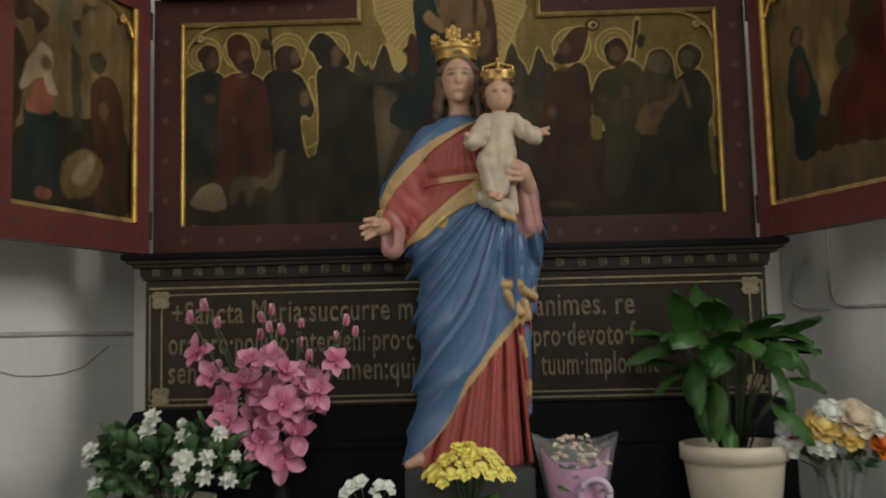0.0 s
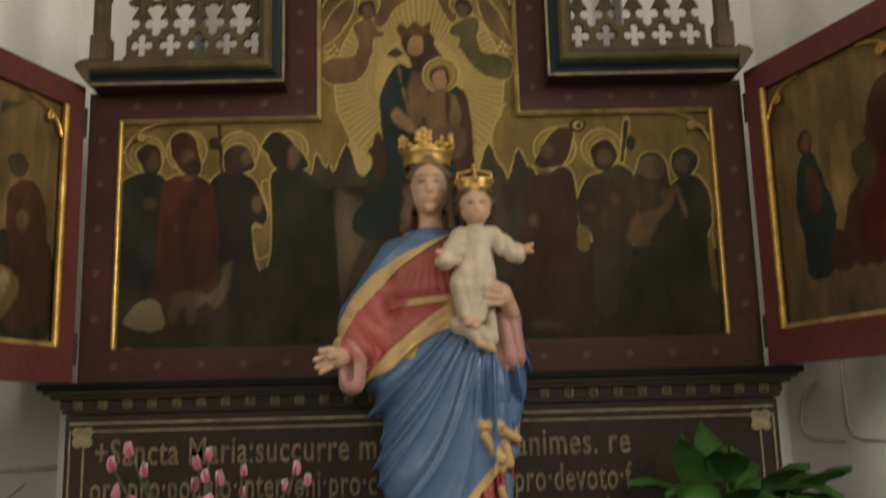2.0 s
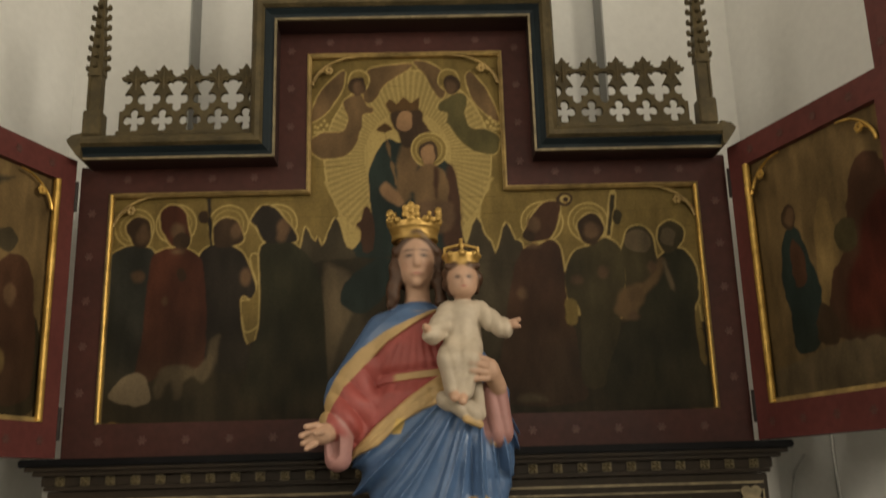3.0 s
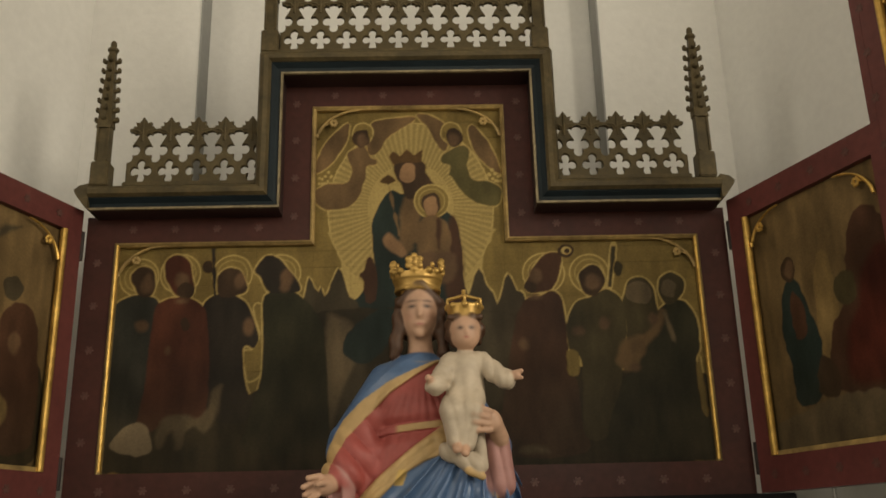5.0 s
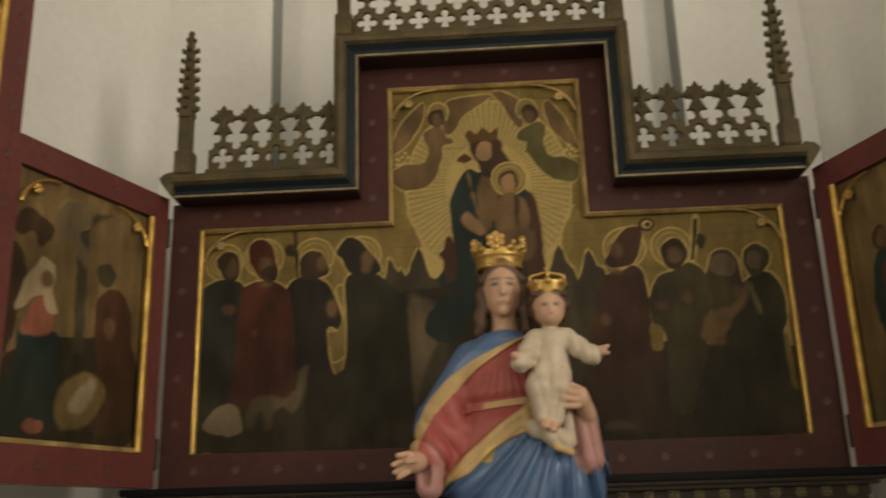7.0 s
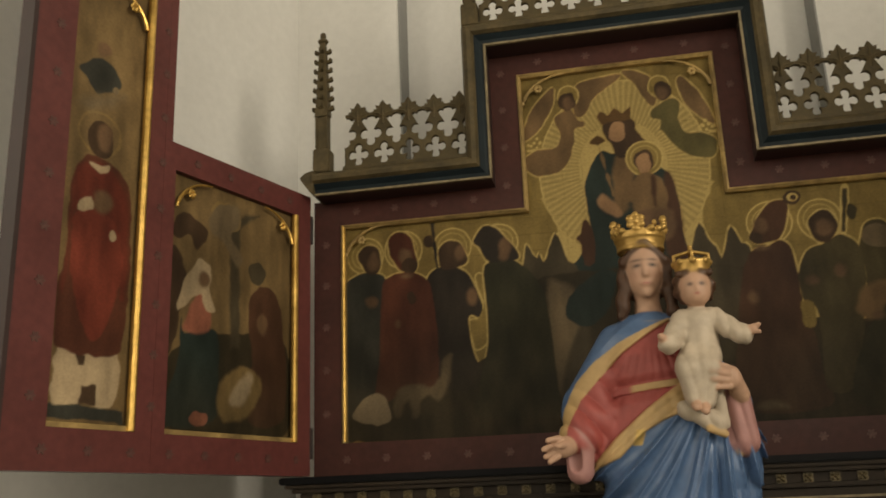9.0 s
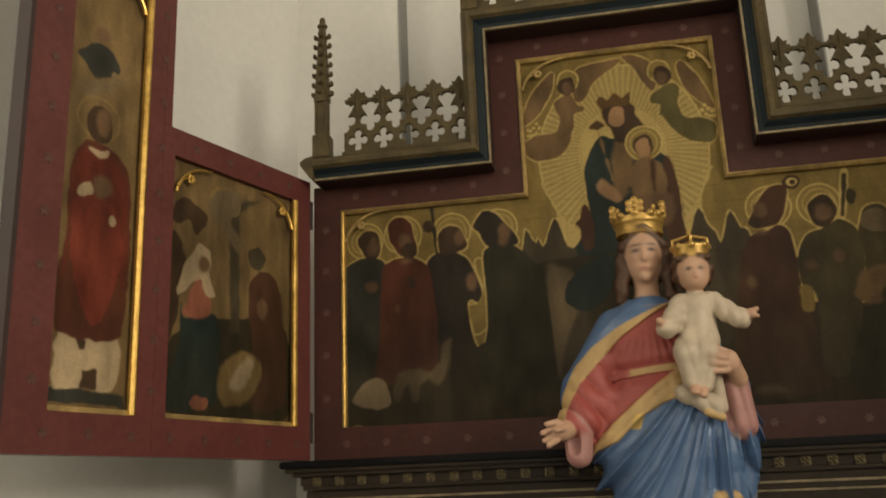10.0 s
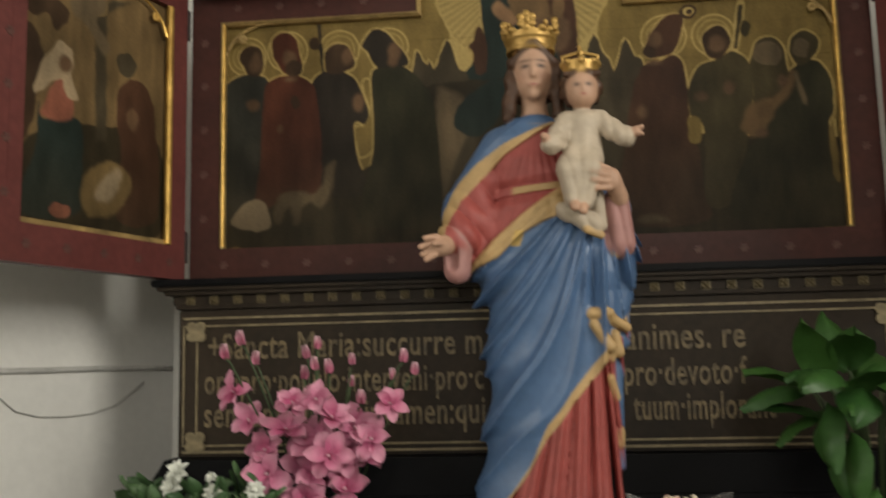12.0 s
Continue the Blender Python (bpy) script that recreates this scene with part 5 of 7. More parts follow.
CLOTH, SKIN_P, HAIR, GOLD_P, PINK, WHITE_P, TRIM, BLUE_P = range(8)
SOLIDS = [
    (CLOTH, drapery, 0.004),
    # the lowered arm under the mantle: wide sleeve, hanging pink cuff and open hand
    (CLOTH, lambda p: capsule(p, (-0.042, -0.235, 2.052), (-0.112, -0.240, 1.925), 0.036, 0.046) - 0.006 * ease(p[..., 2] - band_low(p[..., 0]), -0.002, 0.002) - 0.8 * sleeve_folds(p) * ease(p[..., 2] - band_low(p[..., 0]), 0.004, -0.004), 0.008),
    (CLOTH, lambda p: capsule(p, (-0.110, -0.245, 1.925), (-0.128, -0.290, 1.866), 0.044, 0.034) - sleeve_folds(p), 0.008),
    (CLOTH, lambda p: capsule(p, (-0.085, -0.255, 1.90), (-0.092, -0.262, 1.835), 0.040, 0.024) - 0.5 * sleeve_folds(p), 0.012),
    (PINK, lambda p: np.maximum(capsule(p, (-0.130, -0.300, 1.862), (-0.132, -0.296, 1.802), 0.029, 0.026), -capsule(p, (-0.146, -0.325, 1.86), (-0.143, -0.328, 1.812), 0.019, 0.017)), 0.004),
    (SKIN_P, lambda p: capsule(p, (-0.136, -0.300, 1.858), (-0.156, -0.328, 1.846), 0.0165, 0.0185), 0.004),
    (SKIN_P, lambda p: ellipsoid(p, (-0.163, -0.334, 1.846), (0.024, 0.020, 0.020)), 0.006),
    (SKIN_P, lambda p: capsule(p, (-0.166, -0.345, 1.862), (-0.186, -0.360, 1.858), 0.0066, 0.0056), 0.003),
    (SKIN_P, lambda p: capsule(p, (-0.176, -0.345, 1.850), (-0.195, -0.358, 1.842), 0.0066, 0.0056), 0.003),
    (SKIN_P, lambda p: capsule(p, (-0.176, -0.345, 1.838), (-0.193, -0.354, 1.828), 0.0064, 0.0052), 0.003),
    (SKIN_P, lambda p: capsule(p, (-0.170, -0.345, 1.828), (-0.186, -0.352, 1.818), 0.0060, 0.0048), 0.003),
    (SKIN_P, lambda p: capsule(p, (-0.154, -0.348, 1.850), (-0.168, -0.368, 1.846), 0.0066, 0.0055), 0.003),
    # the arm that carries: shoulder, mantle over the elbow, wide pink cuff and the holding hand
    (BLUE_P, lambda p: capsule(p, (0.100, -0.232, 2.045), (0.168, -0.240, 1.92), 0.034, 0.034), 0.012),
    (BLUE_P, lambda p: capsule(p, (0.172, -0.242, 1.92), (0.178, -0.250, 1.79), 0.030, 0.026) - 0.004 * np.abs(np.sin(95 * p[..., 0] + 8 * p[..., 2])), 0.014),
    (PINK, lambda p: capsule(p, (0.172, -0.300, 1.918), (0.176, -0.292, 1.848), 0.025, 0.028) - 0.005 * np.abs(np.sin(120 * p[..., 0] + 22 * p[..., 2])), 0.005),
    (TRIM, lambda p: capsule(p, (0.166, -0.300, 1.825), (0.192, -0.290, 1.830), 0.009, 0.008), 0.005),
    (SKIN_P, lambda p: capsule(p, (0.178, -0.322, 1.928), (0.166, -0.342, 1.950), 0.0165, 0.017), 0.004),
    (SKIN_P, lambda p: ellipsoid(p, (0.158, -0.352, 1.958), (0.021, 0.014, 0.022)), 0.006),
    (SKIN_P, lambda p: capsule(p, (0.155, -0.362, 1.974), (0.128, -0.372, 1.984), 0.0070, 0.0055), 0.003),
    (SKIN_P, lambda p: capsule(p, (0.152, -0.365, 1.962), (0.125, -0.375, 1.969), 0.0072, 0.0056), 0.003),
    (SKIN_P, lambda p: capsule(p, (0.152, -0.364, 1.950), (0.127, -0.374, 1.953), 0.0068, 0.0054), 0.003),
    (SKIN_P, lambda p: capsule(p, (0.155, -0.361, 1.939), (0.133, -0.370, 1.938), 0.0062, 0.0050), 0.003),
    # gilded zigzag of the mantle's falling edge
    (BLUE_P, lambda p: capsule(p, (0.172, -0.262, 1.76), (0.176, -0.256, 1.66), 0.018, 0.014), 0.010),
    (BLUE_P, lambda p: capsule(p, (0.164, -0.252, 1.63), (0.162, -0.250, 1.43), 0.012, 0.010), 0.008),
    (TRIM, lambda p: capsule(p, (0.119, -0.313, 1.712), (0.150, -0.312, 1.713), 0.0095, 0.0095), 0.010),
    (TRIM, lambda p: capsule(p, (0.156, -0.300, 1.702), (0.184, -0.282, 1.686), 0.0095, 0.0085), 0.010),
    (TRIM, lambda p: capsule(p, (0.122, -0.312, 1.692), (0.150, -0.310, 1.650), 0.0085, 0.0115), 0.005),
    (TRIM, lambda p: capsule(p, (0.160, -0.292, 1.672), (0.166, -0.288, 1.640), 0.0095, 0.0110), 0.005),
    (TRIM, lambda p: capsule(p, (0.150, -0.294, 1.642), (0.152, -0.292, 1.628), 0.0100, 0.0070), 0.005),
    (TRIM, lambda p: capsule(p, (0.150, -0.290, 1.592), (0.160, -0.278, 1.556), 0.0075, 0.0070), 0.006),
    (TRIM, lambda p: capsule(p, (0.165, -0.262, 1.492), (0.164, -0.260, 1.470), 0.0085, 0.0075), 0.006),
    (SKIN_P, lambda p: capsule(p, (-0.080, -0.300, 1.334), (-0.104, -0.322, 1.326), 0.014, 0.010), 0.006),
    # head, neck and long parted hair
    (SKIN_P, lambda p: capsule(p, (0.026, -0.242, 2.085), (0.025, -0.247, 2.16), 0.030, 0.0225), 0.010),
    (TRIM, lambda p: np.maximum(np.abs(np.linalg.norm((p[..., :2] - np.array((0.026, -0.240))) * np.array((0.9, 1)), axis=-1) - 0.040) - 0.004, np.abs(p[..., 2] - 2.088 + 0.15 * (-0.24 - p[..., 1])) - 0.0045), 0.004),
    (SKIN_P, lambda p: ellipsoid(p, (0.025, -0.256, 2.205), (0.0385, 0.044, 0.050)), 0.008),
    (SKIN_P, lambda p: ellipsoid(p, (0.0255, -0.264, 2.172), (0.0315, 0.034, 0.036)), 0.016),
    (SKIN_P, lambda p: capsule(p, (0.0255, -0.2965, 2.207), (0.0262, -0.3035, 2.180), 0.0024, 0.0044), 0.010),
    (SKIN_P, lambda p: ellipsoid(p, (0.0265, -0.2965, 2.161), (0.0085, 0.004, 0.0042)), 0.006),
    (SKIN_P, lambda p: ellipsoid(p, (0.026, -0.287, 2.144), (0.011, 0.010, 0.009)), 0.010),
    (HAIR, lambda p: ellipsoid(p, (0.026, -0.228, 2.196), (0.053, 0.046, 0.066)) - 0.0016 * np.sin(240 * p[..., 0] + 90 * p[..., 2]), 0.003),
    (HAIR, lambda p: capsule(p, (0.022, -0.290, 2.248), (-0.014, -0.272, 2.212), 0.0085, 0.0105), 0.006),
    (HAIR, lambda p: capsule(p, (0.030, -0.290, 2.248), (0.065, -0.272, 2.212), 0.0085, 0.0105), 0.006),
    (HAIR, lambda p: capsule(p, (-0.016, -0.262, 2.215), (-0.019, -0.262, 2.150), 0.011, 0.0150) - 0.0025 * np.sin(120 * p[..., 2] + 90 * p[..., 0]), 0.006),
    (HAIR, lambda p: capsule(p, (-0.019, -0.264, 2.150), (-0.028, -0.268, 2.105), 0.0155, 0.0120) - 0.0025 * np.sin(120 * p[..., 2] + 90 * p[..., 0]), 0.006),
    (HAIR, lambda p: capsule(p, (0.067, -0.262, 2.215), (0.071, -0.262, 2.150), 0.011, 0.0145) - 0.0025 * np.sin(120 * p[..., 2] + 1), 0.006),
    (HAIR, lambda p: capsule(p, (0.071, -0.264, 2.150), (0.074, -0.268, 2.110), 0.0150, 0.0130) - 0.0025 * np.sin(120 * p[..., 2] + 1), 0.006),
    # crown: a flared hoop between two rolls, with rosettes
    (GOLD_P, lambda p: ring_band(p, (0.022, -0.248), 0.0425, 0.22, 2.240, 2.276, 0.0032), 0.002),
    (GOLD_P, lambda p: ring_band(p, (0.022, -0.248), 0.0435, 0.0, 2.238, 2.246, 0.0055), 0.002),
    (GOLD_P, lambda p: ring_band(p, (0.022, -0.248), 0.0480, 0.0, 2.262, 2.268, 0.0050), 0.002),
]
for k in range(8):
    ang = -math.pi / 2 - 0.12 + k * math.pi / 4
    cx, cy = 0.022 + 0.051 * math.cos(ang), -0.248 + 0.051 * math.sin(ang)
    if k % 2 == 0:
        SOLIDS.append((GOLD_P, lambda p, c=(cx, cy, 2.292): ellipsoid(p, c, (0.0062, 0.0062, 0.0062)), 0.001))
        for j in range(6):
            b = j * math.pi / 3 + 0.5
            off = 0.0135 * math.cos(b)
            c = (cx - off * math.sin(ang), cy + off * math.cos(ang), 2.292 + 0.0135 * math.sin(b))
            SOLIDS.append((GOLD_P, lambda p, c=c: ellipsoid(p, c, (0.0078, 0.0056, 0.0078)), 0.0008))
    else:
        for s in (-1, 1):
            c = (cx - s * 0.009 * math.sin(ang), cy + s * 0.009 * math.cos(ang), 2.277)
            SOLIDS.append((GOLD_P, lambda p, c=c: ellipsoid(p, c, (0.0085, 0.0085, 0.0075)), 0.002))
        SOLIDS.append((GOLD_P, lambda p, c=(cx, cy, 2.290): ellipsoid(p, c, (0.0052, 0.0052, 0.0062)), 0.002))
# the small seated form on the arm, both arms held out
SOLIDS += [
    (WHITE_P, lambda p: capsule(p, (0.114, -0.318, 2.068), (0.112, -0.318, 2.005), 0.034, 0.036) - 0.0032 * np.abs(np.sin(105 * p[..., 0] + 10 * p[..., 2])) * ease(p[..., 2], 2.06, 2.02), 0.006),
    (WHITE_P, lambda p: capsule(p, (0.096, -0.335, 2.000), (0.086, -0.358, 1.976), 0.026, 0.024) - 0.003 * np.abs(np.sin(110 * p[..., 0] + 35 * p[..., 2])), 0.006),
    (WHITE_P, lambda p: capsule(p, (0.086, -0.358, 1.974), (0.090, -0.358, 1.925), 0.023, 0.017) - 0.004 * np.abs(np.sin(120 * p[..., 0] + 25 * p[..., 2])), 0.006),
    (WHITE_P, lambda p: capsule(p, (0.125, -0.335, 2.000), (0.121, -0.358, 1.978), 0.026, 0.022) - 0.003 * np.abs(np.sin(110 * p[..., 0] - 35 * p[..., 2])), 0.006),
    (WHITE_P, lambda p: capsule(p, (0.121, -0.358, 1.976), (0.110, -0.356, 1.918), 0.021, 0.016) - 0.004 * np.abs(np.sin(120 * p[..., 0] - 25 * p[..., 2])), 0.006),
    (WHITE_P, lambda p: capsule(p, (0.086, -0.322, 2.078), (0.066, -0.338, 2.042), 0.019, 0.020) - 0.0025 * np.abs(np.sin(150 * p[..., 2])), 0.006),
    (WHITE_P, lambda p: capsule(p, (0.066, -0.338, 2.042), (0.054, -0.356, 2.026), 0.019, 0.019) - 0.0025 * np.abs(np.sin(150 * p[..., 2])), 0.004),
    (WHITE_P, lambda p: capsule(p, (0.144, -0.322, 2.078), (0.170, -0.336, 2.054), 0.019, 0.018) - 0.0025 * np.abs(np.sin(150 * p[..., 0])), 0.006),
    (WHITE_P, lambda p: capsule(p, (0.170, -0.336, 2.052), (0.192, -0.350, 2.036), 0.018, 0.018) - 0.0025 * np.abs(np.sin(150 * p[..., 0])), 0.004),
    (SKIN_P, lambda p: capsule(p, (0.050, -0.362, 2.028), (0.041, -0.374, 2.038), 0.0095, 0.0075), 0.003),
    (SKIN_P, lambda p: capsule(p, (0.197, -0.353, 2.040), (0.210, -0.360, 2.044), 0.0105, 0.0090), 0.003),
    (SKIN_P, lambda p: capsule(p, (0.209, -0.360, 2.046), (0.220, -0.366, 2.050), 0.0055, 0.0045), 0.003),
    (SKIN_P, lambda p: capsule(p, (0.209, -0.362, 2.038), (0.219, -0.370, 2.036), 0.0050, 0.0042), 0.003),
    (SKIN_P, lambda p: capsule(p, (0.093, -0.362, 1.915), (0.091, -0.378, 1.903), 0.0100, 0.0080), 0.003),
    (SKIN_P, lambda p: capsule(p, (0.108, -0.362, 1.908), (0.107, -0.378, 1.896), 0.0100, 0.0080), 0.003),
    (WHITE_P, lambda p: capsule(p, (0.078, -0.330, 1.905), (0.128, -0.325, 1.878), 0.017, 0.016) - 0.004 * np.abs(np.sin(110 * p[..., 0] + 40 * p[..., 2])), 0.006),
    (WHITE_P, lambda p: capsule(p, (0.135, -0.328, 1.935), (0.142, -0.322, 1.875), 0.013, 0.011), 0.006),
    (TRIM, lambda p: capsule(p, (0.114, -0.338, 1.866), (0.140, -0.330, 1.856), 0.0075, 0.0075), 0.004),
    (SKIN_P, lambda p: capsule(p, (0.115, -0.318, 2.095), (0.115, -0.322, 2.115), 0.0155, 0.0145), 0.004),
    (SKIN_P, lambda p: ellipsoid(p, (0.1155, -0.328, 2.138), (0.0300, 0.033, 0.0360)), 0.003),
    (SKIN_P, lambda p: ellipsoid(p, (0.1160, -0.3345, 2.120), (0.0240, 0.0255, 0.0200)), 0.008),
    (SKIN_P, lambda p: ellipsoid(p, (0.1165, -0.3605, 2.131), (0.0035, 0.004, 0.0065)), 0.004),
    (HAIR, lambda p: ellipsoid(p, (0.1155, -0.311, 2.143), (0.0415, 0.034, 0.0385)) - 0.0026 * np.sin(220 * p[..., 0] + 60 * p[..., 1]) * np.sin(200 * p[..., 2]), 0.003),
    (HAIR, lambda p: capsule(p, (0.089, -0.343, 2.163), (0.142, -0.343, 2.163), 0.0078, 0.0078) - 0.0018 * np.sin(260 * p[..., 0]), 0.004),
    (GOLD_P, lambda p: ring_band(p, (0.1155, -0.318), 0.0285, 0.15, 2.164, 2.192, 0.0034), 0.002),
    (GOLD_P, lambda p: ring_band(p, (0.1155, -0.318), 0.0285, 0.0, 2.163, 2.168, 0.0042), 0.002),
    (GOLD_P, lambda p: ellipsoid(p, (0.1155, -0.318, 2.222), (0.0050, 0.0050, 0.0055)), 0.002),
]
for k in range(8):
    ang = -math.pi / 2 + k * math.pi / 4
    c, s = math.cos(ang), math.sin(ang)
    a = (0.1155 + 0.0335 * c, -0.318 + 0.0335 * s, 2.188)
    b = (0.1155 + 0.0330 * c, -0.318 + 0.0330 * s, 2.205)
    SOLIDS.append((GOLD_P, lambda p, a=a: ellipsoid(p, a, (0.0070, 0.0070, 0.0070)), 0.001))
    if k % 2 == 0:
        SOLIDS.append((GOLD_P, lambda p, a=a, b=b: capsule(p, a, b, 0.0034, 0.0036), 0.001))
        SOLIDS.append((GOLD_P, lambda p, b=b: capsule(p, b, (0.1155, -0.318, 2.213), 0.0040, 0.0040), 0.001))


def statue_field(p):
    d = None
    for _, f, k in SOLIDS:
        e = f(p)
        d = e if d is None else soft_min(d, e, k)
    return d


def surface_net(field, lo, hi, h):
    """A quad mesh of the field's zero surface."""
    axes = [np.arange(a, b + h, h) for a, b in zip(lo, hi)]
    n = [len(a) for a in axes]
    # a coarse pass first; only the places near the surface are worked out finely
    coarse = [np.arange(a, b + 5 * h, 4 * h) for a, b in zip(lo, hi)]
    rough = field(np.stack(np.meshgrid(*coarse, indexing="ij"), -1))
    big = rough
    for ax in range(3):
        where = (axes[ax] - lo[ax]) / (4 * h)
        i = np.minimum(where.astype(int), big.shape[ax] - 2)
        f = (where - i).reshape([-1 if k == ax else 1 for k in range(3)])
        big = np.take(big, i, ax) * (1 - f) + np.take(big, i + 1, ax) * f
    vals = big
    close = np.argwhere(np.abs(big) < 0.020)
    spots = np.array(lo) + h * close
    for i0 in range(0, len(close), 100000):
        vals[tuple(close[i0 : i0 + 100000].T)] = field(spots[i0 : i0 + 100000])
    inside = vals < 0
    corners = [(i, j, k) for i in (0, 1) for j in (0, 1) for k in (0, 1)]
    cut = lambda arr, c: arr[c[0] : n[0] - 1 + c[0], c[1] : n[1] - 1 + c[1], c[2] : n[2] - 1 + c[2]]
    count = sum(cut(inside, c).astype(int) for c in corners)
    cells = np.argwhere((count > 0) & (count < 8))
    pos, num = np.zeros((len(cells), 3)), np.zeros(len(cells))
    for a in range(8):
        for b in range(a + 1, 8):
            ca, cb = np.array(corners[a]), np.array(corners[b])
            if np.abs(ca - cb).sum() != 1:
                continue
            va, vb = vals[tuple((cells + ca).T)], vals[tuple((cells + cb).T)]
            hit = (va < 0) != (vb < 0)
            t = np.where(hit, va / np.where(va == vb, 1, va - vb), 0)
            pos += hit[:, None] * (ca + t[:, None] * (cb - ca))
            num += hit
    verts = np.array(lo) + h * (cells + pos / num[:, None])
    index = -np.ones([m - 1 for m in n], int)
    index[tuple(cells.T)] = np.arange(len(cells))
    quads = []
    for ax in range(3):
        u, w = (ax + 1) % 3, (ax + 2) % 3
        first = [slice(1, m - 1) for m in n]
        first[ax] = slice(0, n[ax] - 1)
        second = list(first)
        second[ax] = slice(1, n[ax])
        a, b = inside[tuple(first)], inside[tuple(second)]
        at = np.argwhere(a != b)
        flip = a[tuple(at.T)]
        base = at + np.array([0 if i == ax else 1 for i in range(3)])
        ring4 = []
        for du, dw in ((0, 0), (1, 0), (1, 1), (0, 1)):
            c = base.copy()
            c[:, u] -= du
            c[:, w] -= dw
            ring4.append(index[tuple(c.T)])
        q = np.stack(ring4, 1)
        q = np.where(flip[:, None], q, q[:, ::-1])
        quads.append(q)
    return verts, np.concatenate(quads)


verts, quads = surface_net(statue_field, (-0.215, -0.40, 1.308), (0.235, -0.135, 2.318), 0.0026)
COLOURS = np.array([(0.10, 0.20, 0.44), (0.52, 0.315, 0.21), (0.068, 0.029, 0.012), (0.50, 0.31, 0.09), (0.42, 0.21, 0.19), (0.52, 0.43, 0.325), (0.50, 0.33, 0.145), (0.078, 0.145, 0.275)])
BLUE, CRIMSON, OCHRE = np.array((0.078, 0.145, 0.275)), np.array((0.35, 0.072, 0.062)), np.array((0.50, 0.33, 0.145))


def cloth_colour(p):
    """Paint of the garments: blue mantle lined and edged in ochre gold over a crimson gown."""
    x, y, z = p.T
    soft = 0.0014
    mix = lambda a, b, t: a * (1 - t[:, None]) + b * t[:, None]
    over = z - hem(x)
    low = mix(np.tile(CRIMSON, (len(p), 1)), BLUE, ease(over, -soft, soft))
    wide = np.interp(x, (-0.10, 0.0, 0.03, 0.16), (0.006, 0.008, 0.022, 0.026))
    low = mix(low, OCHRE, ease(over, -0.002, 0.001) * ease(over - wide, 0.0015, -0.0015) * ease(x, -0.10, -0.06))
    top = np.tile(CRIMSON, (len(p), 1))
    top = mix(top, OCHRE, ease(np.abs(z - 1.957 - 0.1 * (x - 0.02)), 0.0075, 0.006) * ease(x, -0.03, -0.015))
    top = mix(top, OCHRE, ease(z - band_low(x), -soft, soft))
    top = mix(top, BLUE, ease(z - band_top(x), -soft, soft))
    top = mix(top, OCHRE, ease(z - lap_top(x), soft, -soft) * ease(x, -0.125, -0.115))
    out = mix(low, top, ease(z - lap_low(x), -soft, soft))
    side = np.maximum(ease(y, -0.215, -0.19), ease(x, 0.145, 0.15) * ease(z, 1.72, 1.76))
    return mix(out, BLUE, side * ease(over, -soft, soft))


dists = np.stack([f(verts) for _, f, _ in SOLIDS], 1)
wts = np.exp(-np.clip(dists - dists.min(1, keepdims=True), 0, 0.05) / 0.0011)
wts /= wts.sum(1, keepdims=True)
cloth = cloth_colour(verts)
rgb = sum(wts[:, i : i + 1] * (cloth if kind == CLOTH else COLOURS[kind]) for i, (kind, _, _) in enumerate(SOLIDS))
gilt = sum(wts[:, i] for i, (kind, _, _) in enumerate(SOLIDS) if kind == GOLD_P)
buckle = ease(np.abs(verts[:, 0] + 0.014 - 0.35 * (verts[:, 2] - 1.862)), 0.010, 0.008) * ease(np.abs(verts[:, 2] - 1.858), 0.016, 0.014) * (verts[:, 1] < -0.25)
rgb = rgb * (1 - buckle[:, None]) + np.array((0.62, 0.42, 0.14)) * buckle[:, None]
skin = sum(wts[:, i] for i, (kind, _, _) in enumerate(SOLIDS) if kind == SKIN_P) * (verts[:, 1] < -0.27)


def tint(cx, cz, rx, rz, colour, amount):
    """A soft worn touch of paint on the skin."""
    global rgb
    w = amount * skin * np.exp(-(((verts[:, 0] - cx) / rx) ** 2 + ((verts[:, 2] - cz) / rz) ** 2))
    rgb = rgb * (1 - w[:, None]) + np.array(colour) * w[:, None]


for s in (-1, 1):
    tint(0.0255 + s * 0.0155, 2.1985, 0.0082, 0.0042, (0.035, 0.02, 0.016), 1.0)
    tint(0.0255 + s * 0.0160, 2.2100, 0.0120, 0.0030, (0.11, 0.06, 0.04), 0.9)
    tint(0.0255 + s * 0.020, 2.178, 0.011, 0.010, (0.46, 0.20, 0.14), 0.3)
    tint(0.1160 + s * 0.0110, 2.1385, 0.0060, 0.0040, (0.07, 0.04, 0.03), 1.0)
tint(0.0262, 2.1615, 0.0100, 0.0030, (0.34, 0.10, 0.08), 0.85)
tint(0.1165, 2.1195, 0.006, 0.0026, (0.38, 0.12, 0.09), 0.85)
me = bpy.data.meshes.new("statue")
me.from_pydata(verts.tolist(), [], quads.tolist())
me.update()
attr = me.color_attributes.new("paint", "FLOAT_COLOR", "POINT")
attr.data.foreach_set("color", np.concatenate([rgb, np.maximum(gilt, buckle)[:, None]], 1).astype(np.float32).ravel())
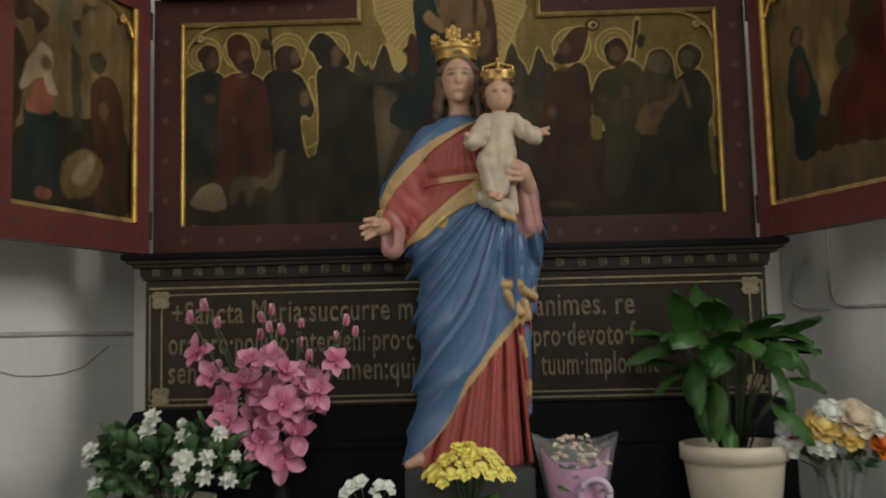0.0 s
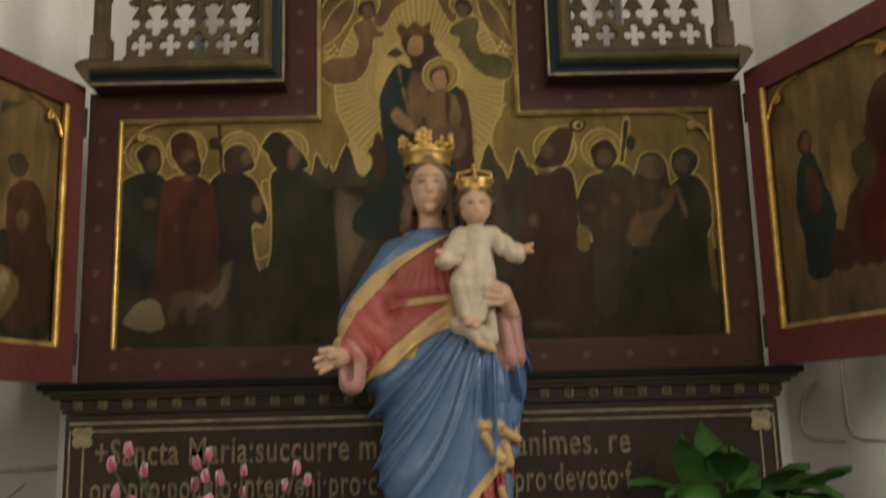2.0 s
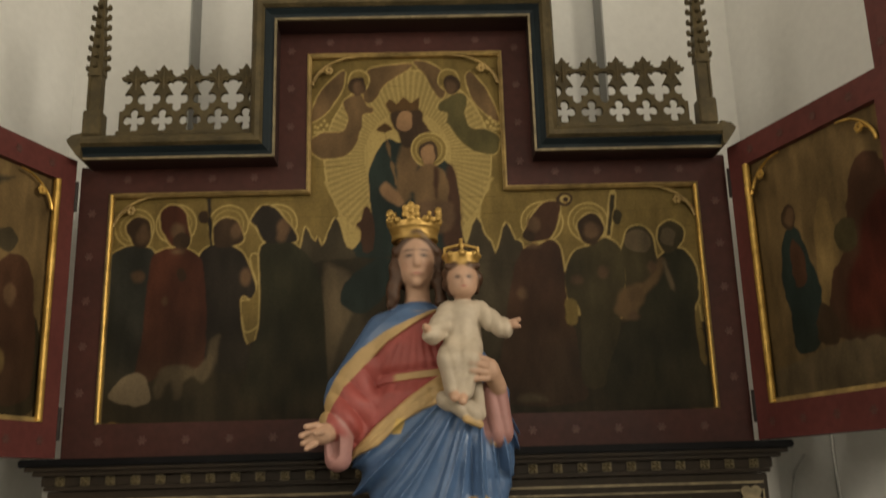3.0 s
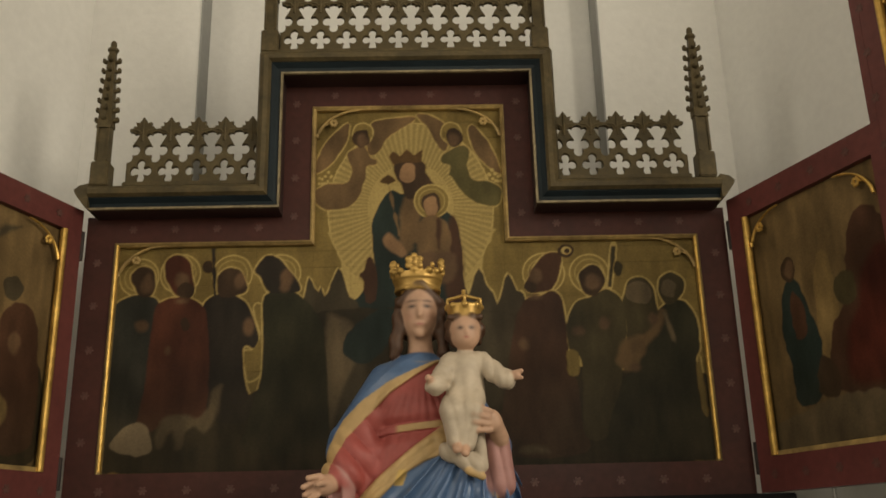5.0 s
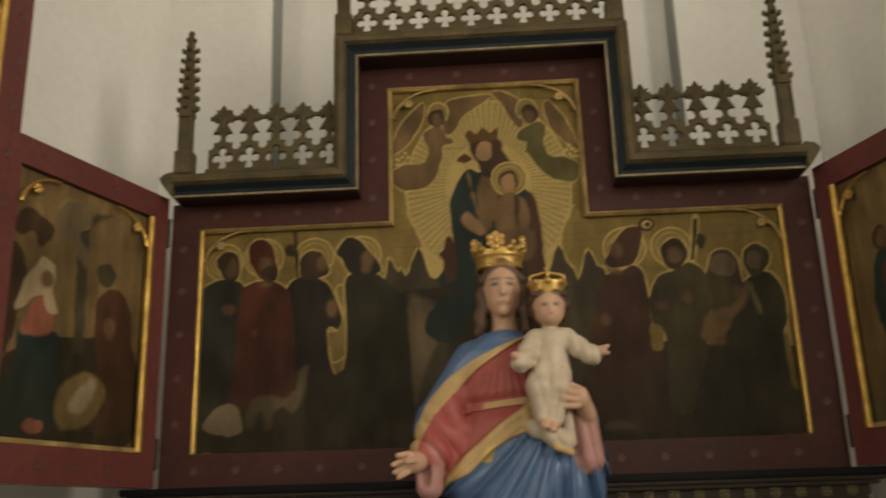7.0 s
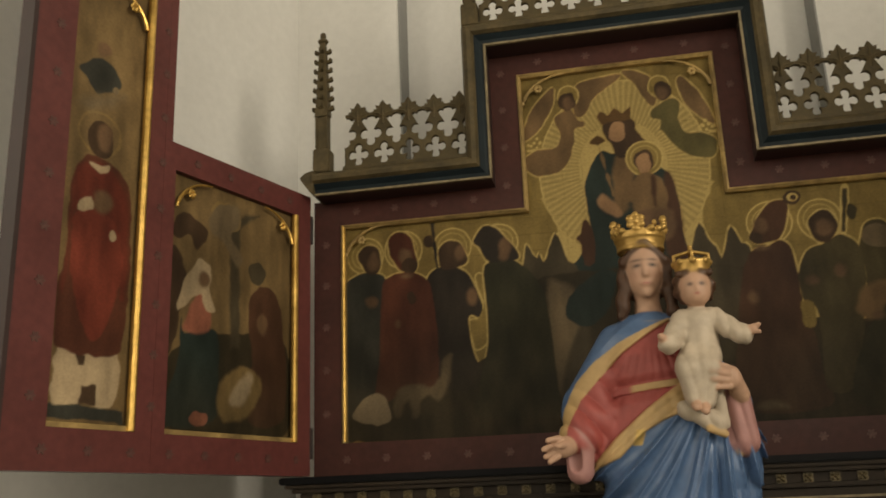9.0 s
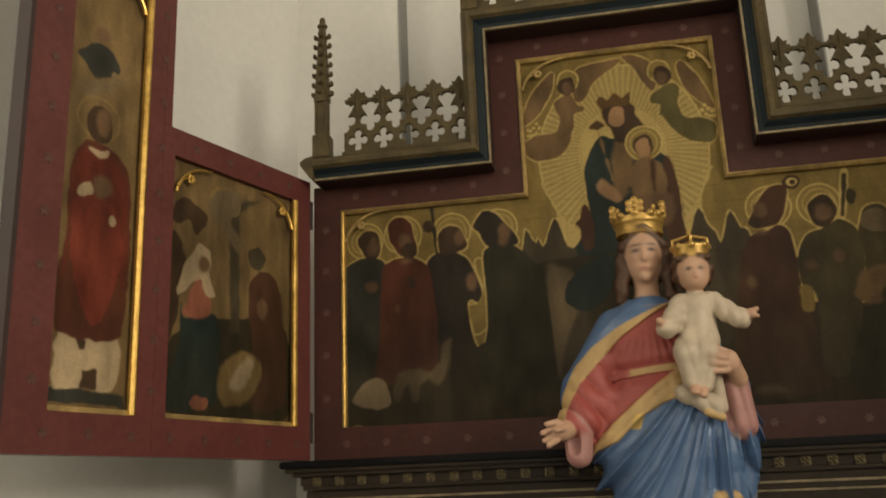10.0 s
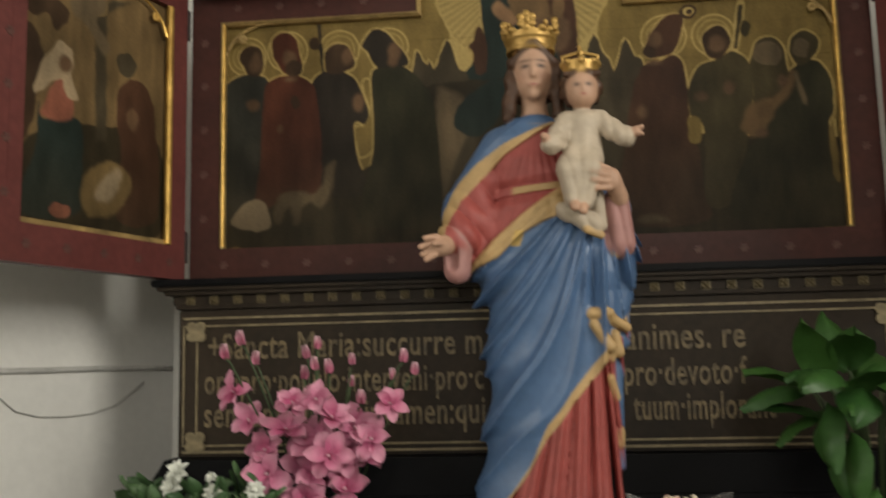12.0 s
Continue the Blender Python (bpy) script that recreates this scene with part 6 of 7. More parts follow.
# the blue glaze and the gilding shine, the rest is matt
matt = me.attributes.new("matt", "FLOAT", "POINT")
blueness = ease(rgb[:, 2] - rgb[:, 0], 0.0, 0.12)
matt.data.foreach_set("value", (0.58 - 0.20 * np.maximum(blueness, np.maximum(gilt, buckle))).astype(np.float32))
me.polygons.foreach_set("use_smooth", [True] * len(me.polygons))
STATUE = shader("painted_statue", (0.46, 0.46, 0.46), 0.33, grain=60, vary=0.1, bump=0.10, blotch=11, second=(0.36, 0.36, 0.36), depth=0.001, spec=0.5)
attribute_colour(STATUE, 0.6)
nt = STATUE.node_tree
gloss = nt.nodes.new("ShaderNodeAttribute")
gloss.attribute_name = "matt"
nt.links.new(gloss.outputs["Fac"], nt.nodes["Principled BSDF"].inputs["Roughness"])
me.materials.append(STATUE)
tagged(new("statue", me), "painted plaster statue in blue mantle and crimson gown, gilded crowns", "statue")

# ---- flowers on the altar ----
TABLE = 1.150


def living(name, a, b, rough=0.5, spec=0.35, sheer=0.0, grain=60, tip=None):
    """Petal or leaf: each piece takes its own shade between two colours."""
    m = shader(name, a, rough, grain=grain, vary=0.14, bump=0.15, blotch=25, second=tuple(0.75 * x + 0.25 * y for x, y in zip(a, b)), spec=spec)
    nt = m.node_tree
    hsv = next(n for n in nt.nodes if n.bl_idname == "ShaderNodeHueSaturation")
    old = hsv.inputs["Color"].links[0].from_socket
    info = nt.nodes.new("ShaderNodeObjectInfo")
    mix = nt.nodes.new("ShaderNodeMix")
    mix.data_type = "RGBA"
    mix.inputs[7].default_value = (*b, 1)
    nt.links.new(info.outputs["Random"], mix.inputs[0])
    nt.links.new(old, mix.inputs[6])
    nt.links.new(mix.outputs[2], hsv.inputs["Color"])
    if tip:
        tc = next(n for n in nt.nodes if n.bl_idname == "ShaderNodeTexCoord")
        sep = nt.nodes.new("ShaderNodeSeparateXYZ")
        nt.links.new(tc.outputs["Generated"], sep.inputs[0])
        fade = nt.nodes.new("ShaderNodeMix")
        fade.data_type = "RGBA"
        fade.inputs[7].default_value = (*tip, 1)
        grow = nt.nodes.new("ShaderNodeMapRange")
        grow.inputs[1].default_value, grow.inputs[2].default_value, grow.inputs[4].default_value = 0.35, 1.0, 0.85
        nt.links.new(sep.outputs["Z"], grow.inputs[0])
        nt.links.new(grow.outputs[0], fade.inputs[0])
        nt.links.new(mix.outputs[2], fade.inputs[6])
        nt.links.new(fade.outputs[2], hsv.inputs["Color"])
    if sheer:
        nt.nodes["Principled BSDF"].inputs["Subsurface Weight"].default_value = sheer
        nt.nodes["Principled BSDF"].inputs["Subsurface Radius"].default_value = (0.004, 0.003, 0.002)
    return m


PINK_PETAL = living("pink_silk_petal", (0.42, 0.07, 0.17), (0.55, 0.19, 0.30), 0.6, 0.25, tip=(0.66, 0.36, 0.45))
PINK_BUD = living("pale_pink_bud", (0.44, 0.12, 0.20), (0.52, 0.20, 0.28), 0.6, 0.25, tip=(0.66, 0.46, 0.50))
WHITE_PETAL = living("white_petal", (0.74, 0.75, 0.70), (0.66, 0.68, 0.60), 0.6, 0.3)
YELLOW_PETAL = living("yellow_petal", (0.82, 0.74, 0.20), (0.78, 0.66, 0.12), 0.55, 0.3)
CREAM_PETAL = living("cream_petal", (0.66, 0.60, 0.45), (0.60, 0.42, 0.34), 0.55, 0.3)
ORANGE_PETAL = living("orange_petal", (0.72, 0.24, 0.03), (0.68, 0.18, 0.03), 0.55, 0.3)
BUTTER_PETAL = living("butter_yellow_petal", (0.74, 0.50, 0.12), (0.70, 0.55, 0.22), 0.55, 0.3)
RED_PETAL = living("red_petal", (0.48, 0.03, 0.03), (0.40, 0.02, 0.03), 0.55, 0.3)
LEAF = living("green_leaf", (0.028, 0.068, 0.024), (0.075, 0.135, 0.055), 0.5, 0.35)
DEEP_LEAF = living("deep_green_leaf", (0.018, 0.058, 0.012), (0.040, 0.105, 0.020), 0.45, 0.3)
STEM = living("green_stem", (0.035, 0.055, 0.022), (0.06, 0.085, 0.035))
CERAMIC = shader("cream_plastic_pot", (0.56, 0.50, 0.39), 0.45, grain=25, vary=0.04, bump=0.05, blotch=3, second=(0.50, 0.44, 0.34))
SOIL = shader("potting_soil", (0.03, 0.022, 0.016), 0.95, grain=140, vary=0.5, bump=0.9, blotch=50, depth=0.006)
DARK_POT = shader("dark_plastic_pot", (0.02, 0.02, 0.022), 0.5)
PINK_PAPER = shader("lilac_pink_paper", (0.60, 0.27, 0.50), 0.5, grain=30, vary=0.06, blotch=8, second=(0.52, 0.22, 0.43))
PALE_PAPER = shader("pale_lilac_print", (0.66, 0.50, 0.64), 0.5, grain=30, vary=0.06, blotch=8)


def clear(name, colour, rough):
    m = bpy.data.materials.new(name)
    m.use_nodes = True
    nt = m.node_tree
    b = nt.nodes["Principled BSDF"]
    b.inputs["Base Color"].default_value, b.inputs["Roughness"].default_value = (*colour, 1), rough
    tr = nt.nodes.new("ShaderNodeBsdfTransparent")
    mix = nt.nodes.new("ShaderNodeMixShader")
    wrinkle = nt.nodes.new("ShaderNodeTexNoise")
    wrinkle.inputs["Scale"].default_value, wrinkle.inputs["Detail"].default_value = 38, 4
    span = nt.nodes.new("ShaderNodeMapRange")
    span.inputs[1].default_value, span.inputs[2].default_value, span.inputs[3].default_value, span.inputs[4].default_value = 0.4, 0.75, 0.10, 0.34
    bp = nt.nodes.new("ShaderNodeBump")
    bp.inputs["Strength"].default_value, bp.inputs["Distance"].default_value = 0.7, 0.006
    nt.links.new(wrinkle.outputs["Fac"], bp.inputs["Height"])
    nt.links.new(bp.outputs[0], b.inputs["Normal"])
    nt.links.new(wrinkle.outputs["Fac"], span.inputs[0])
    nt.links.new(span.outputs[0], mix.inputs[0])
    nt.links.new(tr.outputs[0], mix.inputs[1])
    nt.links.new(b.outputs[0], mix.inputs[2])
    nt.links.new(mix.outputs[0], nt.nodes["Material Output"].inputs["Surface"])
    return m


FILM = clear("clear_wrinkled_film", (0.75, 0.75, 0.72), 0.15)
VASE_GLASS = clear("dull_green_glass", (0.35, 0.40, 0.36), 0.12)


def blade(length, width, bend, cup, broad=0.5, nu=4, nv=7, wave=0.0, crease=0.0):
    """A petal or leaf that grows along +Z from the origin and bends towards -Y."""
    bm = bmesh.new()
    rows = []
    y = z = 0.0
    for j in range(nv + 1):
        t = j / nv
        w = width * 0.5 * max(0.06, math.sin(math.pi * min(1.0, t ** (math.log(0.5) / math.log(broad)))) ** 0.75)
        a = bend * t
        if j:
            y -= length / nv * math.sin(a)
            z += length / nv * math.cos(a)
        row = []
        for i in range(nu + 1):
            u = 2 * i / nu - 1
            lift = cup * width * (u * u) + crease * width * abs(u) + wave * width * math.sin(5 * t * math.pi + 2 * u)
            row.append(bm.verts.new((u * w, y - lift * math.cos(a), z - lift * math.sin(a))))
        rows.append(row)
    for a, b in zip(rows, rows[1:]):
        for i in range(nu):
            bm.faces.new((a[i], a[i + 1], b[i + 1], b[i]))
    return bm


def aim(at, direction, spin=0.0, size=1.0):
    """A pose whose +Z points along direction."""
    q = Vector(direction).normalized().to_track_quat("Z", "Y")
    return Matrix.LocRotScale(at, q, (size, size, size)) @ Matrix.Rotation(spin, 4, "Z")


def potted(name, label, category, x, y, z=TABLE):
    return thing(name, label, category, (x, y, z))


rnd = random.Random(7)

# --- pink silk magnolia spray in a black vase ---
spray = potted("flower_spray", "pink artificial magnolia spray in a slim black vase", "flowers", -0.400, -0.255)
part("vase", lathe(bmesh.new(), [(0.030, 0), (0.036, 0.004), (0.038, 0.06), (0.030, 0.11), (0.022, 0.15), (0.026, 0.165), (0.022, 0.165), (0.018, 0.15)]), BLACK, spray, "slim black vase", True)
PETALS = [mesh_of(blade(0.058, 0.042, b, c, 0.56, wave=w), "petal", PINK_PETAL, True) for b, c, w in ((0.7, -0.22, 0.03), (1.1, -0.16, 0.05), (0.3, -0.3, 0.02))]
CORE = mesh_of(lathe(bmesh.new(), [(0.002, -0.012), (0.006, -0.004), (0.005, 0.006), (0.002, 0.014)], 8), "blossom", PINK_BUD, True)
BUD = bmesh.new()
for k in range(3):
    b2 = blade(0.028, 0.013, 0.05, -0.55, 0.40)
    b2.transform(Matrix.Rotation(k * 2.094, 4, "Z"))
    tmp = bpy.data.meshes.new("bud")
    b2.to_mesh(tmp)
    b2.free()
    BUD.from_mesh(tmp)
BUD = mesh_of(BUD, "bud", PINK_BUD, True)
HEADS = [(-0.166, 0.089), (-0.143, 0.033), (-0.11, -0.023), (-0.064, 0.013), (-0.044, 0.069), (-0.008, -0.003), (0.002, 0.073), (0.028, 0.036), (0.051, -0.036), (0.065, 0.017), (0.098, -0.003), (0.134, 0.063), (-0.015, -0.063), (0.012, -0.082), (-0.021, -0.106), (0.045, -0.096), (0.019, -0.145), (-0.074, -0.089), (0.078, -0.040), (-0.094, -0.063), (-0.041, -0.05), (0.022, -0.03)]
TIPS = [(-0.153, 0.183), (-0.183, 0.157), (-0.131, 0.145), (-0.034, 0.155), (-0.008, 0.172), (0.057, 0.141), (-0.007, 0.132), (0.015, 0.125), (0.051, 0.099), (0.162, 0.143), (0.177, 0.119), (0.136, 0.110), (0.075, 0.066), (-0.034, 0.115)]
BASE = 1.500 - TABLE
for x, z in HEADS:
    y = -0.055 + rnd.uniform(-0.04, 0.04) + 0.3 * abs(x) * 0.5
    d = (x * 1.5 + rnd.uniform(-0.3, 0.3), -0.55 + rnd.uniform(-0.35, 0.2), 0.45 + z * 1.6 + rnd.uniform(-0.3, 0.3))
    size = rnd.uniform(0.72, 0.98) * (0.85 if z > 0.05 else 1.0)
    bl = put("blossom", CORE, spray, "", aim((x, y, BASE + z - 0.010), d, rnd.uniform(0, 6), size))
    n = rnd.choice((5, 6, 6))
    for k in range(n):
        lean = radians(rnd.uniform(22, 62) if k % 2 else rnd.uniform(45, 88))
        put("petal", rnd.choice(PETALS), bl, "", Matrix.Rotation(k * 2 * math.pi / n + rnd.uniform(-0.25, 0.25), 4, "Z") @ Matrix.Rotation(lean, 4, "X") @ Matrix.Diagonal((rnd.uniform(0.85, 1.1), 1, rnd.uniform(0.85, 1.12), 1)))
for x, z in TIPS:
    y = -0.03 + rnd.uniform(-0.03, 0.03)
    put("bud", BUD, spray, "", aim((x, y, BASE + z - 0.012), (x * 0.8 + rnd.uniform(-0.2, 0.2), -0.1, 0.8), rnd.uniform(0, 6), rnd.uniform(0.75, 1.05)))
    part("stem", tube(bmesh.new(), [(x * 0.15, -0.01, 0.15), (x * 0.55, y * 0.6, 0.15 + (BASE + z - 0.16) * 0.55), (x * 0.95, y, BASE + z - 0.02), (x, y, BASE + z - 0.012)], 0.0022, 5), STEM, spray, "", True)

# --- white-flowered leafy plant in a pale pot ---
shrub = potted("potted_plant", "leafy green plant with white double flowers in pale pot", "plant", -0.605, -0.36)
part("pot", lathe(bmesh.new(), [(0.060, 0), (0.066, 0.004), (0.082, 0.10), (0.090, 0.105), (0.090, 0.122), (0.083, 0.122), (0.078, 0.10)]), CERAMIC, shrub, "pale plastic pot", True)
part("soil", lathe(bmesh.new(), [(0.079, 0.100), (0.040, 0.108), (0.004, 0.110)]), SOIL, shrub)
LEAVES = [mesh_of(blade(0.062, 0.036, b, 0.12, 0.48, crease=0.10), "leaf", LEAF, True) for b in (0.3, 0.8, 1.3)]
for i in range(270):
    u, v = rnd.uniform(0, 2 * math.pi), rnd.uniform(-0.25, 1) ** 1
    r = rnd.uniform(0.55, 1.0)
    cx, cy, cz = 0.165 * r * math.cos(u) * math.sqrt(max(0, 1 - 0.55 * v * v)), 0.10 * r * math.sin(u) * math.sqrt(max(0, 1 - 0.55 * v * v)), 0.165 + 0.105 * v * r
    put("leaf", rnd.choice(LEAVES), shrub, "", aim((cx, cy, cz), (cx * 5 + rnd.uniform(-0.6, 0.6), cy * 5 - 0.2 + rnd.uniform(-0.6, 0.5), 0.35 + rnd.uniform(-0.4, 0.7)), rnd.uniform(0, 6.3), rnd.uniform(0.5, 0.9)))
for i in range(16):
    a = 2 * math.pi * i / 16
    part("stem", tube(bmesh.new(), [(0.02 * math.cos(a), 0.02 * math.sin(a), 0.10), (0.07 * math.cos(a), 0.05 * math.sin(a), 0.17), (0.13 * math.cos(a), 0.08 * math.sin(a), 0.21)], 0.0022, 5, 0.6), STEM, shrub, "", True)
WPETAL = mesh_of(blade(0.023, 0.013, 0.55, -0.2, 0.45), "petal", WHITE_PETAL, True)
WCORE = mesh_of(lathe(bmesh.new(), [(0.002, -0.006), (0.006, 0.0), (0.005, 0.008), (0.001, 0.011)], 8), "flower", WHITE_PETAL, True)


def double_flower(parent, at, d, size, core=WCORE, petal=WPETAL, layers=((7, 72), (6, 45), (4, 20))):
    f = put("flower", core, parent, "", aim(at, d, rnd.uniform(0, 6), size))
    for n, lean in layers:
        for k in range(n):
            put("petal", petal, f, "", Matrix.Rotation(k * 2 * math.pi / n + rnd.uniform(-0.2, 0.2), 4, "Z") @ Matrix.Rotation(radians(lean + rnd.uniform(-10, 10)), 4, "X"))
    return f


for x, z, s in ((-0.150, 0.232, 0.9), (-0.02, 0.295, 1.05), (-0.03, 0.268, 1.0), (0.045, 0.257, 0.9), (0.055, 0.212, 1.15), (0.100, 0.215, 0.9), (0.095, 0.175, 0.9), (0.138, 0.165, 0.95), (-0.135, 0.165, 0.85), (0.045, 0.178, 0.7), (-0.165, 0.205, 0.6), (0.115, 0.260, 0.85), (-0.02, 0.205, 0.5), (0.15, 0.215, 0.6), (0.04, 0.285, 0.5)):
    y = -0.105 * math.sqrt(max(0.05, 1 - (x / 0.18) ** 2)) * (1.0 if z < 0.24 else 0.6) - 0.012
    double_flower(shrub, (x, y, z), (x * 2 + rnd.uniform(-0.2, 0.2), -0.7, 0.5 + rnd.uniform(-0.3, 0.3)), s)

# --- yellow kalanchoe before the statue ---


def floret(material, name, r=0.0105, n=5):
    bm = bmesh.new()
    for layer, lean, s in ((0, 72, 1.0), (1, 45, 0.7)):
        for k in range(n):
            b2 = blade(r * s, r * 0.92 * s, 0.5, -0.12, 0.6, 2, 3)
            b2.transform(Matrix.Rotation(k * 2 * math.pi / n + layer * 0.6, 4, "Z") @ Matrix.Rotation(radians(lean), 4, "X"))
            tmp = bpy.data.meshes.new("tmp")
            b2.to_mesh(tmp)
            b2.free()
            bm.from_mesh(tmp)
            bpy.data.meshes.remove(tmp)
    return mesh_of(bm, name, material, True)


YFLORET, CFLORET, WFLORET = floret(YELLOW_PETAL, "floret", 0.0155), floret(CREAM_PETAL, "floret", 0.0075, 4), floret(WHITE_PETAL, "floret", 0.020)
FLESHY = [mesh_of(blade(0.055, 0.042, b, 0.15, 0.55, wave=0.02), "leaf", DEEP_LEAF, True) for b in (0.4, 0.9)]
kal = potted("potted_kalanchoe", "yellow-flowered kalanchoe in a small dark pot", "plant", 0.026, -0.43)
part("pot", lathe(bmesh.new(), [(0.045, 0), (0.048, 0.003), (0.060, 0.095), (0.064, 0.097), (0.064, 0.11), (0.058, 0.11), (0.055, 0.09)]), DARK_POT, kal, "", True)
part("soil", lathe(bmesh.new(), [(0.055, 0.092), (0.02, 0.097), (0.003, 0.098)]), SOIL, kal)
for i in range(26):
    a = i * 2.4
    r = 0.02 + 0.05 * (i / 26)
    put("leaf", FLESHY[i % 2], kal, "", aim((0.5 * r * math.cos(a), 0.5 * r * math.sin(a), 0.098), (math.cos(a), math.sin(a), 1.1 - 0.9 * i / 26), rnd.uniform(-0.5, 0.5), rnd.uniform(0.8, 1.15)))
for i in range(78):
    a, r = i * 2.39996, math.sqrt((i + 0.5) / 78)
    x, y = 0.090 * r * math.cos(a), 0.060 * r * math.sin(a)
    z = 0.226 - 0.065 * r ** 1.7 + rnd.uniform(-0.008, 0.006)
    put("floret", YFLORET, kal, "", aim((x, y - 0.006, z), (x * 7 + rnd.uniform(-0.3, 0.3), y * 7 - 0.35, 0.8), rnd.uniform(0, 6), rnd.uniform(0.7, 1.15)))
for i in range(12):
    a = i * 2.4
    part("stem", tube(bmesh.new(), [(0.01 * math.cos(a), 0.01 * math.sin(a), 0.095), (0.055 * math.cos(a) * (i / 12) ** 0.5, 0.04 * math.sin(a) * (i / 12) ** 0.5, 0.20 - 0.025 * i / 12)], 0.002, 5), STEM, kal, "", True)

# --- small kalanchoe in a lilac paper sleeve with clear film ---
gift = potted("wrapped_plant", "small cream-pink kalanchoe wrapped in lilac paper and film", "plant", 0.256, -0.335)


def sleeve(r0, r1, z0, z1, cut, n=28, squash=0.8, thick=0.0012):
    """An open wrapper with pointed corners."""
    bm = bmesh.new()
    rows = []
    for j in range(7):
        t = j / 6
        row = []
        for i in range(n):
            a = 2 * math.pi * i / n
            peak = cut * (abs(math.cos(a)) ** 4) * t
            r = r0 + (r1 - r0) * t * (1 + 0.10 * math.cos(4 * a) * t)
            row.append(bm.verts.new((r * math.cos(a) * (1 + 0.02 * math.sin(9 * a)), r * squash * math.sin(a), z0 + (z1 - z0) * t + peak)))
        rows.append(row)
    for a, b in zip(rows, rows[1:]):
        for i in range(n):
            bm.faces.new((a[i], a[(i + 1) % n], b[(i + 1) % n], b[i]))
    return bm


part("paper_sleeve", sleeve(0.046, 0.072, 0.0, 0.168, 0.040), PINK_PAPER, gift, "lilac-pink printed paper sleeve", True)
part("film", sleeve(0.049, 0.090, 0.02, 0.218, 0.022), FILM, gift, "clear wrinkled plastic film", True)
part("pot", lathe(bmesh.new(), [(0.036, 0.001), (0.044, 0.085), (0.047, 0.09), (0.040, 0.09), (0.036, 0.08)]), DARK_POT, gift, "", True)
ringm = bmesh.new()
tube(ringm, [(0.030 + 0.031 * math.cos(a), -0.063 - 0.005 * math.sin(a), 0.118 + 0.031 * math.sin(a)) for a in (2 * math.pi * i / 24 for i in range(25))], 0.0075, 8)
part("printed_ring", ringm, PALE_PAPER, gift, "pale lilac ring printed on the paper", True)
for i in range(20):
    a = i * 2.4
    put("leaf", FLESHY[i % 2], gift, "", aim((0.014 * math.cos(a), 0.014 * math.sin(a), 0.088 + 0.003 * i), (math.cos(a) * 0.7, math.sin(a) * 0.6, 0.9), rnd.uniform(-0.5, 0.5), rnd.uniform(0.8, 1.1)))
for cx, cy, cz, n, s in ((-0.02, -0.02, 0.222, 14, 0.030), (0.022, -0.025, 0.205, 12, 0.026), (-0.038, -0.03, 0.20, 8, 0.018), (0.05, -0.03, 0.178, 9, 0.018), (0.012, -0.04, 0.178, 5, 0.014), (0.005, -0.005, 0.225, 10, 0.03)):
    for i in range(n):
        a, r = i * 2.4, s * math.sqrt((i + 0.5) / n)
        put("floret", CFLORET, gift, "", aim((cx + r * math.cos(a), cy + 0.7 * r * math.sin(a), cz - 6 * r * r + rnd.uniform(-0.012, 0.012)), (r * math.cos(a) * 20, r * math.sin(a) * 20 - 0.4, 0.9), a, rnd.uniform(0.8, 1.15)))

# --- small white-flowered pot beside the pedestal ---
low = potted("potted_flower", "small white-flowered plant in a dark pot", "plant", -0.182, -0.42)
part("pot", lathe(bmesh.new(), [(0.036, 0), (0.046, 0.075), (0.049, 0.078), (0.049, 0.088), (0.044, 0.088), (0.042, 0.07)]), DARK_POT, low, "", True)
part("soil", lathe(bmesh.new(), [(0.042, 0.072), (0.003, 0.078)]), SOIL, low)
for i in range(24):
    a = i * 2.4
    put("leaf", LEAVES[i % 3], low, "", aim((0.02 * math.cos(a), 0.02 * math.sin(a), 0.085), (math.cos(a), math.sin(a), 0.9 - 0.5 * i / 24), rnd.uniform(-1, 1), rnd.uniform(0.6, 0.85)))
for x, z, s in ((-0.032, 0.150, 1.0), (-0.014, 0.160, 0.9), (-0.045, 0.138, 0.8), (0.026, 0.152, 0.8), (0.042, 0.150, 0.75), (0.012, 0.140, 0.5), (0.050, 0.138, 0.5), (0.02, 0.128, 0.5)):
    put("floret", WFLORET, low, "", aim((x, -0.02, z), (x * 4, -0.7, 0.7), rnd.uniform(0, 6), s))
    part("stem", tube(bmesh.new(), [(x * 0.2, 0, 0.08), (x, -0.015, z - 0.003)], 0.0018, 5), STEM, low, "", True)

# --- large peace lily in a cream pot ---
lily = potted("potted_peace_lily", "large dark-leaved peace lily in a cream plastic pot", "plant", 0.600, -0.310)
part("pot", lathe(bmesh.new(), [(0.078, 0), (0.084, 0.004), (0.104, 0.160), (0.106, 0.172), (0.113, 0.174), (0.114, 0.206), (0.110, 0.208), (0.105, 0.206), (0.102, 0.17)], 48), CERAMIC, lily, "cream plastic pot with rolled rim", True)
part("soil", lathe(bmesh.new(), [(0.102, 0.185), (0.05, 0.192), (0.004, 0.195)]), SOIL, lily)
BIG = [mesh_of(blade(0.165, 0.084, b, 0.05, 0.42, 4, 9, wave=0.025, crease=0.16), "leaf", DEEP_LEAF, True) for b in (0.5, 1.0, 1.5)]
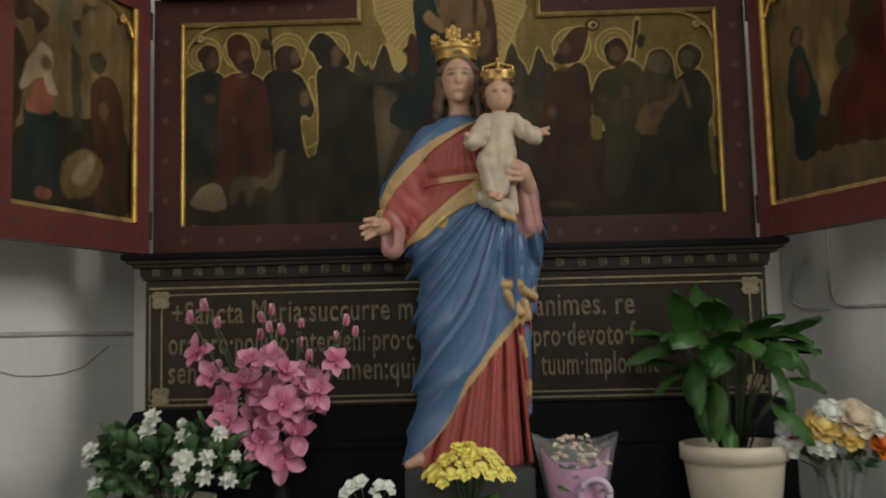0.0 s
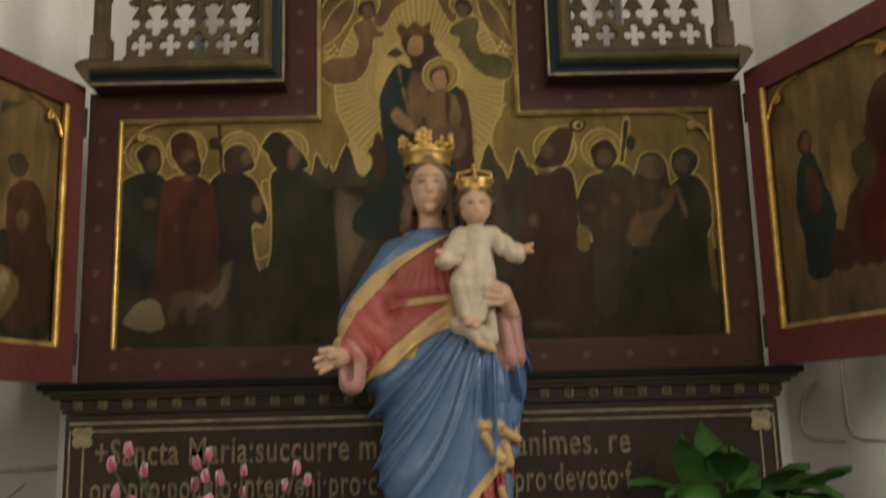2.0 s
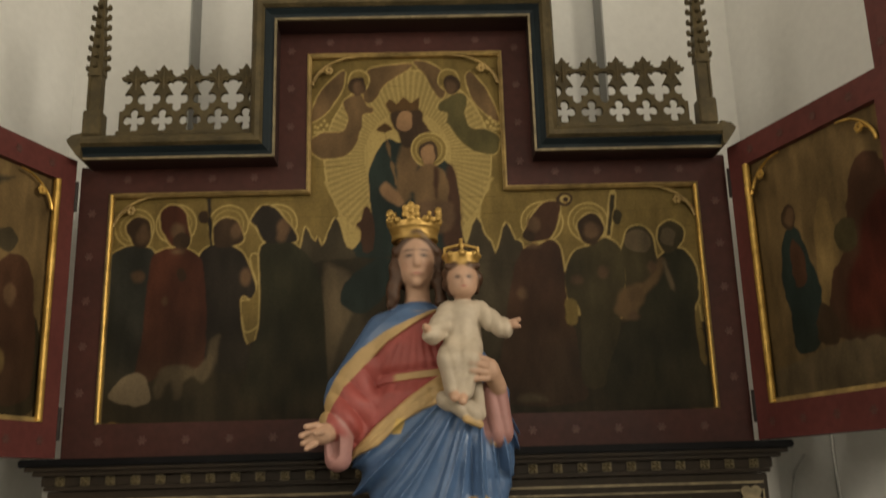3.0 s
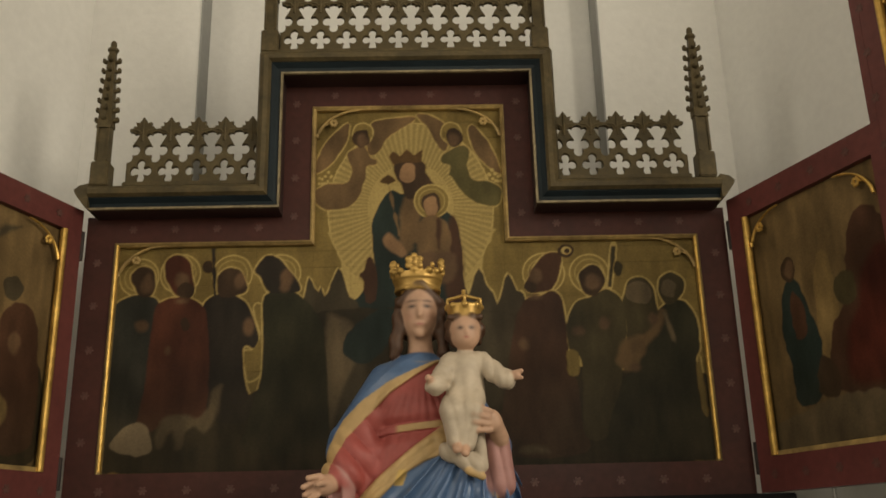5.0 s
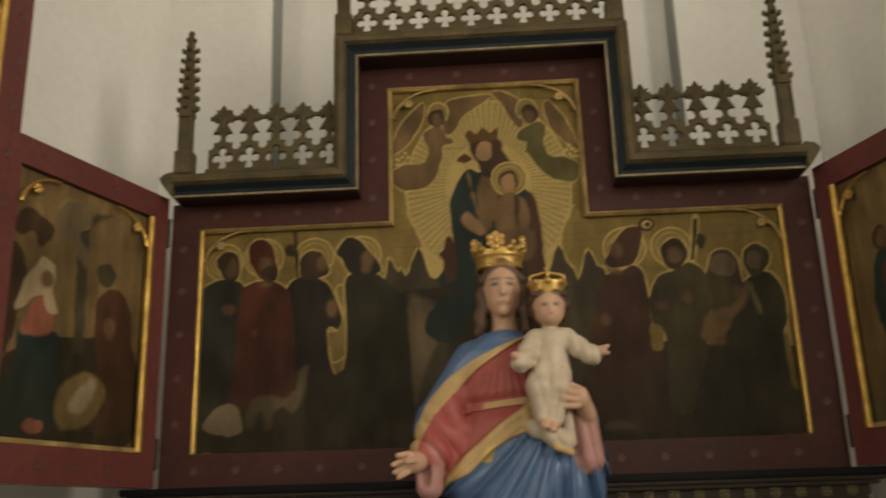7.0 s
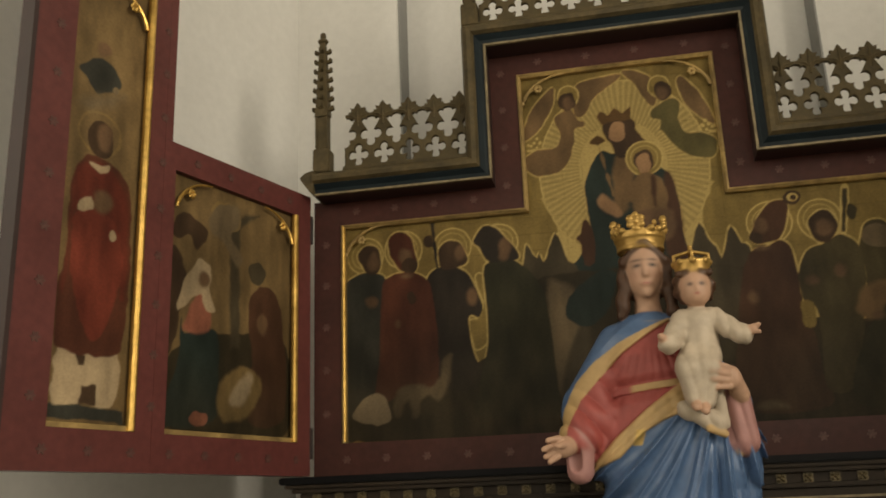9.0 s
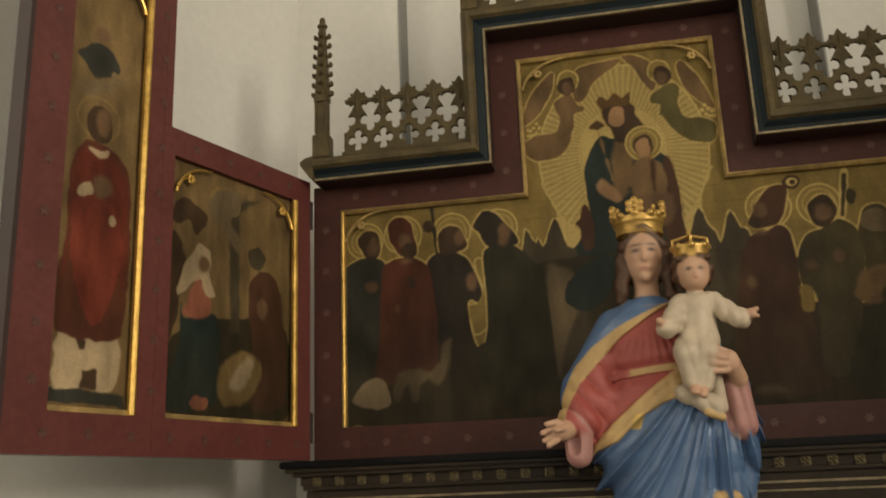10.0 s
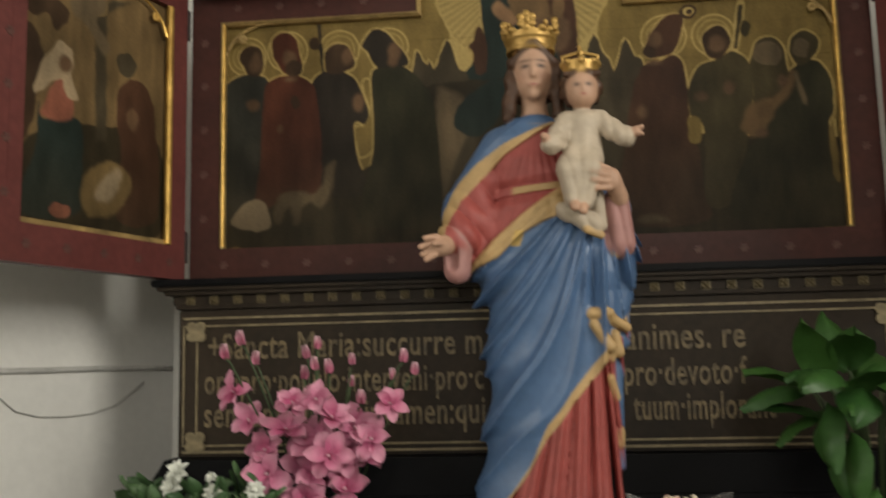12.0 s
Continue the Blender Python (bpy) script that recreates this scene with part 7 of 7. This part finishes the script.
# tip of each stalk (x, y, z over the table), the leaf's heading, and its size
STALKS = [
    (-0.075, -0.02, 0.430, -0.25, -0.25, 0.9, 1.05, 0), (-0.045, -0.05, 0.400, 0.05, -0.5, 0.8, 1.1, 1), (-0.110, -0.02, 0.420, -0.9, -0.3, 0.25, 1.0, 1),
    (-0.090, -0.06, 0.395, -0.5, -0.6, -0.5, 1.05, 1), (-0.06, -0.08, 0.345, -0.25, -0.35, -0.9, 0.95, 0), (0.020, -0.02, 0.430, 0.35, -0.3, 0.7, 0.95, 1),
    (0.060, -0.01, 0.440, 0.85, -0.2, 0.35, 0.95, 1), (0.090, -0.03, 0.415, 0.8, -0.2, -0.05, 0.95, 2), (0.070, -0.05, 0.390, 0.5, -0.6, -0.4, 1.0, 1),
    (0.110, 0.01, 0.395, 0.9, 0.1, 0.35, 0.75, 0), (0.125, -0.02, 0.345, 0.95, -0.1, 0.10, 0.70, 1), (0.060, -0.09, 0.300, 0.80, -0.35, -0.30, 0.95, 1),
    (-0.02, 0.03, 0.445, -0.1, 0.2, 0.9, 1.0, 0), (-0.075, -0.07, 0.330, -0.15, -0.3, -0.9, 0.85, 0), (-0.04, -0.03, 0.455, -0.05, -0.45, 0.75, 1.15, 1),
    (-0.085, 0.03, 0.415, -0.6, 0.1, 0.7, 1.0, 1), (0.035, -0.06, 0.410, 0.15, -0.7, 0.2, 1.05, 1), (-0.065, -0.06, 0.440, -0.35, -0.6, 0.3, 1.1, 1),
    (0.0, 0.04, 0.43, 0.2, 0.4, 0.6, 1.0, 1), (-0.03, -0.06, 0.420, -0.2, -0.8, 0.1, 1.1, 1), (0.045, 0.02, 0.425, 0.6, 0.1, 0.6, 0.95, 1), (-0.02, -0.07, 0.250, -0.1, -0.5, -0.5, 0.55, 0),
]
for k in range(10):
    a = k * 2.4
    STALKS.append((0.085 * math.cos(a), 0.05 * math.sin(a) - 0.02, 0.37 + 0.08 * rnd.random(), math.cos(a) * 0.6, math.sin(a) * 0.5 - 0.3, rnd.uniform(-0.3, 0.9), rnd.uniform(0.75, 1.0), k % 3))
for i, (x, y, z, dx, dy, dz, s, kind) in enumerate(STALKS):
    put("leaf", BIG[kind], lily, "", aim((x, y, z), (dx, dy, dz), rnd.uniform(-0.5, 0.5), s * 0.82))
    part("stalk", tube(bmesh.new(), [(x * 0.25, y * 0.25, 0.188), (x * 0.5, y * 0.5, 0.188 + (z - 0.188) * 0.55), (x * 0.85, y * 0.9, z - 0.02), (x, y, z)], 0.0032, 6, 0.7), STEM, lily, "", True)

# --- ranunculus bouquet in a glass vase ---
bunch = potted("ranunculus_bouquet", "bouquet of white, yellow and orange ranunculus in glass vase", "flowers", 0.815, -0.335)
part("vase", lathe(bmesh.new(), [(0.034, 0), (0.038, 0.004), (0.036, 0.05), (0.046, 0.13), (0.062, 0.175), (0.060, 0.175), (0.043, 0.128), (0.033, 0.05), (0.034, 0.008)], 32), VASE_GLASS, bunch, "dull greenish glass vase", True)


def ranunculus(at, d, r, material):
    petal = mesh_of(blade(r * 1.5, r * 1.25, 1.25, -0.25, 0.62), "petal", material, True)
    core = mesh_of(lathe(bmesh.new(), [(r * 0.1, -r * 0.5), (r * 0.6, -r * 0.2), (r * 0.62, r * 0.25), (r * 0.35, r * 0.55), (r * 0.05, r * 0.6)], 12), "flower", material, True)
    f = put("flower", core, bunch, "", aim(at, d, rnd.uniform(0, 6)))
    for n, lean, s in ((7, 50, 1.0), (6, 30, 0.92), (5, 12, 0.82)):
        for k in range(n):
            put("petal", petal, f, "", Matrix.Rotation(k * 2 * math.pi / n + lean, 4, "Z") @ Matrix.Translation((0, 0, -r * 0.45)) @ Matrix.Rotation(radians(lean), 4, "X") @ Matrix.Diagonal((s, s, s, 1)))
    part("stem", tube(bmesh.new(), [(at[0] * 0.1, at[1] * 0.1, 0.02), (at[0] * 0.35, at[1] * 0.4, 0.15), (at[0] * 0.9, at[1] * 0.9, at[2] - r)], 0.0022, 5), STEM, bunch, "", True)


for x, z, r, mat in ((-0.120, 0.205, 0.022, WHITE_PETAL), (-0.118, 0.245, 0.018, WHITE_PETAL), (-0.110, 0.228, 0.013, RED_PETAL), (-0.045, 0.250, 0.028, BUTTER_PETAL), (0.008, 0.225, 0.023, BUTTER_PETAL), (0.025, 0.262, 0.032, CREAM_PETAL), (-0.055, 0.212, 0.020, WHITE_PETAL), (-0.040, 0.197, 0.014, WHITE_PETAL), (0.082, 0.205, 0.025, ORANGE_PETAL), (-0.030, 0.275, 0.022, WHITE_PETAL), (0.065, 0.25, 0.022, WHITE_PETAL)):
    ranunculus((x, -0.05 + 0.15 * abs(x), z), (x * 5, -0.8, 0.5), r, mat)
for i in range(46):
    a = rnd.uniform(0, 6.28)
    x, z = 0.085 * math.cos(a) * rnd.uniform(0.3, 1), 0.205 + 0.055 * math.sin(a)
    put("leaf", LEAVES[i % 3], bunch, "", aim((x, rnd.uniform(-0.045, 0.04), z), (x * 8 + rnd.uniform(-0.4, 0.4), rnd.uniform(-0.7, 0.3), rnd.uniform(-0.3, 0.7)), rnd.uniform(0, 6), rnd.uniform(0.45, 0.75)))
